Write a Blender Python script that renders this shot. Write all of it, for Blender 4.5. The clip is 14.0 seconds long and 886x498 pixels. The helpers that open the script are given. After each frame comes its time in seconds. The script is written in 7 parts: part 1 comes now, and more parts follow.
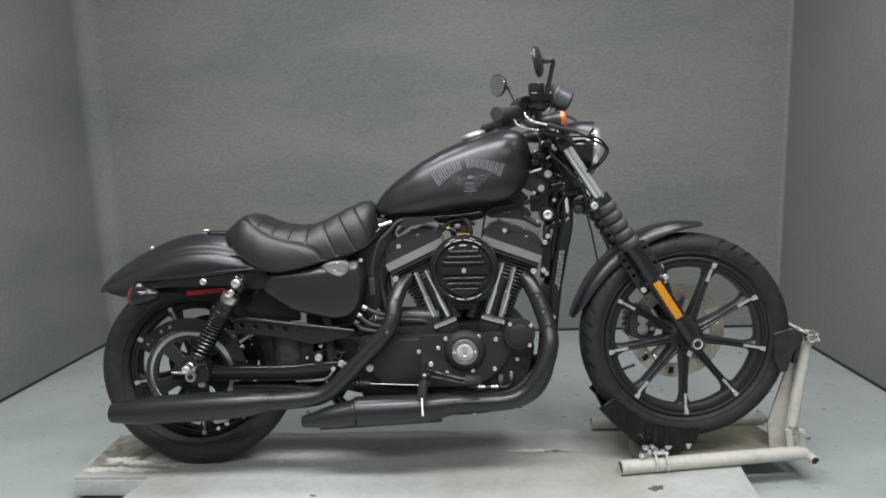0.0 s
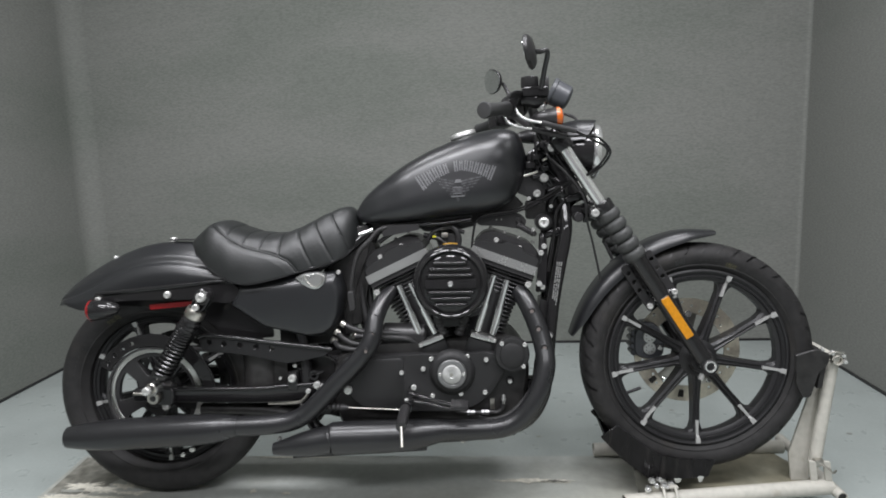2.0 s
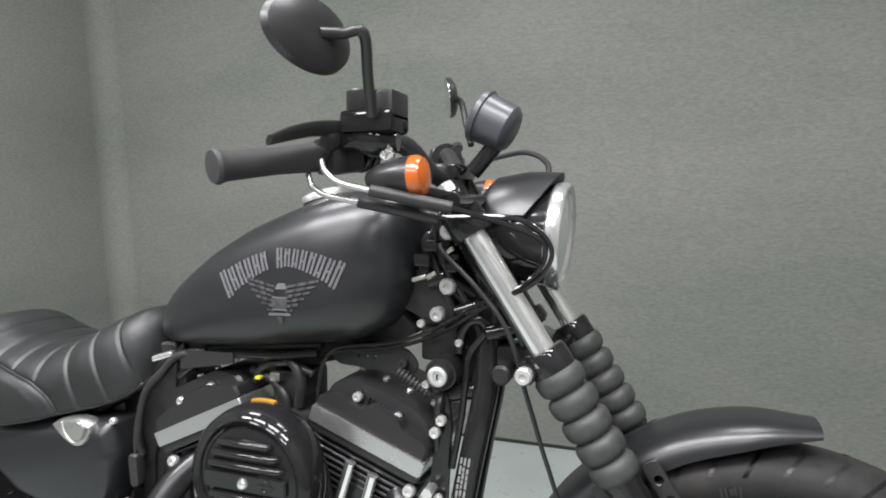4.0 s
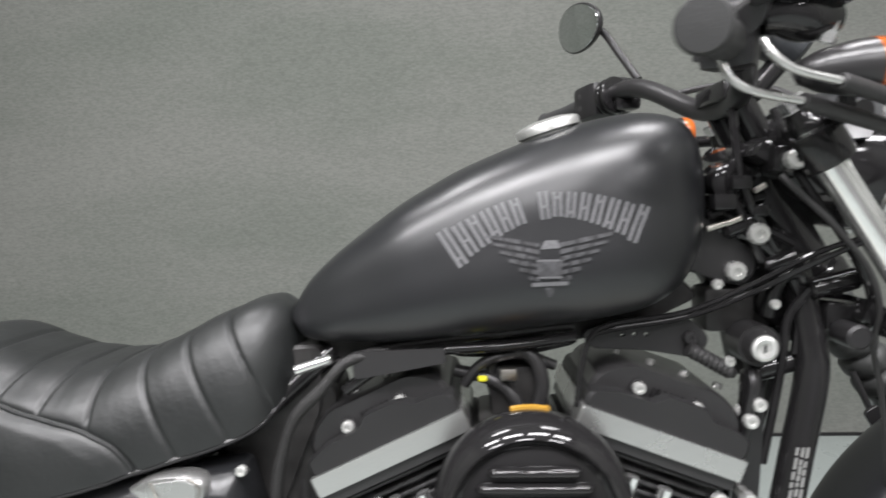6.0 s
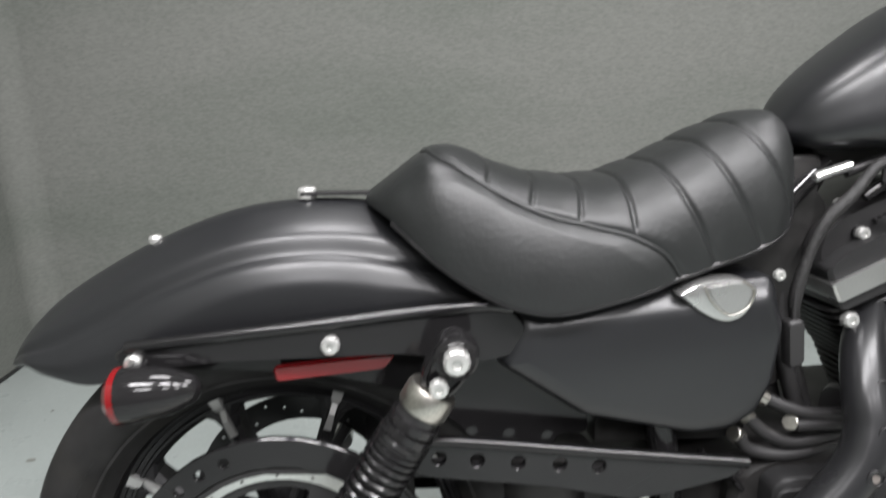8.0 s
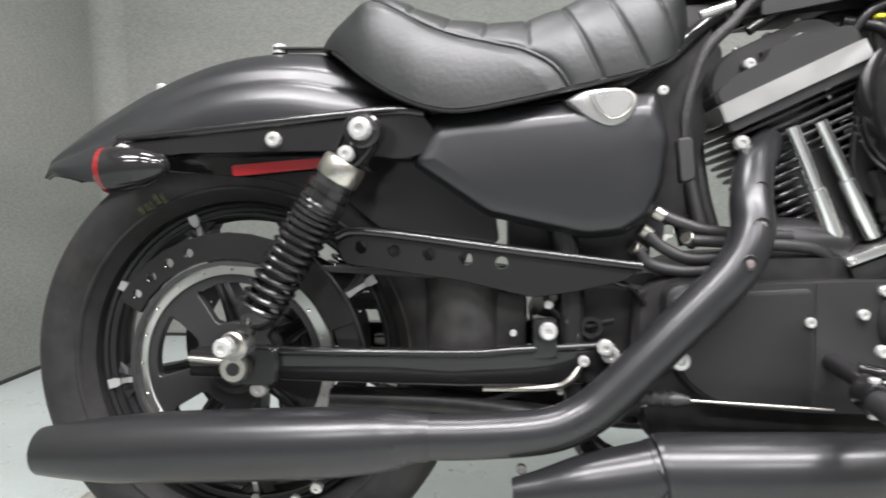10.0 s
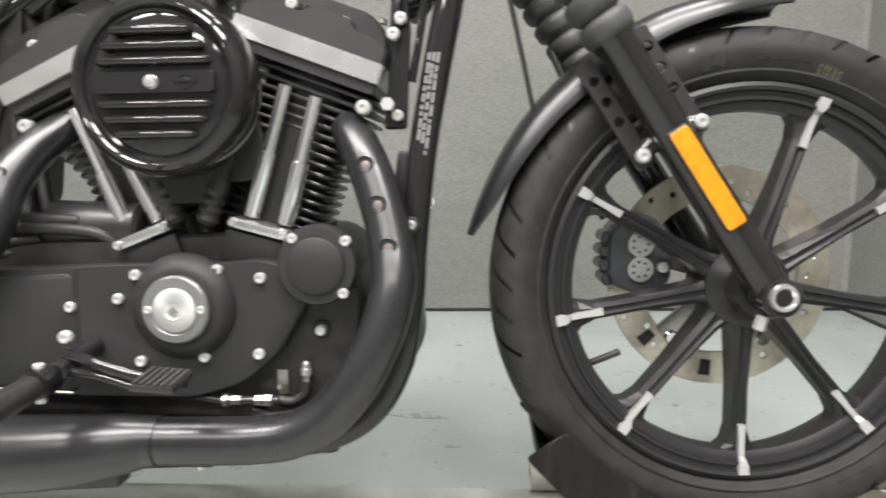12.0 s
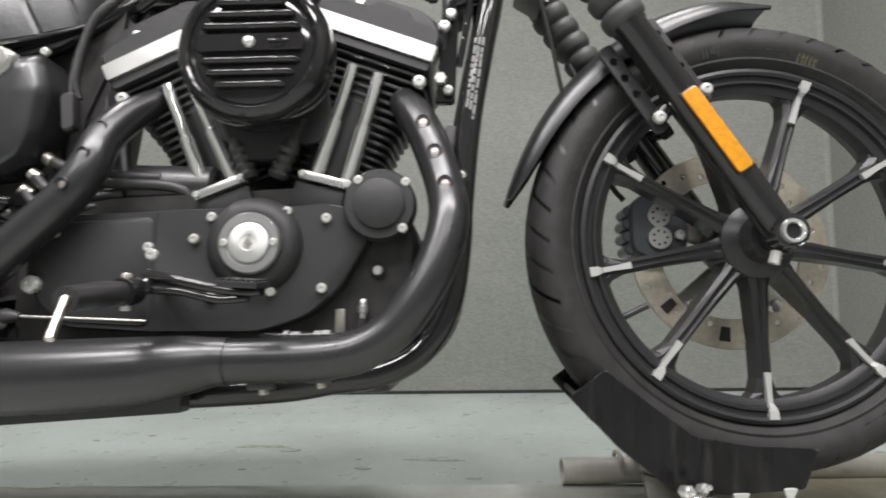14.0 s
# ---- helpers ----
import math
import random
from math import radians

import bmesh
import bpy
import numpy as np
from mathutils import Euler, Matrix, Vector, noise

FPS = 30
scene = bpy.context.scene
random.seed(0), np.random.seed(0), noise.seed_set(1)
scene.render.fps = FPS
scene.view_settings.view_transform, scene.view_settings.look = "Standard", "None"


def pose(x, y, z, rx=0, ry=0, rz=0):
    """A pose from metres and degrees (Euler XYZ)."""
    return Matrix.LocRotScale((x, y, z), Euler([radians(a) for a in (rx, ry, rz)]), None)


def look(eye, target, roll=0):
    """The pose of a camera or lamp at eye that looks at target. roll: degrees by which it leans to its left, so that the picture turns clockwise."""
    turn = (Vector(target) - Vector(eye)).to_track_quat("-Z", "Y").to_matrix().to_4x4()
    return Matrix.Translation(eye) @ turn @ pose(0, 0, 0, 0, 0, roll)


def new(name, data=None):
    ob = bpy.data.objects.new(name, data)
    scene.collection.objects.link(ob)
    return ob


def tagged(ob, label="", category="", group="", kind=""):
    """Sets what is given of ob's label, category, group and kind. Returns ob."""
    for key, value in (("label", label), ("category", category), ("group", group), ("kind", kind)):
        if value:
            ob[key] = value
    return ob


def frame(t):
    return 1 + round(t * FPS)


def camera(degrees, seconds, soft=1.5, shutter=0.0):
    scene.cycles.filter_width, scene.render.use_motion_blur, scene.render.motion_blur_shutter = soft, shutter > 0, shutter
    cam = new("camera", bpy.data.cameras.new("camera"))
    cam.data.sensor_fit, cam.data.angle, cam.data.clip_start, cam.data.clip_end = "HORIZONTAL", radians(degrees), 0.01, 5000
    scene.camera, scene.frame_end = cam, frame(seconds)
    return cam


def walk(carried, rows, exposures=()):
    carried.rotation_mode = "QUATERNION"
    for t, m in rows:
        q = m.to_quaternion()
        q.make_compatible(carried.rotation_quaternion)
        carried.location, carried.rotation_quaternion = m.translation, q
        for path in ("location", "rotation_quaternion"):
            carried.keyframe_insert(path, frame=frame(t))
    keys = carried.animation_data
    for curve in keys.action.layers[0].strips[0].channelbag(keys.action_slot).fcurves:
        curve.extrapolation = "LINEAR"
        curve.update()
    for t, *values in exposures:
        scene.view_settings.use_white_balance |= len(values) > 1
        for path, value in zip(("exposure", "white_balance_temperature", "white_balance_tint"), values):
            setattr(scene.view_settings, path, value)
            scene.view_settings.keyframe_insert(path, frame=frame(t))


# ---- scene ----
cam = camera(69.9, 14.0, 1.75, 0.35)
PATH = [
    (0, (0.13, -1.928, 1.041), (0.027, 0.044, 0.725), -1.9),
    (0.5, (0.132, -1.934, 1.022), (0.025, 0.04, 0.719), -1.9),
    (1, (0.133, -1.929, 1.005), (0.022, 0.047, 0.714), -2.0),
    (1.5, (0.144, -1.883, 1.002), (0.027, 0.093, 0.713), -2.0),
    (2, (0.19, -1.756, 1.03), (0.052, 0.217, 0.728), -1.9),
    (2.5, (0.27, -1.542, 1.056), (0.097, 0.43, 0.771), -1.3),
    (3, (0.447, -1.257, 1.082), (0.081, 0.693, 0.83), -1.0),
    (3.2, (0.552, -1.139, 1.102), (0.037, 0.776, 0.842), -1.4),
    (4.25, (0.632, -0.79, 1.112), (-0.06, 1.09, 0.86), -1.3),
    (5.3, (0.347, -0.683, 1.083), (-0.08, 1.251, 0.806), -1.8),
    (5.5, (0.288, -0.69, 1.075), (-0.09, 1.252, 0.785), -2.3),
    (6, (0.043, -0.735, 1.037), (-0.052, 1.245, 0.772), -1.7),
    (6.5, (-0.183, -0.742, 1.007), (-0.137, 1.241, 0.75), -2.4),
    (7, (-0.397, -0.711, 0.974), (-0.236, 1.265, 0.712), -1.5),
    (7.5, (-0.523, -0.701, 0.964), (-0.382, 1.259, 0.587), -1.4),
    (8, (-0.588, -0.729, 0.926), (-0.498, 1.203, 0.417), -1.4),
    (8.2, (-0.594, -0.75, 0.908), (-0.546, 1.163, 0.325), -1.6),
    (9.25, (-0.570, -0.848, 0.724), (-0.645, 1.10, 0.30), -1.2),
    (10.3, (-0.279, -0.903, 0.606), (-0.498, 1.077, 0.428), -0.7),
    (10.5, (-0.194, -0.902, 0.613), (-0.421, 1.075, 0.416), -0.8),
    (11, (0.037, -0.892, 0.617), (-0.173, 1.085, 0.397), -1.0),
    (11.5, (0.238, -0.857, 0.638), (0.113, 1.115, 0.327), -1.0),
    (12, (0.433, -0.834, 0.627), (0.31, 1.138, 0.312), -1.0),
    (12.5, (0.566, -0.816, 0.601), (0.402, 1.154, 0.302), -1.0),
    (13, (0.593, -0.829, 0.524), (0.426, 1.158, 0.371), -0.8),
    (13.5, (0.525, -0.877, 0.434), (0.394, 1.118, 0.48), -0.8),
    (14, (0.353, -0.932, 0.389), (0.29, 1.062, 0.528), -0.8),
]
walk(cam, [(t, look(eye, target, roll)) for t, eye, target, roll in PATH],
     [(0, -0.49, 6250, 11), (1.5, -0.49, 6250, 11), (2.5, -0.32, 6300, 12), (3.2, -0.14, 6330, 12), (5.3, 0.05, 6400, 12), (8.2, -0.07, 6430, 12),
      (10.3, 0.55, 6440, 13), (11.5, 0.58, 6700, 11.8), (12.5, 0.36, 6600, 12.2), (14, 0.17, 6560, 12)])

# ---- world, lights, exposure ----
world = bpy.data.worlds.new("world")
scene.world = world
world.use_nodes = True
world.node_tree.nodes["Background"].inputs[0].default_value = (0.75, 0.8, 0.78, 1)
world.node_tree.nodes["Background"].inputs[1].default_value = 0.02
scene.view_settings.exposure = 0.0


def area_lamp(name, eye, target, sx, sy, watts, colour=(1.0, 0.985, 0.985)):
    data = bpy.data.lights.new(name, "AREA")
    data.shape, data.size, data.size_y, data.energy, data.color = "RECTANGLE", sx, sy, watts, colour
    ob = new(name, data)
    ob.matrix_world = look(eye, target)
    return ob


for lamp_x in (-1.23, -0.41, 0.41, 1.23):
    area_lamp("panel_lamp", (lamp_x, -1.15, 2.62), (lamp_x, -0.75, 0.0), 0.62, 0.34, 35)
for lamp_x in (-1.2, 0.0, 1.2):
    area_lamp("rear_panel_lamp", (lamp_x, -2.55, 2.66), (lamp_x, -2.15, 0.0), 0.62, 0.34, 25)
for lamp_x in (-0.8, 0.8):
    area_lamp("overhead_panel_lamp", (lamp_x, 0.10, 2.68), (lamp_x, 0.0, 0.0), 0.62, 0.34, 21)

# ---- materials ----


def material(name, base, rough=0.5, metal=0.0, coat=0.0, grain=None, grain_amount=0.0, stain=None, stain_scale=3.0,
             stain_lo=0.45, stain_hi=0.7, bump=0.0, bump_scale=400.0, rough_var=0.0, spec=0.5, stretch=None):
    """A principled surface with fine grain, large stains and fine relief, in object space metres."""
    m = bpy.data.materials.new(name)
    m.use_nodes = True
    nt = m.node_tree
    bsdf = nt.nodes["Principled BSDF"]
    bsdf.inputs["Roughness"].default_value = rough
    bsdf.inputs["Metallic"].default_value = metal
    bsdf.inputs["Coat Weight"].default_value = coat
    bsdf.inputs["Coat Roughness"].default_value = 0.06
    bsdf.inputs["Specular IOR Level"].default_value = spec
    coords = nt.nodes.new("ShaderNodeTexCoord")
    place = coords.outputs["Object"]
    if stretch:
        mapping = nt.nodes.new("ShaderNodeMapping")
        mapping.inputs["Scale"].default_value = stretch
        nt.links.new(place, mapping.inputs["Vector"])
        place = mapping.outputs["Vector"]

    def noise_node(scale, detail=4.0):
        n = nt.nodes.new("ShaderNodeTexNoise")
        n.inputs["Scale"].default_value, n.inputs["Detail"].default_value = scale, detail
        nt.links.new(place, n.inputs["Vector"])
        return n

    def mix(fac, a, b):
        n = nt.nodes.new("ShaderNodeMix")
        n.data_type = "RGBA"
        nt.links.new(fac, n.inputs["Factor"])
        for sock, v in ((n.inputs["A"], a), (n.inputs["B"], b)):
            if isinstance(v, tuple):
                sock.default_value = (*v, 1)
            else:
                nt.links.new(v, sock)
        return n.outputs["Result"]

    def ramp(sock, lo, hi):
        n = nt.nodes.new("ShaderNodeMapRange")
        n.inputs["From Min"].default_value, n.inputs["From Max"].default_value = lo, hi
        nt.links.new(sock, n.inputs["Value"])
        return n.outputs["Result"]

    colour = None
    if stain:
        colour = mix(ramp(noise_node(stain_scale, 6.0).outputs["Fac"], stain_lo, stain_hi), base, stain)
    if grain:
        shade = nt.nodes.new("ShaderNodeMapRange")
        shade.inputs["From Min"].default_value, shade.inputs["From Max"].default_value = 0.3, 0.7
        shade.inputs["To Min"].default_value, shade.inputs["To Max"].default_value = 1 - grain_amount, 1 + grain_amount
        nt.links.new(noise_node(grain).outputs["Fac"], shade.inputs["Value"])
        scaled = nt.nodes.new("ShaderNodeVectorMath")
        scaled.operation = "SCALE"
        scaled.inputs[0].default_value = base
        if colour is not None:
            nt.links.new(colour, scaled.inputs[0])
        nt.links.new(shade.outputs["Result"], scaled.inputs["Scale"])
        colour = scaled.outputs["Vector"]
    if colour is None:
        bsdf.inputs["Base Color"].default_value = (*base, 1)
    else:
        nt.links.new(colour, bsdf.inputs["Base Color"])
    if rough_var:
        n = nt.nodes.new("ShaderNodeMapRange")
        n.inputs["To Min"].default_value = max(0.02, rough - rough_var)
        n.inputs["To Max"].default_value = min(1.0, rough + rough_var)
        n.inputs["From Min"].default_value, n.inputs["From Max"].default_value = 0.3, 0.7
        nt.links.new(noise_node(14.0, 5.0).outputs["Fac"], n.inputs["Value"])
        nt.links.new(n.outputs["Result"], bsdf.inputs["Roughness"])
    if bump:
        b = nt.nodes.new("ShaderNodeBump")
        b.inputs["Strength"].default_value, b.inputs["Distance"].default_value = bump, 0.002
        nt.links.new(noise_node(bump_scale, 3.0).outputs["Fac"], b.inputs["Height"])
        nt.links.new(b.outputs["Normal"], bsdf.inputs["Normal"])
    return m


def brushed_round(m, amount):
    """Turns a metal into one ground round its own y axis."""
    nt = m.node_tree
    tangent = nt.nodes.new("ShaderNodeTangent")
    tangent.direction_type, tangent.axis = "RADIAL", "Y"
    bsdf = nt.nodes["Principled BSDF"]
    bsdf.inputs["Anisotropic"].default_value = amount
    nt.links.new(tangent.outputs["Tangent"], bsdf.inputs["Tangent"])
    return m


M = {
    "denim": material("matte_charcoal_paint", (0.0115, 0.0119, 0.0132), 0.335, 0.0, rough_var=0.02, grain=900, grain_amount=0.12, spec=0.62),
    "wrinkle": material("black_wrinkle_paint", (0.0165, 0.0163, 0.0167), 0.50, bump=0.3, bump_scale=900, rough_var=0.05, spec=0.36),
    "gloss": material("gloss_black_paint", (0.0130, 0.0125, 0.0130), 0.08, rough_var=0.03, spec=0.42),
    "satin": material("satin_black_paint", (0.0215, 0.0208, 0.0214), 0.34, rough_var=0.06, spec=0.48),
    "pipe": material("black_ceramic_exhaust", (0.0145, 0.0146, 0.0156), 0.29, 0.0, rough_var=0.02, grain=60, grain_amount=0.06, spec=0.50),
    "chrome": material("chrome_plate", (0.78, 0.78, 0.77), 0.16, 0.85, rough_var=0.05),
    "alu": material("machined_aluminium", (0.54, 0.54, 0.53), 0.28, 0.88, rough_var=0.06, grain=500, grain_amount=0.05),
    "steel": material("brushed_steel", (0.50, 0.48, 0.44), 0.34, 1.0, rough_var=0.08, grain=300, grain_amount=0.12),
    "rubber": material("tyre_rubber", (0.0205, 0.0198, 0.0198), 0.60, spec=0.25, grain=40, grain_amount=0.25, stain=(0.026, 0.0240, 0.0210), stain_scale=7.0, stain_lo=0.54, stain_hi=0.72, bump=0.25, bump_scale=700, rough_var=0.08),
    "softrubber": material("soft_black_rubber", (0.0220, 0.0212, 0.0216), 0.50, bump=0.15, bump_scale=500, rough_var=0.06),
    "leather": material("black_seat_leather", (0.0088, 0.0098, 0.0098), 0.48, spec=0.62, bump=0.20, bump_scale=150, rough_var=0.06, grain=25, grain_amount=0.15),
    "plastic": material("black_plastic", (0.0150, 0.0143, 0.0152), 0.38, rough_var=0.06),
    "amber": material("amber_reflector", (0.50, 0.205, 0.004), 0.30, coat=0.4, bump=0.3, bump_scale=300, grain=110, grain_amount=0.16),
    "orange": material("orange_lens", (0.44, 0.095, 0.008), 0.25, coat=0.6),
    "red": material("red_reflector", (0.17, 0.004, 0.006), 0.2, coat=0.6),
    "grey": material("grey_tank_print", (0.11, 0.11, 0.115), 0.5, grain=500, grain_amount=0.2),
    "faint": material("faint_grey_tank_print", (0.045, 0.045, 0.048), 0.5, grain=120, grain_amount=0.5),
    "tyremark": material("tyre_sidewall_print", (0.026, 0.026, 0.026), 0.6),
    "yellow": material("yellow_plug", (0.55, 0.52, 0.02), 0.4),
    "gold": material("gold_label", (0.40, 0.22, 0.03), 0.4),
    "whitelabel": material("white_label_print", (0.20, 0.20, 0.195), 0.4),
    "cream": material("cream_tube_paint", (0.45, 0.438, 0.390), 0.45, grain=60, grain_amount=0.08, stain=(0.30, 0.26, 0.20), stain_scale=14, stain_lo=0.6, stain_hi=0.78, bump=0.2, bump_scale=120),
    "wall": material("grey_green_carpet_wall", (0.190, 0.195, 0.180), 0.95, grain=120, grain_amount=0.13, stretch=(0.5, 0.5, 1.5), stain=(0.158, 0.168, 0.151), stain_scale=1.6, stain_lo=0.42, stain_hi=0.62, bump=0.22, bump_scale=110, spec=0.15),
    "wallend": material("grey_paint_wall", (0.20, 0.20, 0.20), 0.7, grain=30, grain_amount=0.05),
    "ceiling": material("white_ceiling_paint", (0.66, 0.66, 0.65), 0.8, grain=20, grain_amount=0.03),
    "floor": material("grey_green_floor_paint", (0.345, 0.380, 0.365), 0.34, grain=90, grain_amount=0.05, stain=(0.295, 0.325, 0.312), stain_scale=2.2, stain_lo=0.45, stain_hi=0.7, rough_var=0.1, bump=0.1, bump_scale=60),
    "plate": material("worn_platform_paint", (0.385, 0.402, 0.378), 0.42, grain=45, grain_amount=0.07, stain=(0.310, 0.312, 0.272), stain_scale=2.6, stain_lo=0.44, stain_hi=0.70, rough_var=0.1, bump=0.25, bump_scale=90),
    "edge": material("pale_deck_edge_paint", (0.46, 0.47, 0.47), 0.5, grain=60, grain_amount=0.1, stain=(0.34, 0.35, 0.34), stain_scale=9.0),
    "oil": material("dark_oil_stain", (0.10, 0.10, 0.085), 0.35, grain=30, grain_amount=0.3),
    "chip": material("pale_bare_patch", (0.60, 0.58, 0.50), 0.6, grain=80, grain_amount=0.2),
    "glass": material("headlamp_glass", (0.75, 0.77, 0.77), 0.05, 0.6, coat=0.8),
    "mirror": material("mirror_glass", (0.80, 0.82, 0.82), 0.02, 1.0),
    "tip": material("machined_spoke_tip", (0.42, 0.42, 0.41), 0.38, 0.4, rough_var=0.08),
    "disc": brushed_round(material("ground_steel_disc", (0.58, 0.53, 0.44), 0.28, 0.65, grain=120, grain_amount=0.12), 0.75),
    "ring": brushed_round(material("turned_aluminium_ring", (0.74, 0.74, 0.72), 0.30, 1.0, grain=400, grain_amount=0.06), 0.8),
    "spun": brushed_round(material("spun_aluminium", (0.60, 0.60, 0.585), 0.44, 0.80, grain=300, grain_amount=0.05), 0.6),
    "gunmetal": material("gunmetal_lacquer", (0.055, 0.058, 0.064), 0.32, rough_var=0.06),
    "grip": material("grip_rubber", (0.024, 0.024, 0.024), 0.68, bump=0.15, bump_scale=500),
    "black": material("dirty_black_paint", (0.0215, 0.0206, 0.0202), 0.42, spec=0.36, grain=40, grain_amount=0.4),
    "wheel": material("satin_black_wheel_paint", (0.0145, 0.0142, 0.0150), 0.40, rough_var=0.05, spec=0.36),
    "speck": material("floor_chip", (0.20, 0.205, 0.185), 0.5),
    "smudge": material("brown_floor_smudge", (0.255, 0.265, 0.225), 0.45, grain=60, grain_amount=0.3, stain=(0.34, 0.37, 0.355), stain_scale=30, stain_lo=0.45, stain_hi=0.6),
    "lip": material("semi_gloss_black_edge", (0.0080, 0.0078, 0.0082), 0.21, spec=0.6),
    "grime": material("brown_deck_grime", (0.17, 0.165, 0.14), 0.5, grain=40, grain_amount=0.35, stain=(0.28, 0.275, 0.24), stain_scale=14),
    "dullalu": material("dull_aluminium", (0.30, 0.30, 0.30), 0.42, 0.9, rough_var=0.03),
    "zinc": material("bright_zinc_bolt", (0.60, 0.60, 0.58), 0.26, 0.60),
    "polish": material("polished_chrome_tube", (0.88, 0.88, 0.87), 0.08, 0.92, rough_var=0.02),
    "olive": material("olive_brown_base_plate", (0.185, 0.172, 0.122), 0.5, grain=30, grain_amount=0.18, stain=(0.24, 0.23, 0.175), stain_scale=9.0, rough_var=0.1),
    "scuff": material("pale_scuffed_carpet", (0.44, 0.44, 0.40), 0.9, grain=150, grain_amount=0.3),
    "cradle": material("black_cradle_plate", (0.0048, 0.0044, 0.0050), 0.30, grain=30, grain_amount=0.6, stain=(0.022, 0.020, 0.018), stain_scale=16, stain_lo=0.56, stain_hi=0.76, stretch=(3.0, 1.0, 0.5), rough_var=0.14, spec=0.25),
    "braid": material("braided_sleeve", (0.015, 0.0145, 0.0145), 0.55, grain=350, grain_amount=0.5, bump=0.8, bump_scale=420),
    "gaiter": material("worn_gaiter_rubber", (0.038, 0.039, 0.038), 0.55, bump=0.15, bump_scale=300, rough_var=0.06, grain=60, grain_amount=0.2),
    "chalk": material("faded_yellow_chalk", (0.050, 0.047, 0.026), 0.8, grain=260, grain_amount=0.6),
    "brass": material("bronzed_steel", (0.46, 0.39, 0.37), 0.35, 1.0),
}

# ---- building helpers ----
TAU = 2 * math.pi


def part(name, bm, mat, parent=None, label="", smooth=True):
    """Links a bmesh as one mesh object, under a thing or a part."""
    bmesh.ops.recalc_face_normals(bm, faces=bm.faces[:])
    me = bpy.data.meshes.new(name)
    bm.to_mesh(me)
    bm.free()
    me.materials.append(M[mat])
    if smooth:
        me.polygons.foreach_set("use_smooth", [True] * len(me.polygons))
        me.set_sharp_from_angle(angle=radians(38))
    ob = new(name, me)
    if parent:
        ob.parent = parent
    if label:
        tagged(ob, label)
    return ob


def shared(name, mesh, parent, m):
    ob = new(name, mesh)
    ob.parent = parent
    ob.matrix_basis = m
    return ob


def thing(name, label, category, group="", m=None):
    ob = new(name)
    ob.empty_display_size = 0.05
    if m:
        ob.matrix_world = m
    return tagged(ob, label, category, group)


def spline(points, steps=8):
    """Catmull-Rom through points of any dimension."""
    p = [np.array(q, float) for q in points]
    p = [2 * p[0] - p[1], *p, 2 * p[-1] - p[-2]]
    out = []
    for i in range(1, len(p) - 2):
        a, b, c, d = p[i - 1:i + 3]
        for k in range(steps):
            t = k / steps
            out.append(0.5 * (2 * b + (c - a) * t + (2 * a - 5 * b + 4 * c - d) * t * t + (3 * b - a - 3 * c + d) * t ** 3))
    out.append(p[-2])
    return out


def interp(x, xs, ys):
    return float(np.interp(x, xs, ys))


def eased(xs, ys, sigma):
    """The profile through (xs, ys) with its corners eased, as a function."""
    fine = np.linspace(xs[0], xs[-1], 600)
    step = fine[1] - fine[0]
    raw = np.interp(fine, xs, ys)
    n = int(4 * sigma / step)
    k = np.exp(-0.5 * (np.arange(-n, n + 1) * step / sigma) ** 2)
    pad = np.concatenate([2 * raw[0] - raw[n:0:-1], raw, 2 * raw[-1] - raw[-2:-n - 2:-1]])
    soft = np.convolve(pad, k / k.sum(), "valid")
    return lambda x: float(np.interp(x, fine, soft))


def ring_faces(bm, rings, closed_ring=True, caps=(True, True)):
    """Joins rings of vertices to a skin."""
    n = len(rings[0])
    for a, b in zip(rings, rings[1:]):
        for i in range(n if closed_ring else n - 1):
            j = (i + 1) % n
            bm.faces.new((a[i], a[j], b[j], b[i]))
    if caps[0]:
        bm.faces.new(rings[0])
    if caps[1]:
        bm.faces.new(list(reversed(rings[-1])))


def loft(sections, caps=(True, True), bm=None, closed_ring=True):
    bm = bm or bmesh.new()
    rings = [[bm.verts.new(tuple(p)) for p in s] for s in sections]
    ring_faces(bm, rings, closed_ring, caps)
    return bm


def sweep(points, radius, steps=8, sides=14, bm=None, caps=(True, True), flat=1.0):
    """A tube through points; radius a number or one for each point."""
    bm = bm or bmesh.new()
    rad = radius if isinstance(radius, (list, tuple)) else [radius] * len(points)
    pts = spline([(*p, r) for p, r in zip(points, rad)], steps)
    centre = [Vector(p[:3]) for p in pts]
    rings, side = [], None
    for i, c in enumerate(centre):
        d = (centre[min(i + 1, len(centre) - 1)] - centre[max(i - 1, 0)]).normalized()
        if side is None:
            side = d.orthogonal().normalized()
        side = (side - d * side.dot(d)).normalized()
        up = d.cross(side)
        r = pts[i][3]
        rings.append([bm.verts.new(c + (side * math.cos(TAU * k / sides) + up * math.sin(TAU * k / sides) * flat) * r) for k in range(sides)])
    ring_faces(bm, rings, True, caps)
    return bm


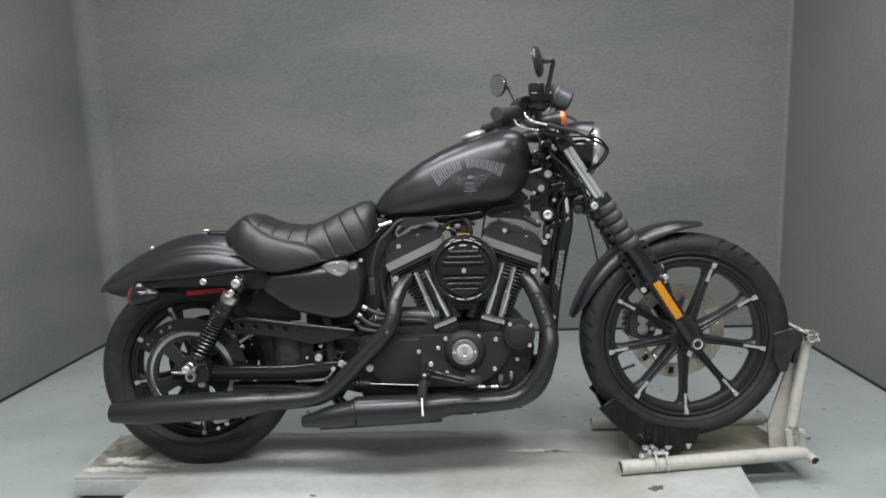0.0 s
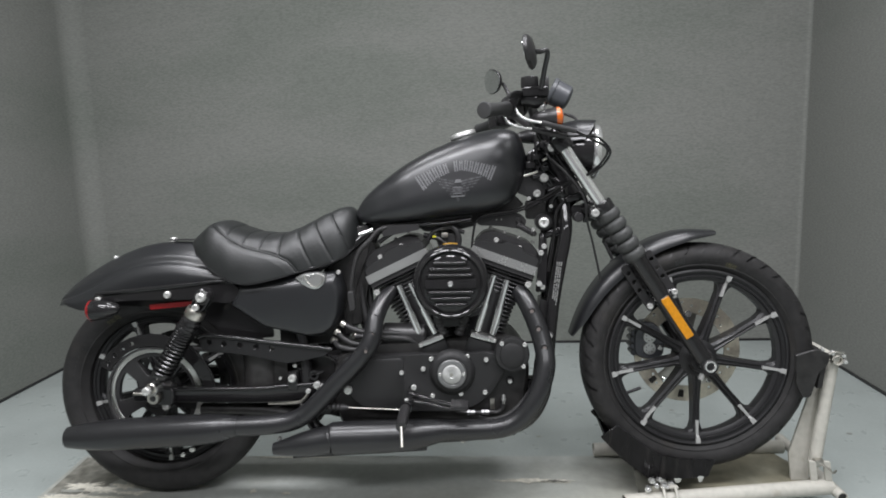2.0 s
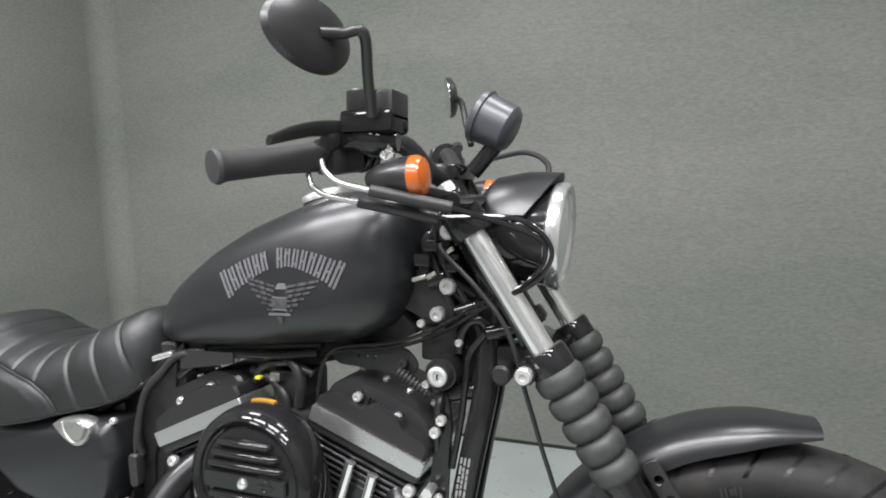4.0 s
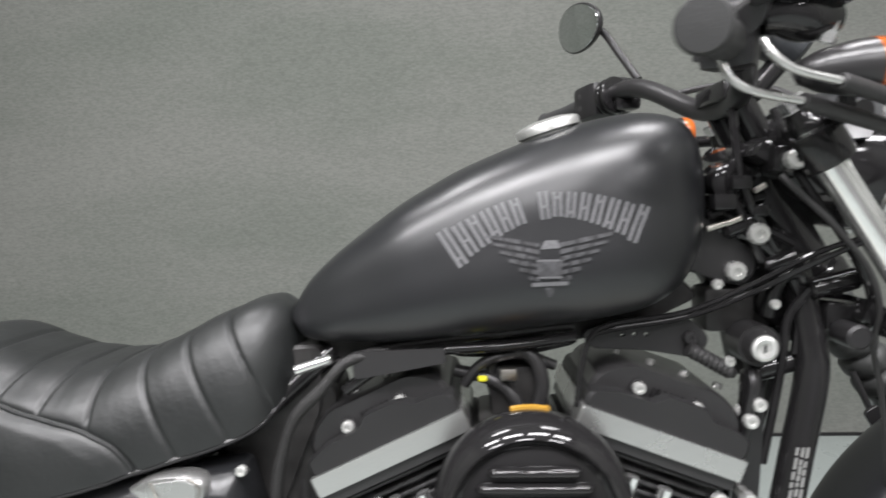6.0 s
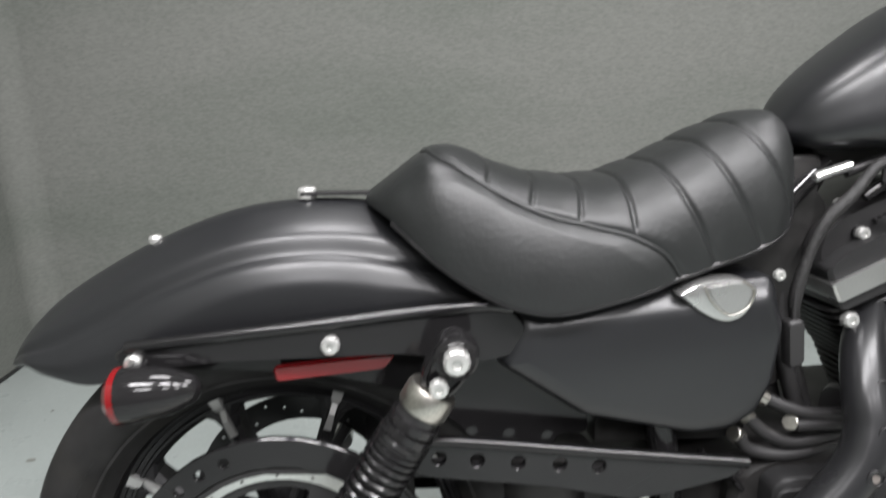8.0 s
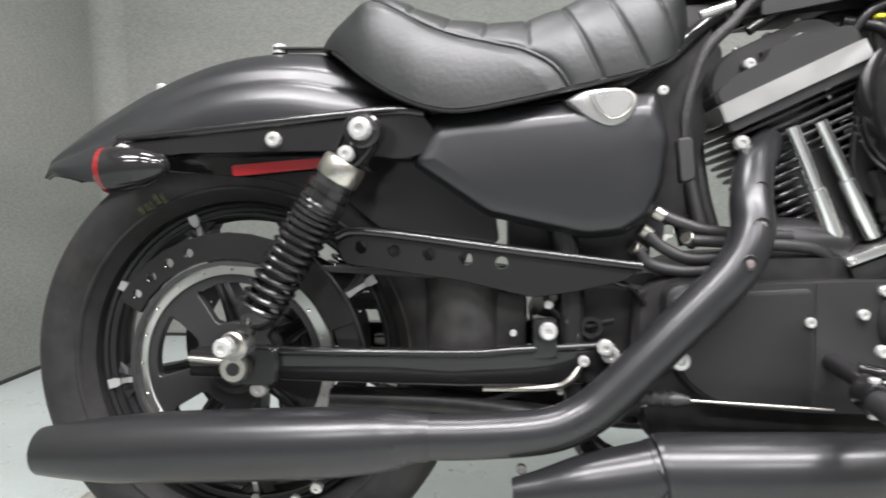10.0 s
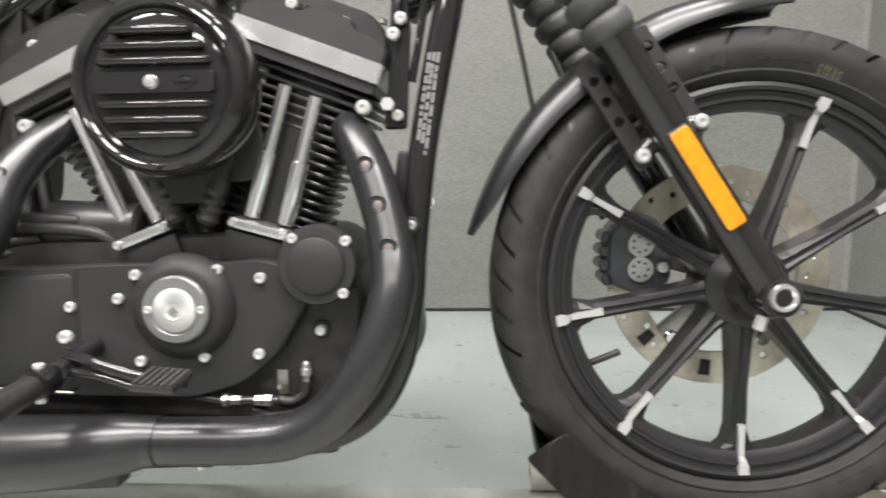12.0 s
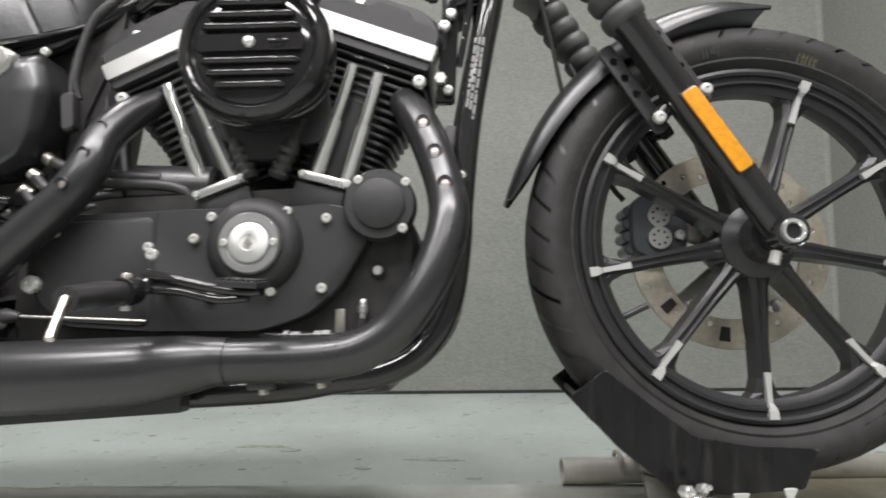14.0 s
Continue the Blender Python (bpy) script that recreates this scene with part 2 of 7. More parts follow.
def rod(a, b, r, sides=14, r2=None, bm=None, bevel=0.0):
    """A straight round bar, its ends rounded off by bevel."""
    a, b = Vector(a), Vector(b)
    r2 = r if r2 is None else r2
    d = b - a
    n = d.normalized()
    side = n.orthogonal().normalized()
    up = n.cross(side)
    rows = [(0, r), (1, r2)]
    if bevel:
        k = bevel / d.length
        rows = [(0, r - bevel), (k, r), (1 - k, r2), (1, r2 - bevel)]
    bm = bm or bmesh.new()
    rings = [[bm.verts.new(a + d * t + (side * math.cos(TAU * i / sides) + up * math.sin(TAU * i / sides)) * q) for i in range(sides)] for t, q in rows]
    ring_faces(bm, rings)
    return bm


def lathe(profile, centre, axis=(0, 1, 0), sides=48, bm=None, closed=False):
    """Turns rows (distance along the axis, radius) round an axis through centre."""
    bm = bm or bmesh.new()
    c, n = Vector(centre), Vector(axis).normalized()
    side = n.orthogonal().normalized() if abs(n.x) > 0.9 or abs(n.z) > 0.3 else Vector((1, 0, 0))
    side = (side - n * side.dot(n)).normalized()
    up = n.cross(side)
    rings = []
    for d, r in profile:
        r = max(r, 1e-4)
        rings.append([bm.verts.new(c + n * d + (side * math.cos(TAU * i / sides) + up * math.sin(TAU * i / sides)) * r) for i in range(sides)])
    if closed:
        rings.append(rings[0])
        ring_faces(bm, rings, True, (False, False))
    else:
        ring_faces(bm, rings)
    return bm


def pillow(outline, levels, centre=None, bm=None, smooth_steps=0):
    """A moulded plate: the x-z outline drawn at (y, inset scale) levels."""
    pts = [np.array(p) for p in outline]
    if smooth_steps:
        pts = spline([*pts, pts[0]], smooth_steps)[:-1]
    c = np.mean(pts, axis=0) if centre is None else np.array(centre)
    return loft([[(c[0] + (p[0] - c[0]) * s, y, c[1] + (p[1] - c[1]) * s) for p in pts] for y, s in levels], bm=bm)


def rounded(outline, r, steps=4):
    """The outline with its corners rounded."""
    out, n = [], len(outline)
    for i in range(n):
        a, b, c = (np.array(outline[(i + k) % n], float) for k in (-1, 0, 1))
        u, v = (a - b), (c - b)
        q = min(r, np.linalg.norm(u) * 0.45, np.linalg.norm(v) * 0.45)
        p0, p1 = b + u / np.linalg.norm(u) * q, b + v / np.linalg.norm(v) * q
        for k in range(steps + 1):
            t = k / steps
            out.append(tuple((1 - t) ** 2 * p0 + 2 * t * (1 - t) * b + t * t * p1))
    return out


def plate(outline, y0, y1, bevel=0.002, r=0.0, bm=None):
    """A flat plate in the x-z plane between y0 and y1 with softened edges."""
    pts = rounded(outline, r) if r else outline
    c = np.mean(np.array(pts), axis=0)
    size = np.max(np.ptp(np.array(pts), axis=0))
    s = 1 - 2 * bevel / size
    t = bevel if y1 > y0 else -bevel
    return pillow(pts, [(y0, s), (y0 + t, 1), (y1 - t, 1), (y1, s)], c, bm)


def box(cx, cy, cz, sx, sy, sz, bevel=0.003, bm=None, turn=None):
    """A box with softened edges; turn: a rotation matrix about its middle."""
    own = bmesh.new()
    bmesh.ops.create_cube(own, size=1)
    bmesh.ops.scale(own, vec=(sx, sy, sz), verts=own.verts)
    if bevel:
        bmesh.ops.bevel(own, geom=own.edges[:], offset=bevel, segments=2, affect="EDGES", profile=0.6)
    m = Matrix.Translation((cx, cy, cz)) @ (turn.to_4x4() if turn else Matrix())
    bmesh.ops.transform(own, matrix=m, verts=own.verts)
    if bm is None:
        return own
    me = bpy.data.meshes.new("joined")
    own.to_mesh(me)
    own.free()
    bm.from_mesh(me)
    bpy.data.meshes.remove(me)
    return bm


def circle(cx, cz, r, n=16, start=0.0):
    return [(cx + r * math.cos(start + TAU * i / n), cz + r * math.sin(start + TAU * i / n)) for i in range(n)]


def holed(outline, holes, y0, y1, bevel=0.0008):
    """A plate in the x-z plane with holes through it, as a bmesh."""
    cu = bpy.data.curves.new("outline", "CURVE")
    cu.dimensions, cu.fill_mode, cu.extrude, cu.bevel_depth, cu.bevel_resolution = "2D", "BOTH", abs(y1 - y0) / 2 - bevel, bevel, 0
    for loop in (outline, *holes):
        sp = cu.splines.new("POLY")
        sp.points.add(len(loop) - 1)
        for q, p in zip(sp.points, loop):
            q.co = (p[0], p[1], 0, 1)
        sp.use_cyclic_u = True
    ob = bpy.data.objects.new("outline", cu)
    me = bpy.data.meshes.new_from_object(ob)
    bm = bmesh.new()
    bm.from_mesh(me)
    bmesh.ops.transform(bm, matrix=Matrix.Translation((0, (y0 + y1) / 2, 0)) @ Matrix.Rotation(math.pi / 2, 4, "X"), verts=bm.verts)
    bmesh.ops.remove_doubles(bm, verts=bm.verts[:], dist=0.00002)
    bpy.data.objects.remove(ob)
    bpy.data.curves.remove(cu)
    bpy.data.meshes.remove(me)
    return bm


def bolt_mesh(name, mat, sides=12):
    """A cap-head bolt 1 wide and 0.6 high on the way to -y, with a hexagon socket."""
    bm = bmesh.new()
    rows = [(0, 0.5), (-0.42, 0.5), (-0.56, 0.40), (-0.58, 0.20), (-0.46, 0.17)]
    rings = [[bm.verts.new((math.cos(TAU * i / sides) * r, y, math.sin(TAU * i / sides) * r)) for i in range(sides)] for y, r in rows]
    ring_faces(bm, rings)
    bmesh.ops.recalc_face_normals(bm, faces=bm.faces[:])
    me = bpy.data.meshes.new(name)
    bm.to_mesh(me)
    bm.free()
    me.materials.append(M[mat])
    return me


BOLT = bolt_mesh("bolt", "zinc")
DARK_BOLT = bolt_mesh("dark_bolt", "satin")


def bolt(parent, x, y, z, d, rz=0.0, mesh=None, rx=0.0):
    return shared("bolt", mesh or BOLT, parent, pose(x, y, z, rx, 0, rz) @ Matrix.Scale(d, 4))


# ---- the booth ----
X0, X1, Y0, Y1, H = -1.970, 1.785, -3.4, 1.56, 2.75


def slab(name, a, b, mat, label, category, bevel=0.0):
    bm = box(*[(p + q) / 2 for p, q in zip(a, b)], *[abs(q - p) for p, q in zip(a, b)], bevel=bevel)
    return tagged(part(name, bm, mat, smooth=False), label, category, kind="structure")


slab("floor", (X0 - 0.15, Y0 - 0.15, -0.12), (X1 + 0.15, Y1 + 0.15, 0), "floor", "grey-green painted concrete floor with worn spots", "floor")
slab("wall_back", (X0, Y1, 0.0), (X1, Y1 + 0.12, H), "wall", "grey-green carpet-covered back wall", "wall")
slab("wall_left", (X0 - 0.12, Y0, 0.0), (X0, Y1 + 0.12, H), "wall", "grey-green carpet-covered side wall behind the rear wheel", "wall")
slab("wall_right", (X1, Y0, 0.0), (X1 + 0.12, Y1 + 0.12, H), "wall", "grey-green carpet-covered side wall beyond the front wheel", "wall")
# unseen front wall and ceiling, added; their tones shape the bike's reflections
slab("wall_front", (X0 - 0.12, Y0 - 0.12, 0.0), (X1 + 0.12, Y0, H), "wallend", "unseen grey wall added to close the room and dim reflections", "wall")
slab("ceiling", (X0 - 0.12, Y0 - 0.12, H), (X1 + 0.12, Y1 + 0.12, H + 0.1), "ceiling", "unseen white ceiling added to close the room", "ceiling")


def cove(name, x, s, label, R):
    """The carpet turning round an inside corner."""
    arc = [(x + s * (R - R * math.sin(k * math.pi / 16)), Y1 - (R - R * math.cos(k * math.pi / 16))) for k in range(9)]
    ring = [(x - s * 0.01, Y1 + 0.01)] + [(px, py) for px, py in arc]
    bm = loft([[(px, py, z) for px, py in ring] for z in (0.0, H)])
    tagged(part(name, bm, "wall"), label, "wall", kind="structure")


cove("wall_corner_left", X0, 1, "rounded inside corner of the grey-green carpet wall", 0.09)
cove("wall_corner_right", X1, -1, "rounded inside corner of the grey-green carpet wall", 0.018)
slab("trim_back", (X0 + 0.006, Y1 - 0.006, 0.0005), (X1 - 0.006, Y1 - 0.0005, 0.012), "plastic", "dark gap strip along the foot of the back wall", "trim")
slab("trim_left", (X0 + 0.0005, Y0 + 0.1, 0.0005), (X0 + 0.006, Y1 - 0.006, 0.012), "plastic", "dark gap strip along the foot of the side wall", "trim")
slab("trim_right", (X1 - 0.006, Y0 + 0.1, 0.0005), (X1 - 0.0005, Y1 - 0.006, 0.012), "plastic", "dark gap strip along the foot of the side wall", "trim")

# ---- display platform under the motorcycle ----
PT = 0.08
platform = thing("display_platform", "low worn grey display platform with peeling paint", "platform")
OUTLINE = [(-1.15, 0.13), (-1.125, -0.17), (-0.885, -0.172), (-0.905, -0.30), (-0.90, -0.78), (0.822, -0.78), (0.866, -0.50), (0.892, -0.20), (0.93, 0.13)]
bm = loft([[(x, y, z) for x, y in rounded(OUTLINE, 0.012)] for z in (0.016, PT - 0.010, PT - 0.006, PT - 0.004)])
part("deck", bm, "plate", platform, "worn grey-green steel deck with peeling paint")
# black recessed block that paints the dark shadow gap under the deck
part("shadow_gap", loft([[(x * 0.985, y * 0.95 - 0.004, z) for x, y in rounded(OUTLINE, 0.012)] for z in (0.0, 0.016)]), "plastic", platform, smooth=False)
part("deck_edge", box(-1.005, -0.1725, 0.0435, 0.236, 0.003, 0.049, 0.001), "edge", platform, "pale painted front edge of the deck")


def blotch(name, cx, cy, z, rx, ry, mat, seed, parent=None, n=22):
    """A thin irregular worn patch."""
    rnd = random.Random(seed)
    ph = [rnd.uniform(0, TAU) for _ in range(3)]
    pts = []
    for i in range(n):
        a = TAU * i / n
        k = 1 + 0.28 * math.sin(2 * a + ph[0]) + 0.2 * math.sin(5 * a + ph[1]) + 0.16 * math.sin(9 * a + ph[2])
        pts.append((cx + rx * k * math.cos(a), cy + ry * k * math.sin(a)))
    bm = loft([[(x, y, z + h) for x, y in pts] for h in (0, 0.0006)])
    return part(name, bm, mat, parent)


rnd = random.Random(11)
right = [(-0.985 + 0.10 * (k / 11) + rnd.uniform(-0.03, 0.03), -0.110 + 0.225 * k / 11) for k in range(12)]
part("brown_end", loft([[(x, y, z) for x, y in [(-1.118, -0.100), *right, (-1.134, 0.118)]] for z in (PT - 0.0041, PT - 0.0036)]), "grime", platform, "dark brown worn end of the deck")


def ragged(name, cx, cy, z, rx, ry, mat, seed, n=30):
    """A peeled flake with a torn outline."""
    rnd = random.Random(seed)
    pts = [(cx + rx * k * math.cos(TAU * i / n), cy + ry * k * math.sin(TAU * i / n)) for i, k in enumerate(rnd.uniform(0.35, 1.25) for _ in range(n))]
    part(name, loft([[(x, y, z + h) for x, y in pts] for h in (0, 0.0006)]), mat, platform)


for i, (x, y, rx, ry, mat) in enumerate([(-1.03, -0.060, 0.065, 0.030, "chip"), (-0.96, -0.085, 0.075, 0.022, "chip"), (-1.02, -0.120, 0.075, 0.020, "chip"), (-0.93, -0.132, 0.085, 0.016, "chip"), (-0.90, -0.060, 0.045, 0.020, "chip"),
                                         (-1.085, -0.128, 0.040, 0.020, "chip"), (-0.86, -0.100, 0.060, 0.012, "chip"), (-0.80, -0.072, 0.060, 0.008, "chip"), (-0.72, -0.060, 0.070, 0.006, "chip"), (-0.985, 0.085, 0.060, 0.020, "chip"),
                                         (-0.93, 0.055, 0.045, 0.024, "chip"), (-0.88, 0.010, 0.070, 0.030, "grime"), (-0.965, -0.108, 0.045, 0.012, "plate"), (-1.04, -0.092, 0.045, 0.012, "plate"), (-0.90, -0.112, 0.035, 0.009, "plate"),
                                         (-0.84, -0.02, 0.055, 0.020, "oil"), (0.31, -0.026, 0.110, 0.013, "chip"), (0.37, -0.028, 0.042, 0.008, "oil"), (-0.485, 0.116, 0.095, 0.006, "chip"), (-0.36, 0.116, 0.040, 0.004, "chip"),
                                         (-0.50, -0.090, 0.012, 0.012, "chip"), (-0.40, -0.100, 0.014, 0.007, "chip")]):
    ragged("peeled_paint", x, y, PT - 0.0036 + 0.00012 * i, rx, ry, mat, 200 + i)
for i, (x, y, r) in enumerate([(-0.55, -0.33, 0.018), (-0.12, -0.42, 0.012), (0.25, -0.35, 0.016), (0.62, -0.25, 0.02), (-0.35, -0.28, 0.008)]):
    blotch("stain", x, y, PT - 0.0040, r, r * 0.7, "oil", 40 + i, platform)
for i, (x, y, rx, ry) in enumerate([(-0.17, 0.72, 0.050, 0.018), (0.12, 0.51, 0.016, 0.010), (0.37, 0.43, 0.012, 0.008), (0.28, 0.58, 0.055, 0.012), (-0.09, 0.68, 0.030, 0.012)]):
    blotch("floor_smudge", x, y, 0.0004, rx, ry, "smudge", 80 + i, bpy.data.objects["floor"])
for i, (x, z, rx, rz) in enumerate([(0.180, 0.603, 0.010, 0.004), (0.221, 0.405, 0.030, 0.009), (0.249, 0.426, 0.006, 0.016), (0.215, 0.392, 0.012, 0.008)]):
    mark = random.Random(60 + i)
    rim_pts = [(rx * mark.uniform(0.45, 1.15) * math.cos(TAU * k / 14), rz * mark.uniform(0.45, 1.15) * math.sin(TAU * k / 14)) for k in range(14)]
    part("wall_scuff", loft([[(x + px, Y1 - d, z + pz) for px, pz in rim_pts] for d in (0.0006, 0.002)]), "scuff", bpy.data.objects["wall_back"])
rnd = random.Random(5)
floor_spots = bmesh.new()
for i in range(34):
    x, y, r = rnd.uniform(-1.7, 1.6), rnd.uniform(0.2, 1.45), rnd.uniform(0.002, 0.009)
    loft([[(x + r * math.cos(a) * 1.6, y + r * math.sin(a), z) for a in (0, 1, 2, 3.1, 4.2, 5.3)] for z in (0.0004, 0.001)], bm=floor_spots)
tagged(part("floor_specks", floor_spots, "speck"), "small dark chips and specks on the painted floor", "specks", kind="stuff")

# ---- the motorcycle: x ahead, -y its right side, z up, leaning a little to its left ----
bike = thing("motorcycle", "matte black cruiser motorcycle held upright in a wheel chock", "motorcycle", m=pose(0, -0.045, 0.062, -3.4))


# wheels
def tyre_profile(r, w, bead, square=0.0):
    rows = [(-w * 0.62, bead), (-w * 0.86, bead + (r - bead) * 0.22), (-w, bead + (r - bead) * 0.48), (-w * (0.93 + 0.05 * square), bead + (r - bead) * 0.70), (-w * (0.72 + 0.10 * square), r - (r - bead) * 0.13),
            (-w * (0.4 + 0.10 * square), r - (r - bead) * 0.035), (0, r)]
    rows = spline(rows, 4)
    return [tuple(p) for p in rows] + [(-p[0], p[1]) for p in reversed(rows[:-1])]


def tread_groove_mesh(r, w):
    """One slanted tread groove across the shoulder, as a thin dark sliver."""
    bm = bmesh.new()
    prof = [p for p in tyre_profile(r, w, r * 0.76) if p[1] > r * 0.905 and p[0] < -w * 0.12]
    rings = []
    for i, (d, q) in enumerate(prof):
        a = 0.020 * (i / len(prof)) * 6
        t = 0.0058 / r
        rings.append([bm.verts.new(((q + 0.0005) * math.sin(a + s * t), d - 0.0009, (q + 0.0005) * math.cos(a + s * t))) for s in (-0.5, 0.5)])
    for a, b in zip(rings, rings[1:]):
        bm.faces.new((a[0], a[1], b[1], b[0]))
    bmesh.ops.solidify(bm, geom=bm.faces[:], thickness=0.001)
    bmesh.ops.recalc_face_normals(bm, faces=bm.faces[:])
    me = bpy.data.meshes.new("tread_groove")
    bm.to_mesh(me)
    bm.free()
    me.materials.append(M["plastic"])
    return me


def wheel(name, cx, cz, r, w, rim_r, rim_in, hub_r, face, turn, phase, label, square=0.0):
    """A cast wheel with nine spokes, built round its own centre."""
    hub = lathe([(-0.052, 0.012), (-0.052, hub_r * 0.62), (-0.040, hub_r * 0.8), (-0.034, hub_r), (0.034, hub_r), (0.045, hub_r * 0.7), (0.045, 0.012)], (0, 0, 0), sides=36)
    wh = part(name, hub, "wheel", bike, label)
    wh.matrix_basis = pose(cx, 0, cz, 0, 0, turn)
    F = face
    rim = lathe([(-F, rim_r + 0.003), (-F - 0.002, rim_r - 0.002), (-F, rim_r - 0.006), (-F + 0.004, rim_r - 0.0075), (-F + 0.005, rim_r - 0.0125), (-F + 0.001, rim_r - 0.0145), (-F + 0.001, rim_r - 0.0175),
                 (-F + 0.007, rim_r - 0.0195), (-F + 0.008, rim_in + 0.007), (-F + 0.012, rim_in + 0.001), (-0.016, rim_in), (-0.003, rim_in + 0.001), (0.004, rim_in + 0.008), (F - 0.006, rim_r - 0.012),
                 (F, rim_r - 0.006), (F + 0.002, rim_r + 0.002), (F, rim_r + 0.003), (F - 0.004, rim_r), (0, rim_r - 0.010), (-F + 0.004, rim_r)], (0, 0, 0), sides=96, closed=True)
    part("rim", rim, "wheel", wh)
    tyre = part("tyre", lathe(tyre_profile(r, w, rim_r + 0.002, square), (0, 0, 0), sides=128, closed=True), "rubber", wh, "black rubber tyre with slanted tread grooves")
    # the moulded line round the sidewall
    bead_ring = lathe([(-w * 0.83 - 0.001, rim_r + (r - rim_r) * 0.17), (-w * 0.86 - 0.0015, rim_r + (r - rim_r) * 0.2), (-w * 0.88, rim_r + (r - rim_r) * 0.24), (-w * 0.8, rim_r + (r - rim_r) * 0.2)], (0, 0, 0), sides=96, closed=True)
    part("bead_line", bead_ring, "rubber", wh)
    groove = tread_groove_mesh(r, w)
    n = 44
    for i in range(n):
        shared("tread_groove", groove, wh, Matrix.Rotation(TAU * i / n, 4, "Y"))
        if i % 2 == 0:
            shared("tread_groove", groove, wh, Matrix.Rotation(TAU * (i + 0.5) / n, 4, "Y") @ Matrix.Rotation(math.pi, 4, "Z"))
    # one spoke upwards, then copies
    sections = []
    for q, half, y0, y1 in [(hub_r * 0.7, 0.018, -0.034, 0.014), (hub_r * 1.25, 0.0118, -0.033, 0.010), (rim_in * 0.62, 0.0092, -0.030, 0.006), (rim_in * 0.88, 0.0100, -0.028, 0.004),
                            (rim_in * 0.97, 0.016, -0.028, 0.002), (rim_in + 0.006, 0.030, -0.028, 0.002)]:
        b = half * 0.45
        sections.append([(-half, y0 + 0.006, q), (-b, y0, q), (-b * 0.4, y0 + 0.003, q), (b * 0.4, y0 + 0.003, q), (b, y0, q), (half, y0 + 0.006, q), (half, y1, q), (-half, y1, q)])
    bm = loft(sections)
    bmesh.ops.recalc_face_normals(bm, faces=bm.faces[:])
    spoke = bpy.data.meshes.new("spoke")
    bm.to_mesh(spoke)
    bm.free()
    spoke.materials.append(M["wheel"])
    tip_rows = [(rim_in * 0.84, 0.0046, -0.0325), (rim_in * 0.95, 0.0034, -0.0330), (rim_in + 0.006, 0.0034, -F + 0.005), (rim_r - 0.020, 0.0038, -F - 0.001), (rim_r - 0.015, 0.0060, -F - 0.0025), (rim_r - 0.004, 0.0064, -F - 0.004)]
    bm = loft([[(-h, y, q), (h, y, q), (h, y + 0.014, q), (-h, y + 0.014, q)] for q, h, y in tip_rows])
    bmesh.ops.recalc_face_normals(bm, faces=bm.faces[:])
    tip = bpy.data.meshes.new("spoke_tip")
    bm.to_mesh(tip)
    bm.free()
    tip.materials.append(M["tip"])
    for i in range(9):
        m = Matrix.Rotation(phase + TAU * i / 9, 4, "Y")
        shared("spoke", spoke, wh, m)
        shared("machined_tip", tip, wh, m)
    # plain bars where the sidewall carries moulded writing
    for a0, count, step in ((-1.35, 8, 0.055), (1.55, 7, 0.055), (0.0, 5, 0.05), (2.55, 4, 0.05)):
        for k in range(count):
            a = a0 + k * step
            q = rim_r + (r - rim_r) * 0.52
            h = 0.011
            bm = bmesh.new()
            rows = []
            for dq in (-h, h):
                frac = (q + dq - rim_r) / (r - rim_r)
                y = -interp(frac, [0, 0.22, 0.48, 0.7, 0.87], [w * 0.62, w * 0.86, w, w * 0.93, w * 0.72]) - 0.0010
                rows.append([bm.verts.new(((q + dq) * math.sin(a + s), y, (q + dq) * math.cos(a + s))) for s in (-0.014, 0.014)])
            bm.faces.new((rows[0][0], rows[0][1], rows[1][1], rows[1][0]))
            bmesh.ops.solidify(bm, geom=bm.faces[:], thickness=0.0006)
            part("sidewall_mark", bm, "tyremark", wh)
    return wh


def chalk_mark(wh, a0, a1, q0, q1, r, rim_r, w, mat, seed):
    """Faded strokes on a sidewall."""
    rnd = random.Random(seed)
    for k in range(5):
        a, b = a0 + (a1 - a0) * k / 5, a0 + (a1 - a0) * (k + rnd.uniform(0.45, 0.95)) / 5
        rows = []
        for q in (q0 + rnd.uniform(0, 0.006), (q0 + q1) / 2, q1 - rnd.uniform(0, 0.006)):
            y = -interp((q - rim_r) / (r - rim_r), [0, 0.22, 0.48, 0.7, 0.87], [w * 0.62, w * 0.86, w, w * 0.95, w * 0.74]) - 0.0012
            rows.append([(q * math.sin(v), y + d, q * math.cos(v)) for v, d in ((a, 0), (b, 0), (b, 0.003), (a, 0.003))])
        part("chalk_mark", loft(rows), mat, wh)


FW, RW = (0.755, 0.391), (-0.75, 0.3146)
front_wheel = wheel("front_wheel", *FW, 0.314, 0.052, 0.241, 0.211, 0.051, 0.039, 2.2, math.pi, "black nine-spoke cast front wheel with machined tips")
rear_wheel = wheel("rear_wheel", *RW, 0.302, 0.073, 0.216, 0.191, 0.055, 0.031, 0, radians(18.5), "black nine-spoke cast rear wheel with machined tips", 1.0)
chalk_mark(front_wheel, 0.255, 0.365, 0.252, 0.272, 0.314, 0.241, 0.052, "chalk", 3)
chalk_mark(front_wheel, -0.25, -0.15, 0.262, 0.280, 0.314, 0.241, 0.052, "tyremark", 4)
chalk_mark(rear_wheel, -0.58, -0.40, 0.233, 0.253, 0.300, 0.216, 0.073, "chalk", 5)


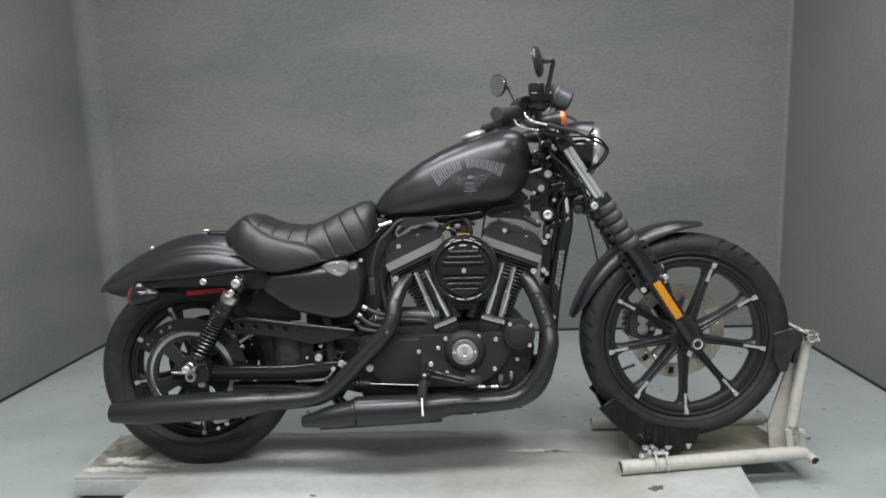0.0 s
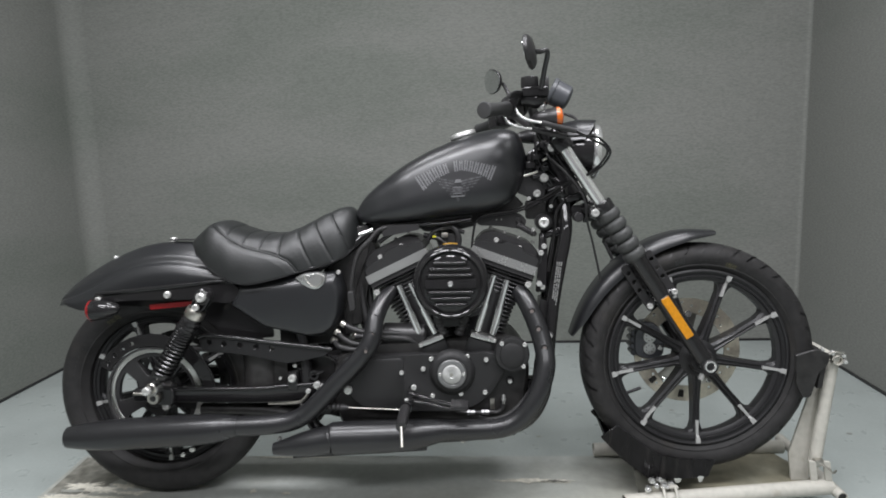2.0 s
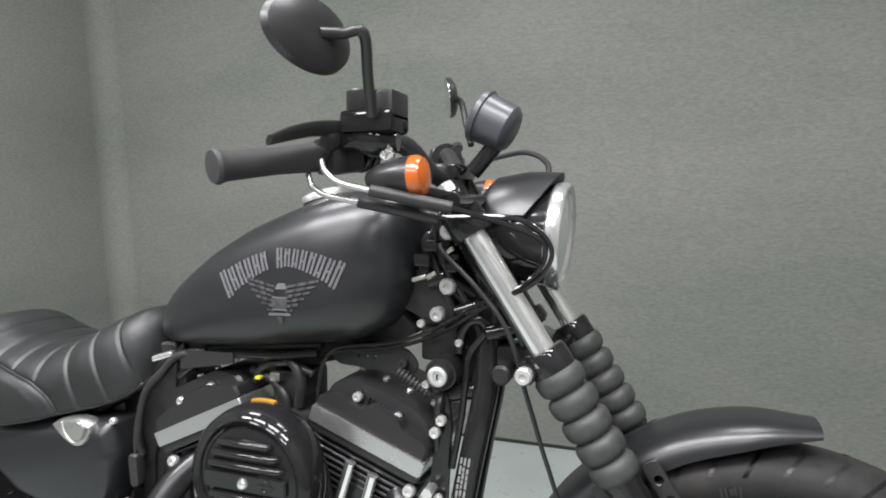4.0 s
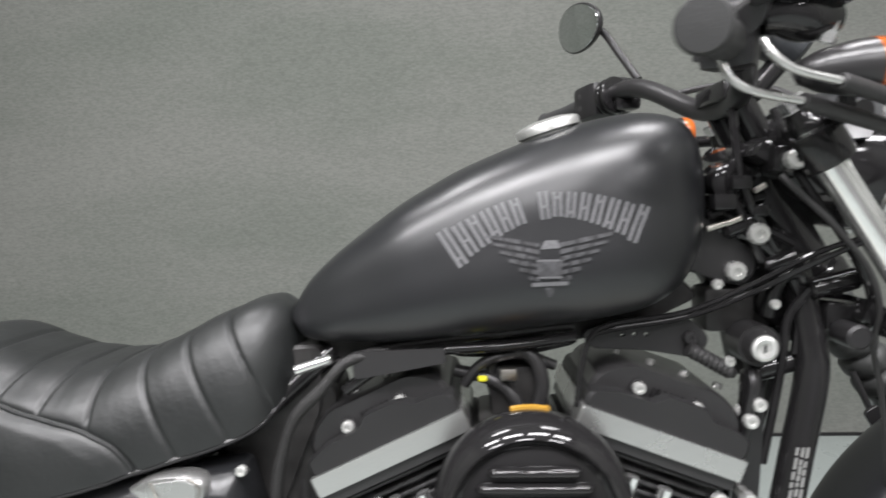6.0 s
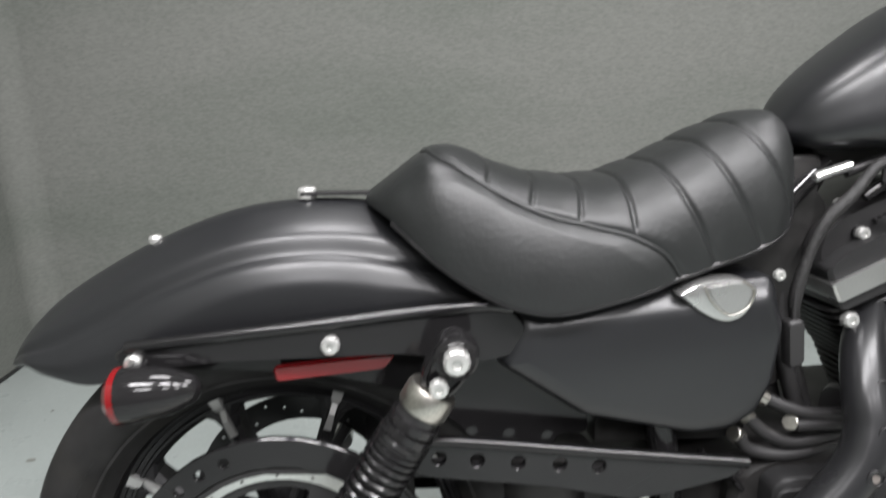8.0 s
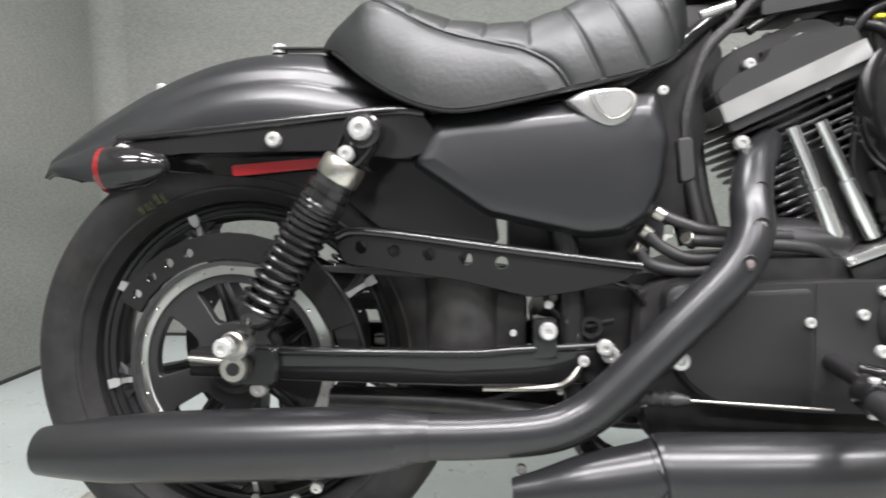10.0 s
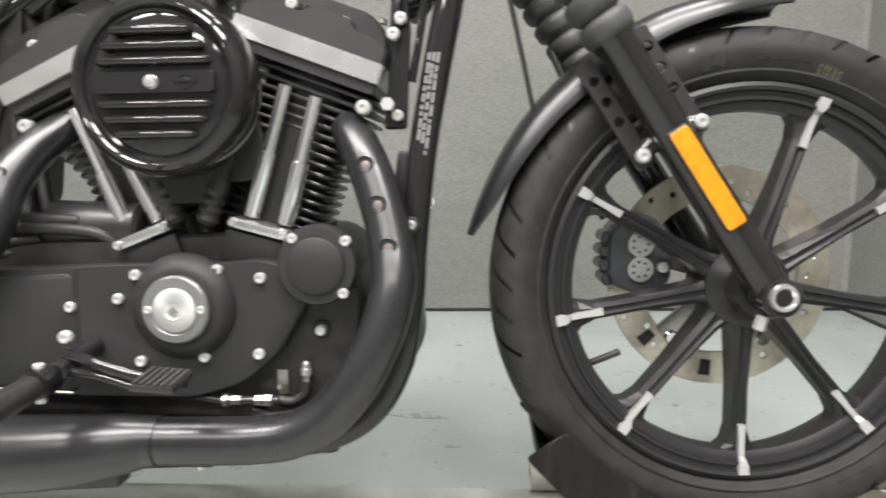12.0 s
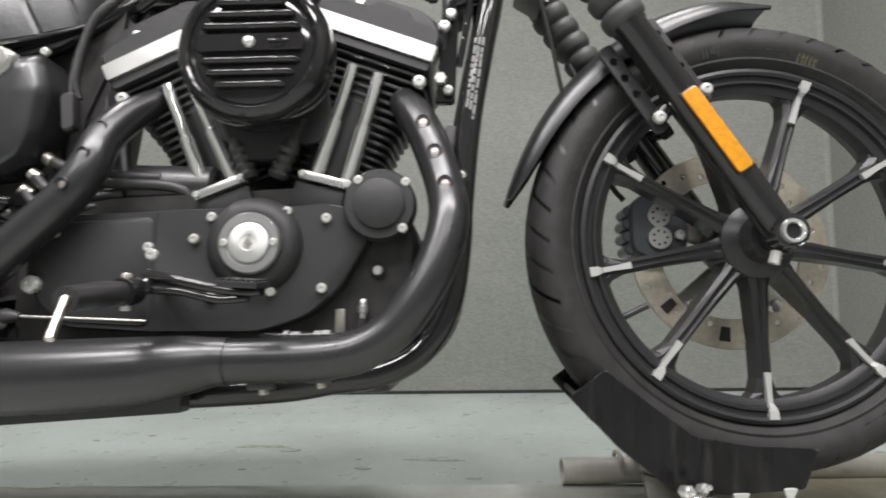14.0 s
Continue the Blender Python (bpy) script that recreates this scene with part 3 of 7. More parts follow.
def rotor(wh, r_out, r_in, y, n, hole, label, mat="disc"):
    holes = [circle(0, 0, r_in, 40)]
    for i in range(n):
        a = TAU * i / n
        q = r_in + (r_out - r_in) * (0.25, 0.5, 0.75)[i % 3]
        holes.append(circle(q * math.cos(a), q * math.sin(a), hole, 8))
    part("brake_disc", holed(circle(0, 0, r_out, 64), holes, y, y + 0.005), mat, wh, label)


rotor(front_wheel, 0.149, 0.106, 0.052, 30, 0.0052, "drilled steel front brake disc")
for i in range(5):
    a = TAU * i / 5 + 0.3
    part("disc_carrier", plate([(q * math.cos(a + h), q * math.sin(a + h)) for q, h in ((0.045, -0.25), (0.108, -0.24), (0.114, 0.0), (0.108, 0.13), (0.045, 0.25))], 0.0495, 0.0555, 0.001), "steel", front_wheel)
    part("disc_button", rod((0.105 * math.cos(a), 0.044, 0.105 * math.sin(a)), (0.105 * math.cos(a), 0.062, 0.105 * math.sin(a)), 0.010, 12, bevel=0.002), "chrome", front_wheel)
# two small dark squares on the face of the front disc
for i in range(2):
    a = radians(-97.1 - 42 * i)
    u, v = (math.cos(a), math.sin(a)), (-math.sin(a), math.cos(a))
    part("disc_dark_square", plate([(u[0] * q + v[0] * h, u[1] * q + v[1] * h) for q, h in ((0.117, -0.0065), (0.117, 0.0065), (0.138, 0.008), (0.138, -0.008))], 0.0495, 0.0525, 0.0005), "black", front_wheel)
part("disc_carrier_plate", rod((0, 0.045, 0), (0, 0.086, 0), 0.056, 40, bevel=0.002), "satin", rear_wheel)
rotor(rear_wheel, 0.150, 0.116, 0.080, 36, 0.0030, "dark drilled rear brake disc", "satin")
part("valve_stem", rod((-0.19, -0.006, -0.105), (-0.150, -0.018, -0.085), 0.0045, 10, bevel=0.001), "plastic", front_wheel)
part("axle_nut", lathe([(-0.108, 0.001), (-0.108, 0.0090), (-0.123, 0.0098), (-0.125, 0.0115), (-0.125, 0.0145), (-0.121, 0.0165), (-0.100, 0.0165), (-0.05, 0.014), (-0.05, 0.008)], (0, 0, 0), sides=24), "chrome", front_wheel, "chrome front axle end")
part("axle", rod((0, -0.11, 0), (0, 0.12, 0), 0.0085, 16), "plastic", front_wheel)
part("axle_collar", lathe([(-0.075, 0.018), (-0.075, 0.030), (-0.055, 0.034), (-0.045, 0.034)], (0, 0, 0), sides=28), "satin", front_wheel)

# rear pulley, belt and guard
def pulley_window(a0):
    """A rounded opening between two arms of the pulley."""
    pts = [(0.110 * math.cos(a0 + d), 0.110 * math.sin(a0 + d)) for d in (-0.42, -0.2, 0, 0.2, 0.42)] + [(0.056 * math.cos(a0 + d), 0.056 * math.sin(a0 + d)) for d in (0.34, 0, -0.34)]
    return rounded(pts, 0.008)


part("pulley", holed(circle(0, 0, 0.134, 64), [pulley_window(TAU * i / 5 + 0.4) for i in range(5)], -0.078, -0.064), "satin", rear_wheel)
part("pulley_ring", holed(circle(0, 0, 0.135, 72), [circle(0, 0, 0.121, 64)] + [circle(0.1265 * math.cos(TAU * i / 20), 0.1265 * math.sin(TAU * i / 20), 0.0022, 6) for i in range(20)], -0.082, -0.0785), "ring", rear_wheel, "machined silver ring with small rivets on the rear pulley")
part("hub_cap", lathe([(-0.09, 0.01), (-0.09, 0.03), (-0.078, 0.04), (-0.06, 0.045)], (0, 0, 0), sides=28), "satin", rear_wheel)
ax, az = RW
belt_pts = []
fx, fz, fr, rr = -0.245, 0.372, 0.052, 0.139
for k in range(17):
    a = radians(95 + k * 170 / 16)
    belt_pts.append((ax + rr * math.cos(a), az + rr * math.sin(a)))
for k in range(9):
    a = radians(265 + k * 190 / 8)
    belt_pts.append((fx + fr * math.cos(a), fz + fr * math.sin(a)))
inner = []
for p, c, r in [(p, (ax, az), rr) for p in belt_pts[:17]] + [(p, (fx, fz), fr) for p in belt_pts[17:]]:
    inner.append((c[0] + (p[0] - c[0]) * (r - 0.006) / r, c[1] + (p[1] - c[1]) * (r - 0.006) / r))
bm = loft([[(p[0], -0.090, p[1]), (p[0], -0.064, p[1]), (q[0], -0.064, q[1]), (q[0], -0.090, q[1])] for p, q in zip(belt_pts + belt_pts[:1], inner + inner[:1])], caps=(False, False))
part("drive_belt", bm, "softrubber", bike, "black toothed rubber drive belt")
for i in range(16):
    x = -0.21 - i * 0.009
    part("belt_tooth", box(x, -0.077, 0.416 + i * 0.0016, 0.004, 0.026, 0.005, 0.0), "softrubber", bike, smooth=False)
guard = [(-0.60, 0.478), (-0.565, 0.490), (-0.40, 0.468), (-0.234, 0.446), (-0.25, 0.432), (-0.31, 0.418), (-0.36, 0.411), (-0.45, 0.432), (-0.59, 0.452)]
part("belt_guard", holed(rounded(guard, 0.008), [circle(x, z, 0.0085, 14) for x, z in [(q, 0.4675 - 0.107 * (q + 0.537)) for q in (-0.570, -0.529, -0.485, -0.440, -0.397)]], -0.118, -0.108), "gloss", bike, "gloss black belt guard with five round holes")
part("belt_guard_lip", sweep([(-0.60, -0.117, 0.485), (-0.565, -0.117, 0.491), (-0.40, -0.117, 0.4695), (-0.232, -0.117, 0.4475)], 0.0060, 4, 14), "lip", bike)
# inner debris guard over the pulley
arc = [(ax + 0.175 * math.cos(radians(a)), az + 0.175 * math.sin(radians(a))) for a in range(20, 151, 10)]
arc_in = [(ax + 0.142 * math.cos(radians(a)), az + 0.142 * math.sin(radians(a))) for a in range(150, 19, -10)]
part("pulley_guard", holed(arc + arc_in, [circle(ax + 0.158 * math.cos(radians(a)), az + 0.158 * math.sin(radians(a)), 0.007, 10) for a in (110, 121, 132, 143)], -0.092, -0.084), "gloss", bike)

arc = [(ax + 0.178 * math.cos(radians(a)), az + 0.178 * math.sin(radians(a))) for a in range(-8, 61, 6)]
arc_in = [(ax + 0.146 * math.cos(radians(a)), az + 0.146 * math.sin(radians(a))) for a in range(58, -9, -6)]
part("belt_cover", plate(arc + arc_in, -0.090, -0.083, 0.001), "gloss", bike, "gloss black lower belt cover")
part("belt_cover_lip", sweep([(x, -0.089, z) for x, z in arc], 0.0035, 2, 10), "lip", bike)
for i in range(5):
    a = TAU * i / 5 + 1.03
    part("rear_disc_arm", rod((0.045 * math.cos(a), 0.080, 0.045 * math.sin(a)), (0.120 * math.cos(a), 0.082, 0.120 * math.sin(a)), 0.009, 8), "satin", rear_wheel)
# small fittings behind the exhaust
for x, y, z, d in ((-0.340, -0.098, 0.400, 0.012), (-0.251, -0.098, 0.437, 0.011), (-0.298, -0.104, 0.323, 0.013), (-0.268, -0.112, 0.342, 0.022), (-0.326, -0.104, 0.294, 0.010), (-0.383, -0.098, 0.364, 0.009), (-0.310, -0.104, 0.345, 0.008)):
    shared("fitting_bolt", BOLT, bike, pose(x, y, z) @ Matrix.Scale(d, 4))
part("linkage_ring", lathe([(-0.006, 0.0085), (-0.006, 0.0135), (0.006, 0.0135), (0.006, 0.0085)], (-0.2885, -0.098, 0.3723), sides=20, closed=True), "gloss", bike)
for pts in ([(-0.345, -0.092, 0.420), (-0.335, -0.096, 0.392), (-0.300, -0.098, 0.374), (-0.262, -0.096, 0.380)], [(-0.318, -0.098, 0.300), (-0.304, -0.102, 0.318), (-0.276, -0.104, 0.330), (-0.255, -0.10, 0.318)],
            [(-0.275, -0.094, 0.452), (-0.262, -0.098, 0.430), (-0.240, -0.098, 0.420), (-0.224, -0.094, 0.400)]):
    part("brake_line", sweep(pts, 0.0042, 6, 8), "gloss", bike)
part("lever_spring", sweep([(-0.330 + 0.0025 * k, -0.100 + 0.004 * math.cos(k * 1.6), 0.305 + 0.0018 * k + 0.004 * math.sin(k * 1.6)) for k in range(20)], 0.0011, 2, 6), "chrome", bike)
# swingarm, axle adjuster
for s in (-1, 1):
    part("swingarm", loft([[(x, s * y + dy, z + dz) for dy, dz in ((-0.012, -h), (-0.015, -h + 0.004), (-0.015, h - 0.004), (-0.011, h), (0.011, h), (0.015, h - 0.004), (0.015, -h + 0.004), (0.012, -h))]
                            for x, y, z, h in ((-0.79, 0.108, 0.325, 0.017), (-0.69, 0.108, 0.325, 0.019), (-0.45, 0.106, 0.3225, 0.021), (-0.40, 0.104, 0.325, 0.023), (-0.26, 0.098, 0.330, 0.024))]), "gloss", bike)
part("swingarm_edge", sweep([(-0.69, -0.121, 0.342), (-0.45, -0.119, 0.3415), (-0.38, -0.116, 0.346), (-0.28, -0.110, 0.351)], 0.0055, 4, 14), "lip", bike)
part("rear_axle_nut", lathe([(-0.150, 0.008), (-0.150, 0.0155), (-0.146, 0.0185), (-0.128, 0.0185), (-0.118, 0.015), (0.12, 0.012)], (-0.722, 0, 0.325), sides=20), "steel", bike, "silver rear axle nut")
# black disc on the solid nut, painting the shade of its hollow
part("axle_bore_shade", lathe([(-0.1515, 0.002), (-0.1515, 0.008), (-0.149, 0.009)], (-0.722, 0, 0.325), sides=16), "plastic", bike)
part("axle_block", plate([(-0.735, 0.300), (-0.735, 0.35), (-0.672, 0.348), (-0.672, 0.302)], -0.135, -0.108, 0.003, 0.008), "gloss", bike)
part("adjuster_bolt", rod((-0.79, -0.125, 0.332), (-0.735, -0.125, 0.328), 0.0042, 10, bevel=0.001), "steel", bike)
bolt(bike, -0.70, -0.118, 0.295, 0.022)
# added filler bar that keeps the gap under the swingarm dark
part("dark_filler_rail", sweep([(-0.62, -0.075, 0.272), (-0.45, -0.08, 0.268), (-0.30, -0.085, 0.250)], 0.016, 4, 12), "black", bike)
part("shock_link_cover", pillow(rounded([(-0.47, 0.235), (-0.47, 0.300), (-0.32, 0.300), (-0.28, 0.225)], 0.02), [(-0.06, 0.95), (-0.055, 1), (0.07, 1)]), "black", bike)
part("splash_guard", rod((-0.445, -0.05, 0.330), (-0.445, -0.05, 0.445), 0.055, 24), "black", bike)
part("rear_brake_caliper", box(-0.62, 0.10, 0.40, 0.09, 0.05, 0.07, 0.01), "satin", bike)

# rear shocks
for s in (-1, 1):
    y = s * 0.165
    top, low = Vector((-0.553, y, 0.606)), Vector((-0.707, y, 0.358))
    d = (low - top)
    L = d.length
    n = d.normalized()
    shock = part("shock_absorber", lathe([(0.05, 0.013), (0.05, 0.021), (0.085, 0.0225), (0.095, 0.0225), (0.098, 0.0185), (0.20, 0.0185), (0.205, 0.011), (L - 0.02, 0.010), (L - 0.02, 0.006)], top, n, 24), "satin", bike, "black rear shock absorber with a coil spring")
    part("collar", lathe([(0.040, 0.013), (0.040, 0.0235), (0.044, 0.0255), (0.062, 0.0255), (0.065, 0.0235), (0.065, 0.013)], top, n, 28), "steel", shock, "pale aluminium shock collar")
    for k in range(2):
        part("preload_ring", lathe([(0.074 + 0.012 * k, 0.02), (0.074 + 0.012 * k, 0.0262), (0.082 + 0.012 * k, 0.0262), (0.082 + 0.012 * k, 0.02)], top, n, 24), "gloss", shock)
    side = n.orthogonal().normalized()
    up = n.cross(side)
    coils, pts = 15.5, []
    for i in range(int(coils * 14) + 1):
        a = TAU * i / 14
        k = 0.095 + (L - 0.14) * (i / (coils * 14)) ** 1.38
        pts.append(top + n * k + (side * math.cos(a) + up * math.sin(a)) * 0.0245)
    part("spring", sweep([tuple(p) for p in pts], 0.0036, 1, 8), "lip", shock)
    part("spring_seat", lathe([(L - 0.052, 0.010), (L - 0.052, 0.027), (L - 0.044, 0.027), (L - 0.030, 0.016), (L - 0.030, 0.010)], top, n, 24), "gloss", shock)
    part("upper_eye", lathe([(-0.014, 0.008), (-0.018, 0.018), (-0.016, 0.021), (0.016, 0.021), (0.018, 0.008)], top, (0, 1, 0), 24), "gloss", shock)
    loop = [(top.x + n.x * k + c * w * n.z, top.z + n.z * k - c * w * n.x) for k, w, c in ((-0.020, 0.010, 1), (-0.010, 0.020, 1), (0.010, 0.021, 1), (0.034, 0.018, 1), (0.046, 0.010, 1), (0.046, 0.010, -1), (0.034, 0.018, -1), (0.010, 0.021, -1), (-0.010, 0.020, -1), (-0.020, 0.010, -1))]
    part("upper_mount", pillow(loop, [(y + 0.014, 1.0), (y - 0.006, 1.0), (y - 0.010, 0.94), (y - 0.011, 0.80), (y - 0.006, 0.72), (y - 0.005, 0.2)], smooth_steps=3), "gloss", shock)
    part("lower_eye", lathe([(-0.014, 0.006), (-0.016, 0.016), (0.014, 0.016), (0.016, 0.006)], low, (0, 1, 0), 20), "alu", shock)
    if s < 0:
        shared("mount_bolt", BOLT, shock, pose(-0.553, -0.180, 0.606) @ Matrix.Scale(0.026, 4))
        shared("mount_bolt", BOLT, shock, pose(-0.570, -0.178, 0.579) @ Matrix.Scale(0.019, 4))
        shared("mount_bolt", BOLT, shock, pose(-0.709, -0.196, 0.362) @ Matrix.Scale(0.023, 4))
        part("lower_stud", lathe([(-0.196, 0.006), (-0.194, 0.0115), (-0.182, 0.0125), (-0.180, 0.0145), (-0.176, 0.0145), (-0.174, 0.008)], (-0.709, 0, 0.362), sides=20), "steel", shock)


# rear fender
def arch(crown, half, drop, thick, n=41, wide=0.78, fall=1.25, section=None):
    """A mudguard: its crown line, half-width, side depth at each crown point."""
    pts = spline([(x, z, h, d) for (x, z), h, d in zip(crown, half, drop)], 6)
    sections = []
    for i, (x, z, h, d) in enumerate(pts):
        a, b = pts[max(i - 1, 0)], pts[min(i + 1, len(pts) - 1)]
        t = Vector((b[0] - a[0], 0, b[1] - a[1])).normalized()
        nrm = Vector((t.z, 0, -t.x))
        if nrm.z > 0:
            nrm = -nrm
        outer = []
        if section:
            k0 = min(1.0, d / 0.115)
            half_sec = [(u * h, v * k0) for u, v in section] + [(h, section[-1][1] * k0 + (d - section[-1][1] * k0) * q) for q in (0.5, 1.0)]
            for y, dep in [(-a, b) for a, b in reversed(half_sec[1:])] + half_sec:
                outer.append(Vector((x, y, z)) + nrm * dep)
        for k in range(0 if section else n):
            u = -1 + 2 * k / (n - 1)
            v = abs(u)
            a = v * math.pi / 2
            y = h * math.sin(a) ** wide * (1 if u > 0 else -1)
            outer.append(Vector((x, y, z)) + nrm * d * (1 - math.cos(a)) ** fall)
        inn = [Vector((p.x, p.y * (1 - thick / h), p.z)) + nrm * (thick if 0 < k < len(outer) - 1 else 0) for k, p in enumerate(outer)]
        sections.append(outer + inn[::-1])
    return loft(sections)


# a gently curved crown, a sloping shoulder and an upright skirt
SHOULDER = [tuple(p) for p in spline([(0, 0), (0.20, 0.0055), (0.40, 0.0155), (0.58, 0.0262), (0.69, 0.0360), (0.755, 0.0510), (0.85, 0.0590), (0.93, 0.0710), (0.98, 0.0820), (1.0, 0.0960)], 3)]
rear_fender = part("rear_fender", arch([(-1.051, 0.573), (-1.034, 0.600), (-1.002, 0.630), (-0.952, 0.662), (-0.885, 0.6965), (-0.795, 0.7290), (-0.709, 0.7400), (-0.62, 0.733), (-0.54, 0.705), (-0.47, 0.66)],
                                      [0.038, 0.070, 0.083, 0.087, 0.088, 0.088, 0.088, 0.088, 0.086, 0.082], [0.014, 0.050, 0.090, 0.112, 0.122, 0.126, 0.124, 0.118, 0.096, 0.060], 0.004, section=SHOULDER), "denim", bike, "matte charcoal rear fender")
part("seat_strap", box(-0.67, 0.0, 0.745, 0.09, 0.022, 0.004, 0.001, turn=Euler((0, 0.02, 0)).to_matrix()), "satin", rear_fender)
shared("strap_bolt", BOLT, rear_fender, pose(-0.709, 0, 0.740, -90) @ Matrix.Scale(0.022, 4))
shared("fender_bolt", BOLT, rear_fender, pose(-0.885, 0, 0.694, -90) @ Matrix.Scale(0.015, 4))
for s in (-1, 1):
    outline = rounded([(-0.895, 0.600), (-0.885, 0.609), (-0.535, 0.638), (-0.492, 0.636), (-0.472, 0.612), (-0.485, 0.585), (-0.515, 0.578), (-0.60, 0.590), (-0.79, 0.590), (-0.885, 0.583)], 0.01)
    strut = part("fender_strut", plate(outline, s * 0.100, s * 0.118, 0.005), "gloss", bike, "gloss black fender strut")
    part("strut_edge", sweep([(-0.88, s * 0.116, 0.6085), (-0.70, s * 0.116, 0.6235), (-0.535, s * 0.116, 0.637), (-0.49, s * 0.116, 0.634)], 0.0065, 4, 14), "lip", strut)
    if s < 0:
        for x, z, d in ((-0.676, 0.604, 0.020), (-0.872, 0.594, 0.018)):
            shared("strut_bolt", BOLT, strut, pose(x, -0.116, z) @ Matrix.Scale(d, 4))
    red = part("side_reflector", plate([(-0.7400, 0.5750), (-0.7370, 0.5610), (-0.622, 0.5705), (-0.612, 0.5840)], s * 0.093, s * 0.105, 0.002, 0.004), "red", bike, "long red side reflector")
    lamp = part("rear_turn_signal", lathe([(-0.062, 0.004), (-0.056, 0.013), (-0.032, 0.023), (0.0, 0.0280), (0.012, 0.0280)], (-0.863, s * 0.140, 0.569), (-1, 0, -0.06), 24), "gloss", bike, "gloss black bullet turn signal with a red lens")
    part("lens", lathe([(0.012, 0.0283), (0.018, 0.0283), (0.025, 0.021), (0.028, 0.006)], (-0.863, s * 0.140, 0.569), (-1, 0, -0.06), 24), "red", lamp)
    part("stalk", sweep([(-0.865, s * 0.112, 0.592), (-0.868, s * 0.13, 0.585), (-0.868, s * 0.14, 0.58)], 0.008, 4, 10), "gloss", lamp)


part("inner_fender", holed(rounded([(-0.93, 0.575), (-0.84, 0.615), (-0.72, 0.628), (-0.56, 0.625), (-0.42, 0.620), (-0.40, 0.475), (-0.435, 0.475), (-0.45, 0.435), (-0.50, 0.44), (-0.545, 0.49), (-0.60, 0.535), (-0.70, 0.560), (-0.88, 0.575)], 0.01), [], -0.082, -0.078), "gloss", bike, "gloss black inner fender panel")

# seat
SX = [-0.640, -0.632, -0.616, -0.591, -0.571, -0.559, -0.541, -0.516, -0.491, -0.450, -0.401, -0.363, -0.310, -0.270, -0.217, -0.190, -0.172, -0.163, -0.158]
ST = [0.741, 0.747, 0.758, 0.7760, 0.7945, 0.7955, 0.796, 0.787, 0.774, 0.762, 0.757, 0.760, 0.780, 0.801, 0.823, 0.827, 0.815, 0.796, 0.772]
SBX = [-0.640, -0.617, -0.606, -0.586, -0.566, -0.530, -0.492, -0.454, -0.420, -0.370, -0.296, -0.220, -0.179, -0.163, -0.158]
SBZ = [0.736, 0.728, 0.722, 0.702, 0.685, 0.660, 0.642, 0.634, 0.638, 0.648, 0.666, 0.685, 0.705, 0.728, 0.75]
SWX = [-0.640, -0.625, -0.60, -0.56, -0.50, -0.44, -0.38, -0.32, -0.25, -0.20, -0.172, -0.158]
SWY = [0.022, 0.060, 0.090, 0.117, 0.134, 0.138, 0.132, 0.120, 0.106, 0.095, 0.072, 0.034]
PIPE_Q = [0.0, 0.28, 0.43, 0.50, 0.573, 0.69, 0.86, 1.0]
PIPE_X = [-0.575, -0.562, -0.531, -0.476, -0.42, -0.373, -0.338, -0.318]
RIBS = [(-0.505, -0.28), (-0.458, -0.35), (-0.411, -0.25), (-0.366, 0.02), (-0.325, 0.38), (-0.280, 0.42), (-0.236, 0.5)]


SEAT_TOP, SEAT_LOW, SEAT_WIDE = eased(SX, ST, 0.006), eased(SBX, SBZ, 0.012), eased(SWX, SWY, 0.012)
PIPING = eased(PIPE_Q, PIPE_X, 0.03)


def seat_point(x, q, lift=0.0):
    """A point of the seat's skin on its right side: q 0 on top in the middle, 1 at the lower edge."""
    zt, zb, w = SEAT_TOP(x), SEAT_LOW(x), SEAT_WIDE(x)
    a = q * math.pi * 0.5
    e = 0.62
    y = w * math.sin(a) ** e if q > 0 else 0.0
    z = zb + (zt - zb) * max(math.cos(a), 0) ** (e + 0.22)
    pipe = PIPING(q)
    slope = (PIPING(min(q + 0.02, 1)) - PIPING(max(q - 0.02, 0))) / 0.04
    off = (x - pipe) / math.hypot(1, slope / 0.2)
    c = 0.0
    if x > pipe:
        near = [abs(x - r - k * max(0.0, zt - z)) for r, k in RIBS]
        for d in near:
            c += math.exp(-(d / 0.0027) ** 2)
        c = c * 0.0030 - 0.0012 * min(min(near) / 0.020, 1)
        c *= min(off / 0.012, 1)
    else:
        k = min(-off / 0.02, 1)
        c = -0.004 * k
    c += 0.0025 * math.exp(-(off / 0.004) ** 2)
    mid = Vector((0, 0, zb + (zt - zb) * 0.4))
    p = Vector((0, y, z))
    r = (p - mid)
    if r.length > 0:
        p -= r.normalized() * min(c, r.length * 0.5)
        p += r.normalized() * lift
    return Vector((x, -p.y, p.z))


sections = []
nx, nq = 320, 64
for i in range(nx + 1):
    x = -0.640 + 0.482 * i / nx
    right = [seat_point(x, k / nq) for k in range(nq + 1)]
    left = [Vector((p.x, -p.y, p.z)) for p in right[1:]]
    sections.append(list(reversed(left)) + right)
seat = part("seat", loft(sections), "leather", bike, "black leather solo seat with stitched ribs")
pip = [seat_point(PIPING(k / 24), k / 24, 0.0012) for k in range(25)]
part("piping", sweep([tuple(p) for p in ([Vector((p.x, -p.y, p.z)) for p in reversed(pip[1:])] + pip)], 0.0026, 2, 8), "leather", seat)
edge = [seat_point(x, 1.0, 0.0) for x in np.linspace(-0.61, -0.172, 24)]
part("seat_pan_edge", sweep([tuple(p + Vector((0, 0.004, -0.002))) for p in edge], 0.0035, 2, 8), "plastic", seat)
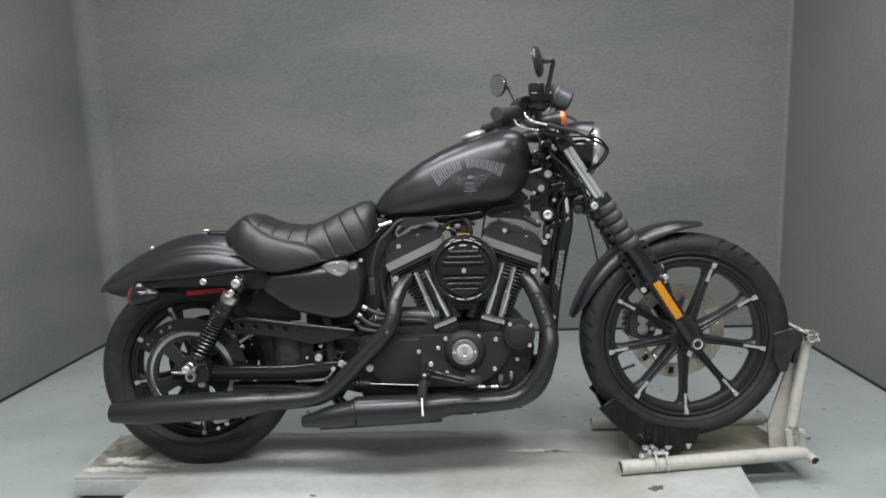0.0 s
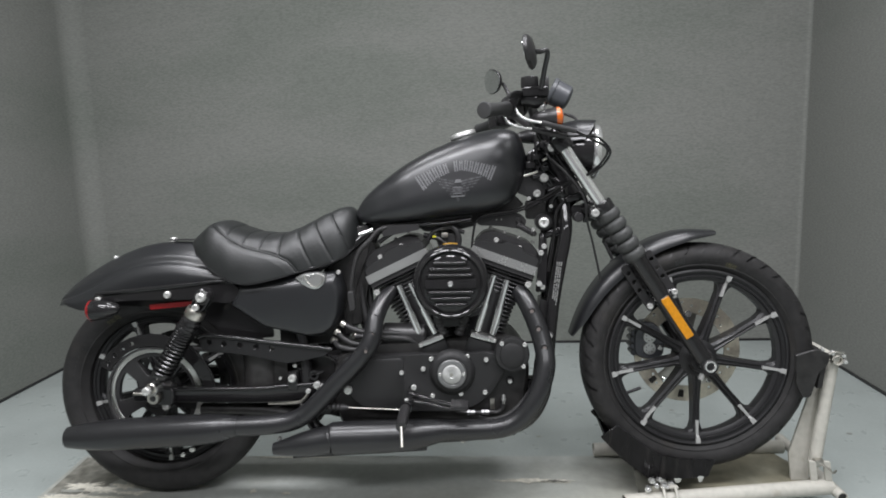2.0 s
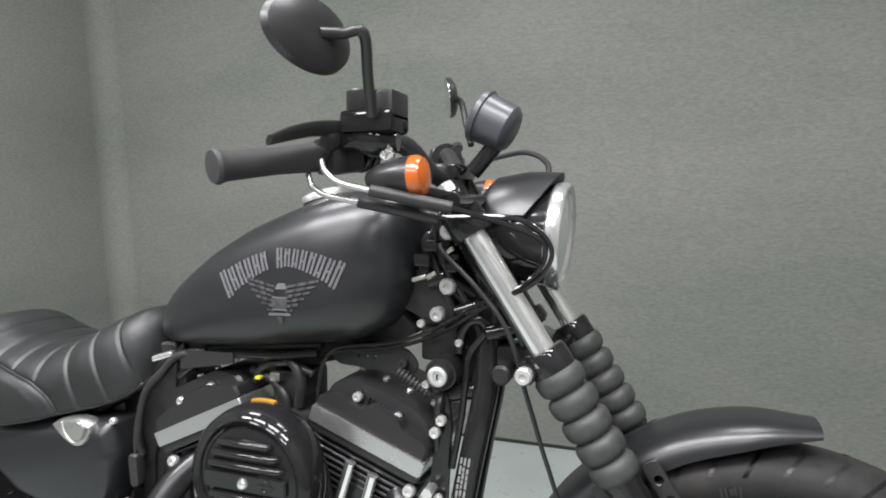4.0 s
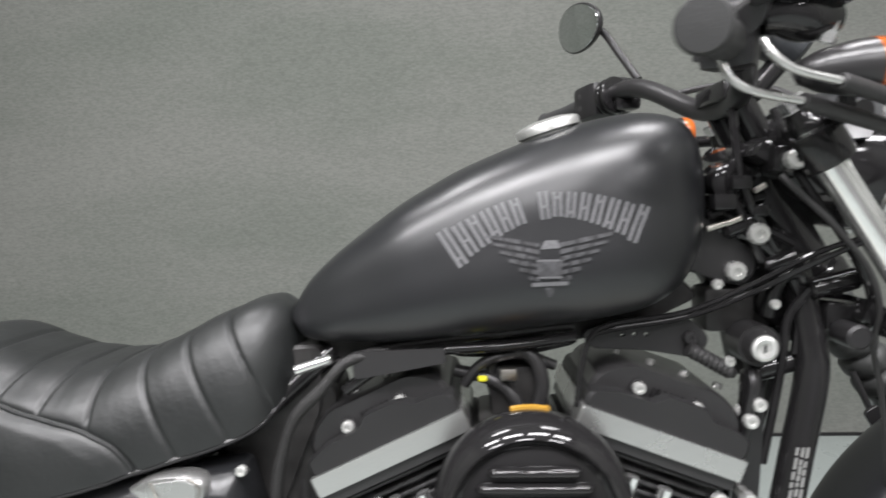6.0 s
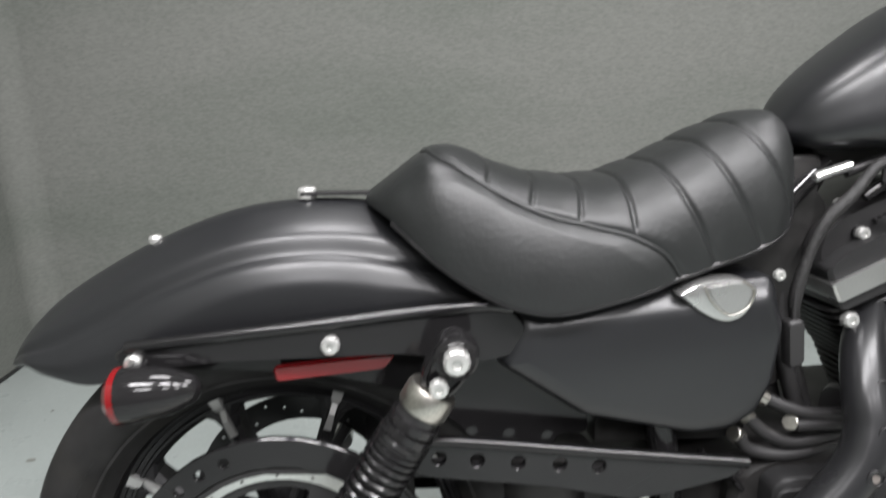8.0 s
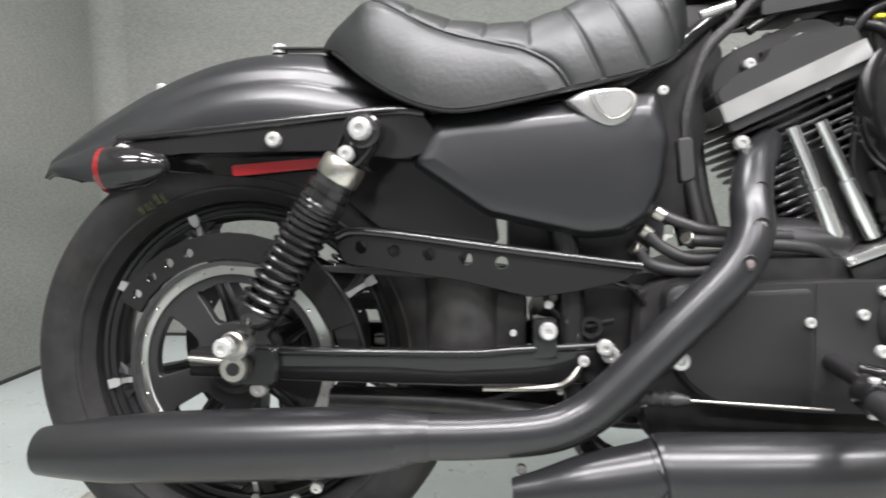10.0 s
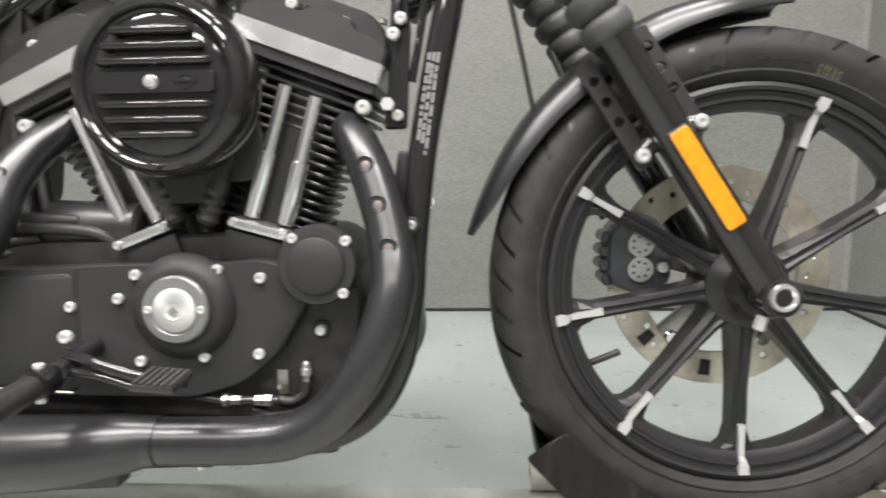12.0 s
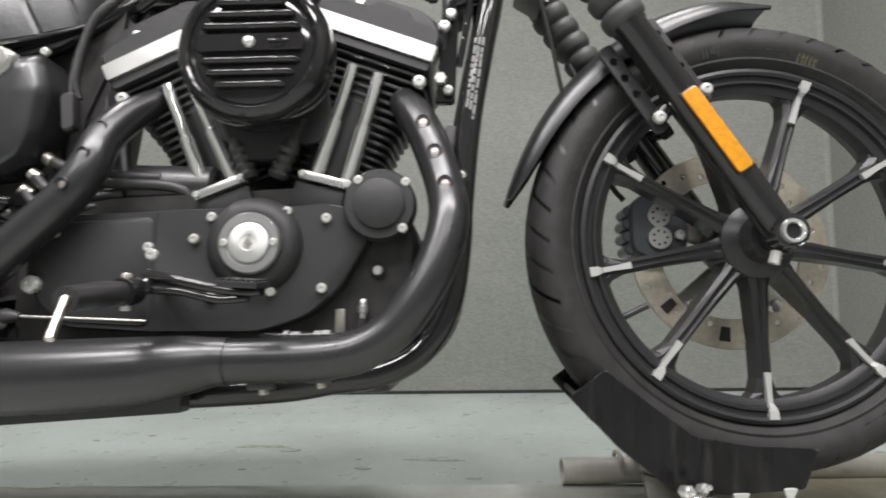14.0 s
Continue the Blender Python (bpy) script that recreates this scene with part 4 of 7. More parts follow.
part("seat_pan", loft([[(x, -0.07 * k, zb + 0.02), (x, 0.07 * k, zb + 0.02), (x, 0.06 * k, zb - 0.012), (x, -0.06 * k, zb - 0.012)]
                       for x, k, zb in ((-0.56, 0.9, 0.69), (-0.45, 1.0, 0.64), (-0.35, 1.0, 0.655), (-0.22, 0.9, 0.69))]), "plastic", seat)

# fuel tank
TX = [-0.168, -0.158, -0.14, -0.108, -0.037, 0.032, 0.098, 0.163, 0.2123, 0.2416, 0.268, 0.2869, 0.2983, 0.303]
TT = [0.814, 0.8358, 0.8565, 0.884, 0.935, 0.9725, 0.9985, 1.0191, 1.0286, 1.029, 1.0236, 1.0104, 0.9875, 0.951]
TBX = [-0.168, -0.158, -0.148, -0.05, 0.045, 0.167, 0.2246, 0.2586, 0.2813, 0.2964, 0.303]
TBZ = [0.798, 0.785, 0.779, 0.78, 0.788, 0.802, 0.812, 0.83, 0.856, 0.894, 0.93]
TWX = [-0.168, -0.158, -0.14, -0.108, -0.037, 0.032, 0.098, 0.163, 0.2236, 0.2586, 0.2832, 0.2973, 0.303]
TWY = [0.029, 0.051, 0.065, 0.084, 0.1051, 0.1135, 0.1161, 0.1177, 0.1124, 0.1005, 0.0791, 0.0503, 0.02]
TF = [(0.000, 0.000), (0.600, 0.000), (0.860, 0.060), (0.985, 0.200), (1.000, 0.340), (0.965, 0.500), (0.915, 0.690), (0.780, 0.855), (0.510, 0.962), (0.000, 1.000)]


TANK_TOP, TANK_LOW, TANK_WIDE = eased(TX, TT, 0.010), eased(TBX, TBZ, 0.010), eased(TWX, TWY, 0.010)


def tank_section(x, steps=4):
    zt, zb, w = TANK_TOP(x), TANK_LOW(x), TANK_WIDE(x)
    return [(u * w, zb + v * (zt - zb)) for u, v in spline(TF, steps)]


def tank_y(x, z):
    """How far the tank's skin stands out at a place on its side."""
    sec = tank_section(x, 6)
    zs, ys = [p[1] for p in sec[8:]], [p[0] for p in sec[8:]]
    return float(np.interp(z, zs, ys))


def smooth_x(a, b, n):
    return [a + (b - a) * (0.5 - 0.5 * math.cos(math.pi * i / n)) for i in range(n + 1)]


sections = []
for x in smooth_x(TX[0], TX[-1], 90):
    sec = tank_section(x)
    sections.append([(x, -y, z) for y, z in sec] + [(x, y, z) for y, z in reversed(sec[1:-1])])
tank_bm = loft(sections)
for _ in range(6):
    bmesh.ops.smooth_vert(tank_bm, verts=tank_bm.verts[:], factor=0.5, use_axis_x=True, use_axis_y=True, use_axis_z=True)
tank = part("fuel_tank", tank_bm, "denim", bike, "matte charcoal teardrop fuel tank with a worn grey print")
cap_n = Vector((-0.27, -0.02, 0.96)).normalized()
part("filler_cap", lathe([(-0.014, 0.030), (-0.001, 0.032), (0.001, 0.0365), (0.008, 0.0370), (0.0105, 0.0355), (0.0125, 0.031), (0.0150, 0.020), (0.0155, 0.004)], (0.1325, -0.010, 1.008), cap_n, 40), "spun", tank, "domed chrome filler cap")


def decal(quad, mat, name="tank_print", n=4, lift=0.0012):
    """A thin print on the tank's right side, over a quad of x-z corners."""
    (a, b, c, d) = [np.array(p) for p in quad]
    bm = bmesh.new()
    rows = []
    for i in range(n + 1):
        row = []
        for j in range(n + 1):
            u, v = i / n, j / n
            p = (a * (1 - u) + b * u) * (1 - v) + (d * (1 - u) + c * u) * v
            row.append(bm.verts.new((p[0], -tank_y(p[0], p[1]) - lift, p[1])))
        rows.append(row)
    for i in range(n):
        for j in range(n):
            bm.faces.new((rows[i][j], rows[i + 1][j], rows[i + 1][j + 1], rows[i][j + 1]))
    return part(name, bm, mat, tank)


ARC_X0, ARC_W, ARC_Z0, ARC_RISE = 0.0155, 0.1980, 0.8820, 0.0215


def print_arc(u):
    return ARC_X0 + ARC_W * u, ARC_Z0 + 0.034 * math.sin(math.pi * min(max(u, 0), 1)) + ARC_RISE * u


for i in range(15):
    if i == 6:
        continue
    u = (i + 0.5) / 15
    (x0, z0), (x1, z1) = print_arc(u - 0.026), print_arc(u + 0.026)
    h = 0.0118 + 0.004 * abs(u - 0.5) * 2 + (0.0022 if i in (0, 7, 14) else 0)
    dx = (z0 - z1) / (x1 - x0) * h
    wx, wz = x1 - x0, z1 - z0
    for p, q in ((0.02, 0.40), (0.62, 0.98)):
        decal([(x0 + wx * p - dx, z0 + wz * p - h), (x0 + wx * q - dx, z0 + wz * q - h), (x0 + wx * q + dx, z0 + wz * q + h), (x0 + wx * p + dx, z0 + wz * p + h)], "grey", "letter_bar", 2)
    m0 = (-0.6, -0.1, 0.55)[i % 3]
    decal([(x0 + wx * 0.3 + dx * m0, z0 + wz * 0.3 + h * m0 - 0.0016), (x0 + wx * 0.7 + dx * m0, z0 + wz * 0.7 + h * m0 - 0.0016), (x0 + wx * 0.7 + dx * m0, z0 + wz * 0.7 + h * m0 + 0.0016), (x0 + wx * 0.3 + dx * m0, z0 + wz * 0.3 + h * m0 + 0.0016)], "grey", "letter_bar", 1)
# a faint spread-winged emblem under the arc: feathers in short strokes, a shield and a ribbon
ex, ez = 0.1185, 0.8830
rnd = random.Random(3)
for s in (-1, 1):
    for k in range(6):
        r0, r1 = 0.009, (0.063, 0.058, 0.050, 0.041, 0.031, 0.022)[k]
        n = 3 if k < 4 else 2
        for j in range(n):
            p, q = r0 + (r1 - r0) * j / n + 0.001, r0 + (r1 - r0) * (j + 1) / n - 0.001
            zc = ez + 0.002 - k * 0.0068
            za, zb = zc + 0.20 * p, zc + 0.20 * q
            w = rnd.uniform(0.0016, 0.0027)
            decal([(ex + s * p, za - w), (ex + s * q, zb - w * 0.8), (ex + s * q, zb + w * 0.8), (ex + s * p, za + w)], "faint", "emblem_feather", 2)
decal([(ex - 0.011, ez - 0.028), (ex + 0.011, ez - 0.028), (ex + 0.013, ez - 0.012), (ex - 0.013, ez - 0.012)], "faint", "emblem_shield", 2)
for x0, z0, x1, z1 in ((-0.013, -0.012, 0.013, -0.010), (-0.012, -0.029, 0.012, -0.027)):
    decal([(ex + x0, ez + z0), (ex + x1, ez + z0), (ex + x1, ez + z1), (ex + x0, ez + z1)], "grey", "emblem_line", 2)
decal([(ex - 0.018, ez - 0.037), (ex + 0.018, ez - 0.036), (ex + 0.018, ez - 0.032), (ex - 0.018, ez - 0.033)], "grey", "emblem_ribbon", 2)
decal([(ex - 0.002, ez - 0.048), (ex + 0.002, ez - 0.048), (ex + 0.005, ez - 0.038), (ex - 0.005, ez - 0.038)], "faint", "emblem_point", 2)
decal([(ex - 0.009, ez + 0.000), (ex + 0.011, ez + 0.001), (ex + 0.008, ez + 0.009), (ex - 0.004, ez + 0.009)], "grey", "emblem_head", 2)

# frame
part("frame", sweep([(0.385, 0, 0.90), (0.30, 0, 0.885), (0.10, 0, 0.83), (-0.12, 0, 0.765), (-0.22, 0, 0.71), (-0.26, 0, 0.60), (-0.27, 0, 0.40)], 0.022, 6, 14), "gloss", bike, "gloss black tubular frame")
part("steering_neck", rod((0.352, 0, 0.965), (0.432, 0, 0.835), 0.031, 24, bevel=0.004), "gloss", bike)
for s in (-1, 1):
    near, dx = (1.0, 0.0) if s < 0 else (0.30, -0.010)
    part("down_tube", sweep([(0.395, s * 0.030, 0.862), (0.4015 + dx, s * 0.055 * near, 0.78), (0.3985 + dx, s * 0.068 * near, 0.735), (0.381 + dx, s * 0.072 * near, 0.648), (0.364 + dx, s * 0.074 * near, 0.555), (0.352 + dx, s * 0.076 * near, 0.45), (0.347 + dx, s * 0.078 * near, 0.38),
                             (0.333, s * 0.084, 0.305), (0.300, s * 0.092, 0.250), (0.250, s * 0.100, 0.2225), (0.19, s * 0.104, 0.214), (0.10, s * 0.105, 0.203), (-0.15, s * 0.105, 0.196), (-0.28, s * 0.098, 0.215), (-0.31, s * 0.095, 0.30),
                             (-0.315, s * 0.09, 0.45), (-0.36, s * 0.088, 0.57), (-0.48, s * 0.088, 0.605)], 0.0170, 6, 16), "gloss", bike, "gloss black frame down tube")
    part("seat_rail", sweep([(-0.12, s * 0.03, 0.765), (-0.22, s * 0.06, 0.69), (-0.34, s * 0.085, 0.64), (-0.50, s * 0.09, 0.615)], 0.013, 6, 12), "gloss", bike)
    part("tank_bracket", plate([(0.268, 0.910), (0.292, 0.912), (0.348, 0.872), (0.352, 0.848), (0.338, 0.832), (0.315, 0.836), (0.268, 0.856)], s * 0.036, s * 0.043, 0.0015, 0.012), "satin", bike, "black tank mounting bracket")
bolt(bike, 0.327, -0.043, 0.849, 0.022)
part("engine_mount", holed(rounded([(0.16, 0.785), (0.20, 0.800), (0.28, 0.798), (0.300, 0.775), (0.285, 0.755), (0.23, 0.765), (0.17, 0.768)], 0.012), [circle(0.205 + 0.013 * k, 0.782, 0.003, 8) for k in range(3)], -0.050, -0.044), "satin", bike)
bolt(bike, 0.277, -0.050, 0.778, 0.016, mesh=DARK_BOLT)
for k, (x, z, d) in enumerate([(0.346, 0.890, 0.024), (0.305, 0.836, 0.012), (0.337, 0.728, 0.016), (0.340, 0.719, 0.014), (0.331, 0.697, 0.014)]):
    bolt(bike, x, -0.052, z, d)
part("ignition_switch", lathe([(-0.088, 0.008), (-0.088, 0.0150), (-0.083, 0.0180), (-0.076, 0.0190), (-0.076, 0.0220), (-0.040, 0.0220)], (0.341, 0, 0.773), sides=28), "satin", bike, "key switch with a silver face")
part("switch_face", lathe([(-0.0890, 0.0052), (-0.0905, 0.0060), (-0.0915, 0.0100), (-0.0900, 0.0132), (-0.0870, 0.0146), (-0.083, 0.0146)], (0.341, 0, 0.773), sides=24), "spun", bike)
part("key_slot", box(0.341, -0.0895, 0.773, 0.0018, 0.002, 0.007, 0.0), "plastic", bike, smooth=False)
part("ignition_lead", sweep([(0.341, -0.05, 0.750), (0.338, -0.07, 0.735), (0.335, -0.07, 0.71), (0.33, -0.06, 0.66)], 0.006, 5, 8), "plastic", bike)
part("neck_gusset", plate([(0.30, 0.87), (0.40, 0.90), (0.425, 0.82), (0.405, 0.76), (0.36, 0.80)], -0.03, 0.03, 0.004, 0.01), "gloss", bike)
part("coil_pack", box(0.325, -0.015, 0.805, 0.055, 0.05, 0.05, 0.008), "black", bike)
rnd = random.Random(11)
for col in range(3):
    z = 0.668
    while z > 0.580 - 0.012 * col:
        length = rnd.uniform(0.004, 0.013)
        part("label_line", box(0.3795 - (0.665 - z) * 0.150 + 0.0052 * (col - 1), -0.0893 - (0.66 - z) * 0.012 + (0.0009 if col != 1 else 0), z - length / 2, 0.0030, 0.0014, length, 0.0, turn=Euler((0, radians(9), 0)).to_matrix()), "whitelabel", bike, smooth=False)
        z -= length + rnd.uniform(0.0012, 0.004)
reg = part("voltage_regulator", box(0.338, -0.005, 0.50, 0.030, 0.085, 0.12, 0.005, turn=Euler((0, radians(8), 0)).to_matrix()), "satin", bike, "black finned voltage regulator ahead of the engine")
for k in range(11):
    part("fin", box(0.3480 + k * 0.0010, -0.005, 0.448 + k * 0.0105, 0.024, 0.080, 0.004, 0.001), "satin", reg)
part("oil_filter", rod((0.24, 0.0, 0.300), (0.325, 0.0, 0.300), 0.036, 28, bevel=0.006), "gloss", bike)
part("lower_guard", sweep([(0.325, -0.06, 0.40), (0.312, -0.06, 0.32), (0.285, -0.06, 0.262), (0.23, -0.06, 0.235), (0.15, -0.06, 0.225)], 0.012, 6, 12), "black", bike)
part("mount_bracket", plate([(0.300, 0.330), (0.352, 0.335), (0.346, 0.288), (0.318, 0.280)], -0.05, -0.02, 0.003, 0.006), "satin", bike)
for x, z, d in ((0.3154, 0.3229, 0.013), (0.2879, 0.2766, 0.012), (0.3524, 0.4735, 0.012)):
    bolt(bike, x, -0.100, z, d)
    part("bolt_lug", rod((x, -0.070, z), (x, -0.101, z), 0.0095, 14, bevel=0.002), "satin", bike)

# engine
engine = part("engine_case", pillow(rounded([(-0.22, 0.225), (-0.24, 0.30), (-0.235, 0.42), (-0.14, 0.455), (0.25, 0.47), (0.30, 0.40), (0.28, 0.27), (0.20, 0.215)], 0.03), [(0.12, 0.9), (0.11, 1), (-0.085, 1), (-0.095, 0.97)]), "black", bike, "black V-twin engine crankcase")
case = rounded([(-0.205, 0.418), (-0.205, 0.350), (-0.185, 0.310), (-0.155, 0.284), (-0.04, 0.276), (0.10, 0.275), (0.160, 0.294), (0.200, 0.328), (0.225, 0.372), (0.235, 0.388), (0.235, 0.425), (0.18, 0.438), (0.14, 0.4335), (0.0, 0.4325), (-0.06, 0.430), (-0.19, 0.4275)], 0.016)
part("cam_cover", pillow(case, [(-0.085, 1.0), (-0.115, 1.0), (-0.1195, 0.992), (-0.1215, 0.975)], (0.03, 0.36)), "wrinkle", engine, "black wrinkle-finish gearcase cover")
part("cover_joint", box(-0.037, -0.1216, 0.353, 0.0018, 0.0012, 0.150, 0.0), "plastic", engine, smooth=False)
part("sprocket_cover", pillow(rounded([(-0.200, 0.415), (-0.200, 0.350), (-0.180, 0.312), (-0.15, 0.290), (-0.039, 0.283), (-0.039, 0.424)], 0.012), [(-0.115, 1), (-0.122, 0.99), (-0.1235, 0.97)]), "wrinkle", engine)
part("gear_bulge", lathe([(-0.115, 0.046), (-0.132, 0.0455), (-0.136, 0.043), (-0.137, 0.030), (-0.1372, 0.004)], (0.250, 0, 0.4315), sides=44), "wrinkle", engine, "round black gearcase cap")
part("gear_bulge_face", lathe([(-0.137, 0.032), (-0.1405, 0.0315), (-0.1415, 0.030), (-0.1415, 0.003)], (0.250, 0, 0.4315), sides=40), "wrinkle", engine)
part("timing_ring", lathe([(-0.118, 0.062), (-0.126, 0.060), (-0.134, 0.052), (-0.138, 0.046), (-0.138, 0.040)], (0.091, 0, 0.3838), sides=56), "wrinkle", engine)
part("timing_cover", lathe([(-0.134, 0.0385), (-0.144, 0.0385), (-0.1465, 0.0365), (-0.1465, 0.0285), (-0.1455, 0.0275), (-0.1455, 0.002)], (0.091, 0, 0.3838), sides=56), "dullalu", engine, "round machined silver timing cover")
part("timing_plate", lathe([(-0.1450, 0.0245), (-0.1478, 0.0245), (-0.1487, 0.0232), (-0.1487, 0.0100), (-0.1480, 0.0092), (-0.1480, 0.001)], (0.091, 0, 0.3838), sides=48), "spun", engine, "bright inner timing plate")
shared("cover_screw", BOLT, engine, pose(0.0605, -0.143, 0.384) @ Matrix.Scale(0.010, 4))
shared("cover_screw", BOLT, engine, pose(0.1215, -0.143, 0.384) @ Matrix.Scale(0.010, 4))
part("timing_mark", box(0.091, -0.1490, 0.3838, 0.008, 0.001, 0.008, 0.0, turn=Euler((0, radians(45), 0)).to_matrix()), "steel", engine, smooth=False)
for x, z in [(-0.044, 0.3835), (0.036, 0.4205), (0.014, 0.3930), (0.132, 0.4262), (0.182, 0.4165), (0.113, 0.325), (0.177, 0.3285), (0.037, 0.3195), (-0.165, 0.404)]:
    bolt(engine, x, -0.1205, z, 0.0130)
bolt(engine, 0.244, -0.100, 0.3515, 0.0130)
part("bolt_boss", rod((0.244, -0.085, 0.3515), (0.244, -0.1005, 0.3515), 0.0105, 16, bevel=0.002), "wrinkle", engine)
for x, z in ((0.2235, 0.462), (0.283, 0.4585), (0.279, 0.4005)):
    bolt(engine, x, -0.131, z, 0.0125)
part("oil_sump", box(0.05, -0.02, 0.222, 0.42, 0.16, 0.05, 0.012), "black", engine)
part("oil_fitting", lathe([(0.0, 0.0035), (0.002, 0.0050), (0.008, 0.0050), (0.009, 0.0066), (0.016, 0.0066), (0.017, 0.0048), (0.024, 0.0040)], (0.2262, -0.105, 0.3150), (-0.05, 0, -1), 14), "alu", engine, "bright hose fitting under the gearcase")
part("oil_feed", sweep([(0.2255, -0.105, 0.291), (0.222, -0.103, 0.276), (0.208, -0.102, 0.266), (0.190, -0.104, 0.268)], 0.0055, 6, 10), "softrubber", engine)
part("stay_plate", box(0.1955, -0.098, 0.2885, 0.0125, 0.004, 0.030, 0.001), "steel", engine)
part("banjo_pipe", sweep([(0.096, -0.11, 0.2738), (0.125, -0.112, 0.2700), (0.160, -0.112, 0.2700), (0.193, -0.110, 0.2695)], 0.0048, 5, 10), "satin", engine)
for x0, x1, r in ((0.128, 0.134, 0.0085), (0.136, 0.148, 0.0060), (0.166, 0.174, 0.0066), (0.176, 0.186, 0.0072)):
    part("pipe_nut", rod((x0, -0.112, 0.2700), (x1, -0.112, 0.2700), r, 6), "dullalu", engine)
part("oil_line", sweep([(0.16, -0.10, 0.253), (0.20, -0.11, 0.250), (0.25, -0.11, 0.272), (0.30, -0.10, 0.33), (0.318, -0.09, 0.40)], 0.006, 6, 10), "softrubber", engine)
part("hose_clamp", rod((0.160, -0.100, 0.253), (0.175, -0.101, 0.252), 0.0068, 12), "satin", engine)


def fin_mesh(w, d, t):
    pts = rounded([(-w, -d), (w, -d), (w, d), (-w, d)], 0.025, 5)
    bm = loft([[(x * s, y * s, z) for x, y in pts] for z, s in ((-t, 0.985), (-t * 0.4, 1), (t * 0.4, 1), (t, 0.985))])
    bmesh.ops.recalc_face_normals(bm, faces=bm.faces[:])
    me = bpy.data.meshes.new("cooling_fin")
    bm.to_mesh(me)
    bm.free()
    me.materials.append(M["satin"])
    return me


FIN_MESH = [fin_mesh(0.094 - 0.0028 * min(k, 8), 0.079 - 0.0030 * min(k, 7), 0.0024) for k in range(9)]
for tilt, which, C in ((radians(24.5), "rear", Vector((-0.056, 0, 0.676))), (radians(-20.5), "front", Vector((0.239, 0, 0.686)))):
    u, v = Vector((-math.sin(tilt), 0, math.cos(tilt))), Vector((math.cos(tilt), 0, math.sin(tilt)))

    def slanted(outline, y0, y1, mat, name, parent, label="", bevel=0.002, r=0.004):
        """A plate given in the cylinder's own axes: (across, along)."""
        pts = [C + v * a + u * b for a, b in outline]
        return part(name, plate([(p.x, p.z) for p in pts], y0, y1, bevel, r), mat, parent, label)

    cyl = part("cylinder", rod(tuple(C - u * 0.26), tuple(C - u * 0.01), 0.064, 32), "satin", bike, f"black finned {which} engine cylinder")
    for k in range(17):
        shared("cooling_fin", FIN_MESH[min(k, 8)], cyl, Matrix.Translation(C - u * (0.042 + 0.0115 * k)) @ Matrix.Rotation(-tilt, 4, "Y"))
    slanted([(-0.091, -0.0235), (0.091, -0.0235), (0.091, 0.0), (-0.091, 0.0)], -0.094, 0.086, "alu", "machined_band", cyl, "bright machined rocker box band", 0.002, 0.003)
    slanted([(-0.089, -0.036), (0.089, -0.036), (0.089, -0.0228), (-0.089, -0.0228)], -0.089, 0.080, "satin", "head_gasket", cyl)
    slanted([(-0.090, -0.001), (0.090, -0.001), (0.089, 0.019), (0.074, 0.025), (0.046, 0.026), (0.036, 0.037), (-0.010, 0.037), (-0.020, 0.026), (-0.060, 0.025), (-0.088, 0.016)], -0.090, 0.081, "wrinkle", "rocker_cover", cyl, "black wrinkle-finish rocker cover", 0.004, 0.006)
    slanted([(-0.087, 0.0), (0.087, 0.0), (0.085, 0.028), (0.072, 0.043), (0.050, 0.054), (-0.050, 0.054), (-0.072, 0.042), (-0.085, 0.026)], -0.069, 0.069, "satin", "rocker_lid", cyl, "dark upper rocker lid", 0.005, 0.010)
    for bx, bz in ((-0.098, 0.690), (-0.040, 0.718)) if tilt > 0 else ((0.216, 0.729), (0.277, 0.706)):
        bolt(cyl, bx, -0.072, bz, 0.0145)
        part("bolt_boss", rod((bx, -0.055, bz), (bx, -0.073, bz), 0.0090, 14), "satin", cyl)
    for a in (-0.06, -0.02, 0.02, 0.06):
        p = C + v * a + u * 0.0535
        shared("bolt", BOLT, cyl, Matrix.Translation((p.x, -0.03, p.z)) @ Matrix.Rotation(-tilt, 4, "Y") @ Matrix.Rotation(-math.pi / 2, 4, "X") @ Matrix.Scale(0.011, 4))
    p = C + v * (0.082 if tilt < 0 else -0.082) - u * 0.052
    bolt(cyl, p.x, -0.080, p.z, 0.018)
    for (a, b), (c, d) in (((-0.050, 0.613), (0.009, 0.464)), ((-0.018, 0.619), (0.046, 0.480))) if tilt > 0 else (((0.207, 0.636), (0.159, 0.484)), ((0.242, 0.622), (0.200, 0.474))):
        tube_part = part("pushrod_tube", rod((a, -0.082, b), (c, -0.080, d), 0.0076, 24, 0.0080), "polish", cyl, "chrome pushrod tube")
        mx, mz = a + (c - a) * 0.5, b + (d - b) * 0.5
        part("tube_sleeve", rod((mx, -0.081, mz), (c, -0.080, d), 0.0102, 24, bevel=0.001), "polish", tube_part)
    q = (0.036, 0.4640, radians(21)) if tilt > 0 else (0.1755, 0.4710, radians(-15.5))
    part("tappet_cover", box(q[0], -0.086, q[1], 0.070, 0.042, 0.012, 0.003, turn=Euler((0, -q[2], 0)).to_matrix()), "alu", cyl, "polished tappet block cover")
    for s in (-1, 1):
        bolt(cyl, q[0] + s * 0.030 * math.cos(q[2]), -0.106, q[1] + s * 0.030 * math.sin(q[2]), 0.010)
    w = Vector((q[0] + 0.012 * (1 if tilt > 0 else -1), 0, q[1] - 0.026))
    part("tappet_block", box(w.x, -0.082, w.z, 0.068, 0.040, 0.038, 0.004, turn=Euler((0, -q[2], 0)).to_matrix()), "wrinkle", cyl)
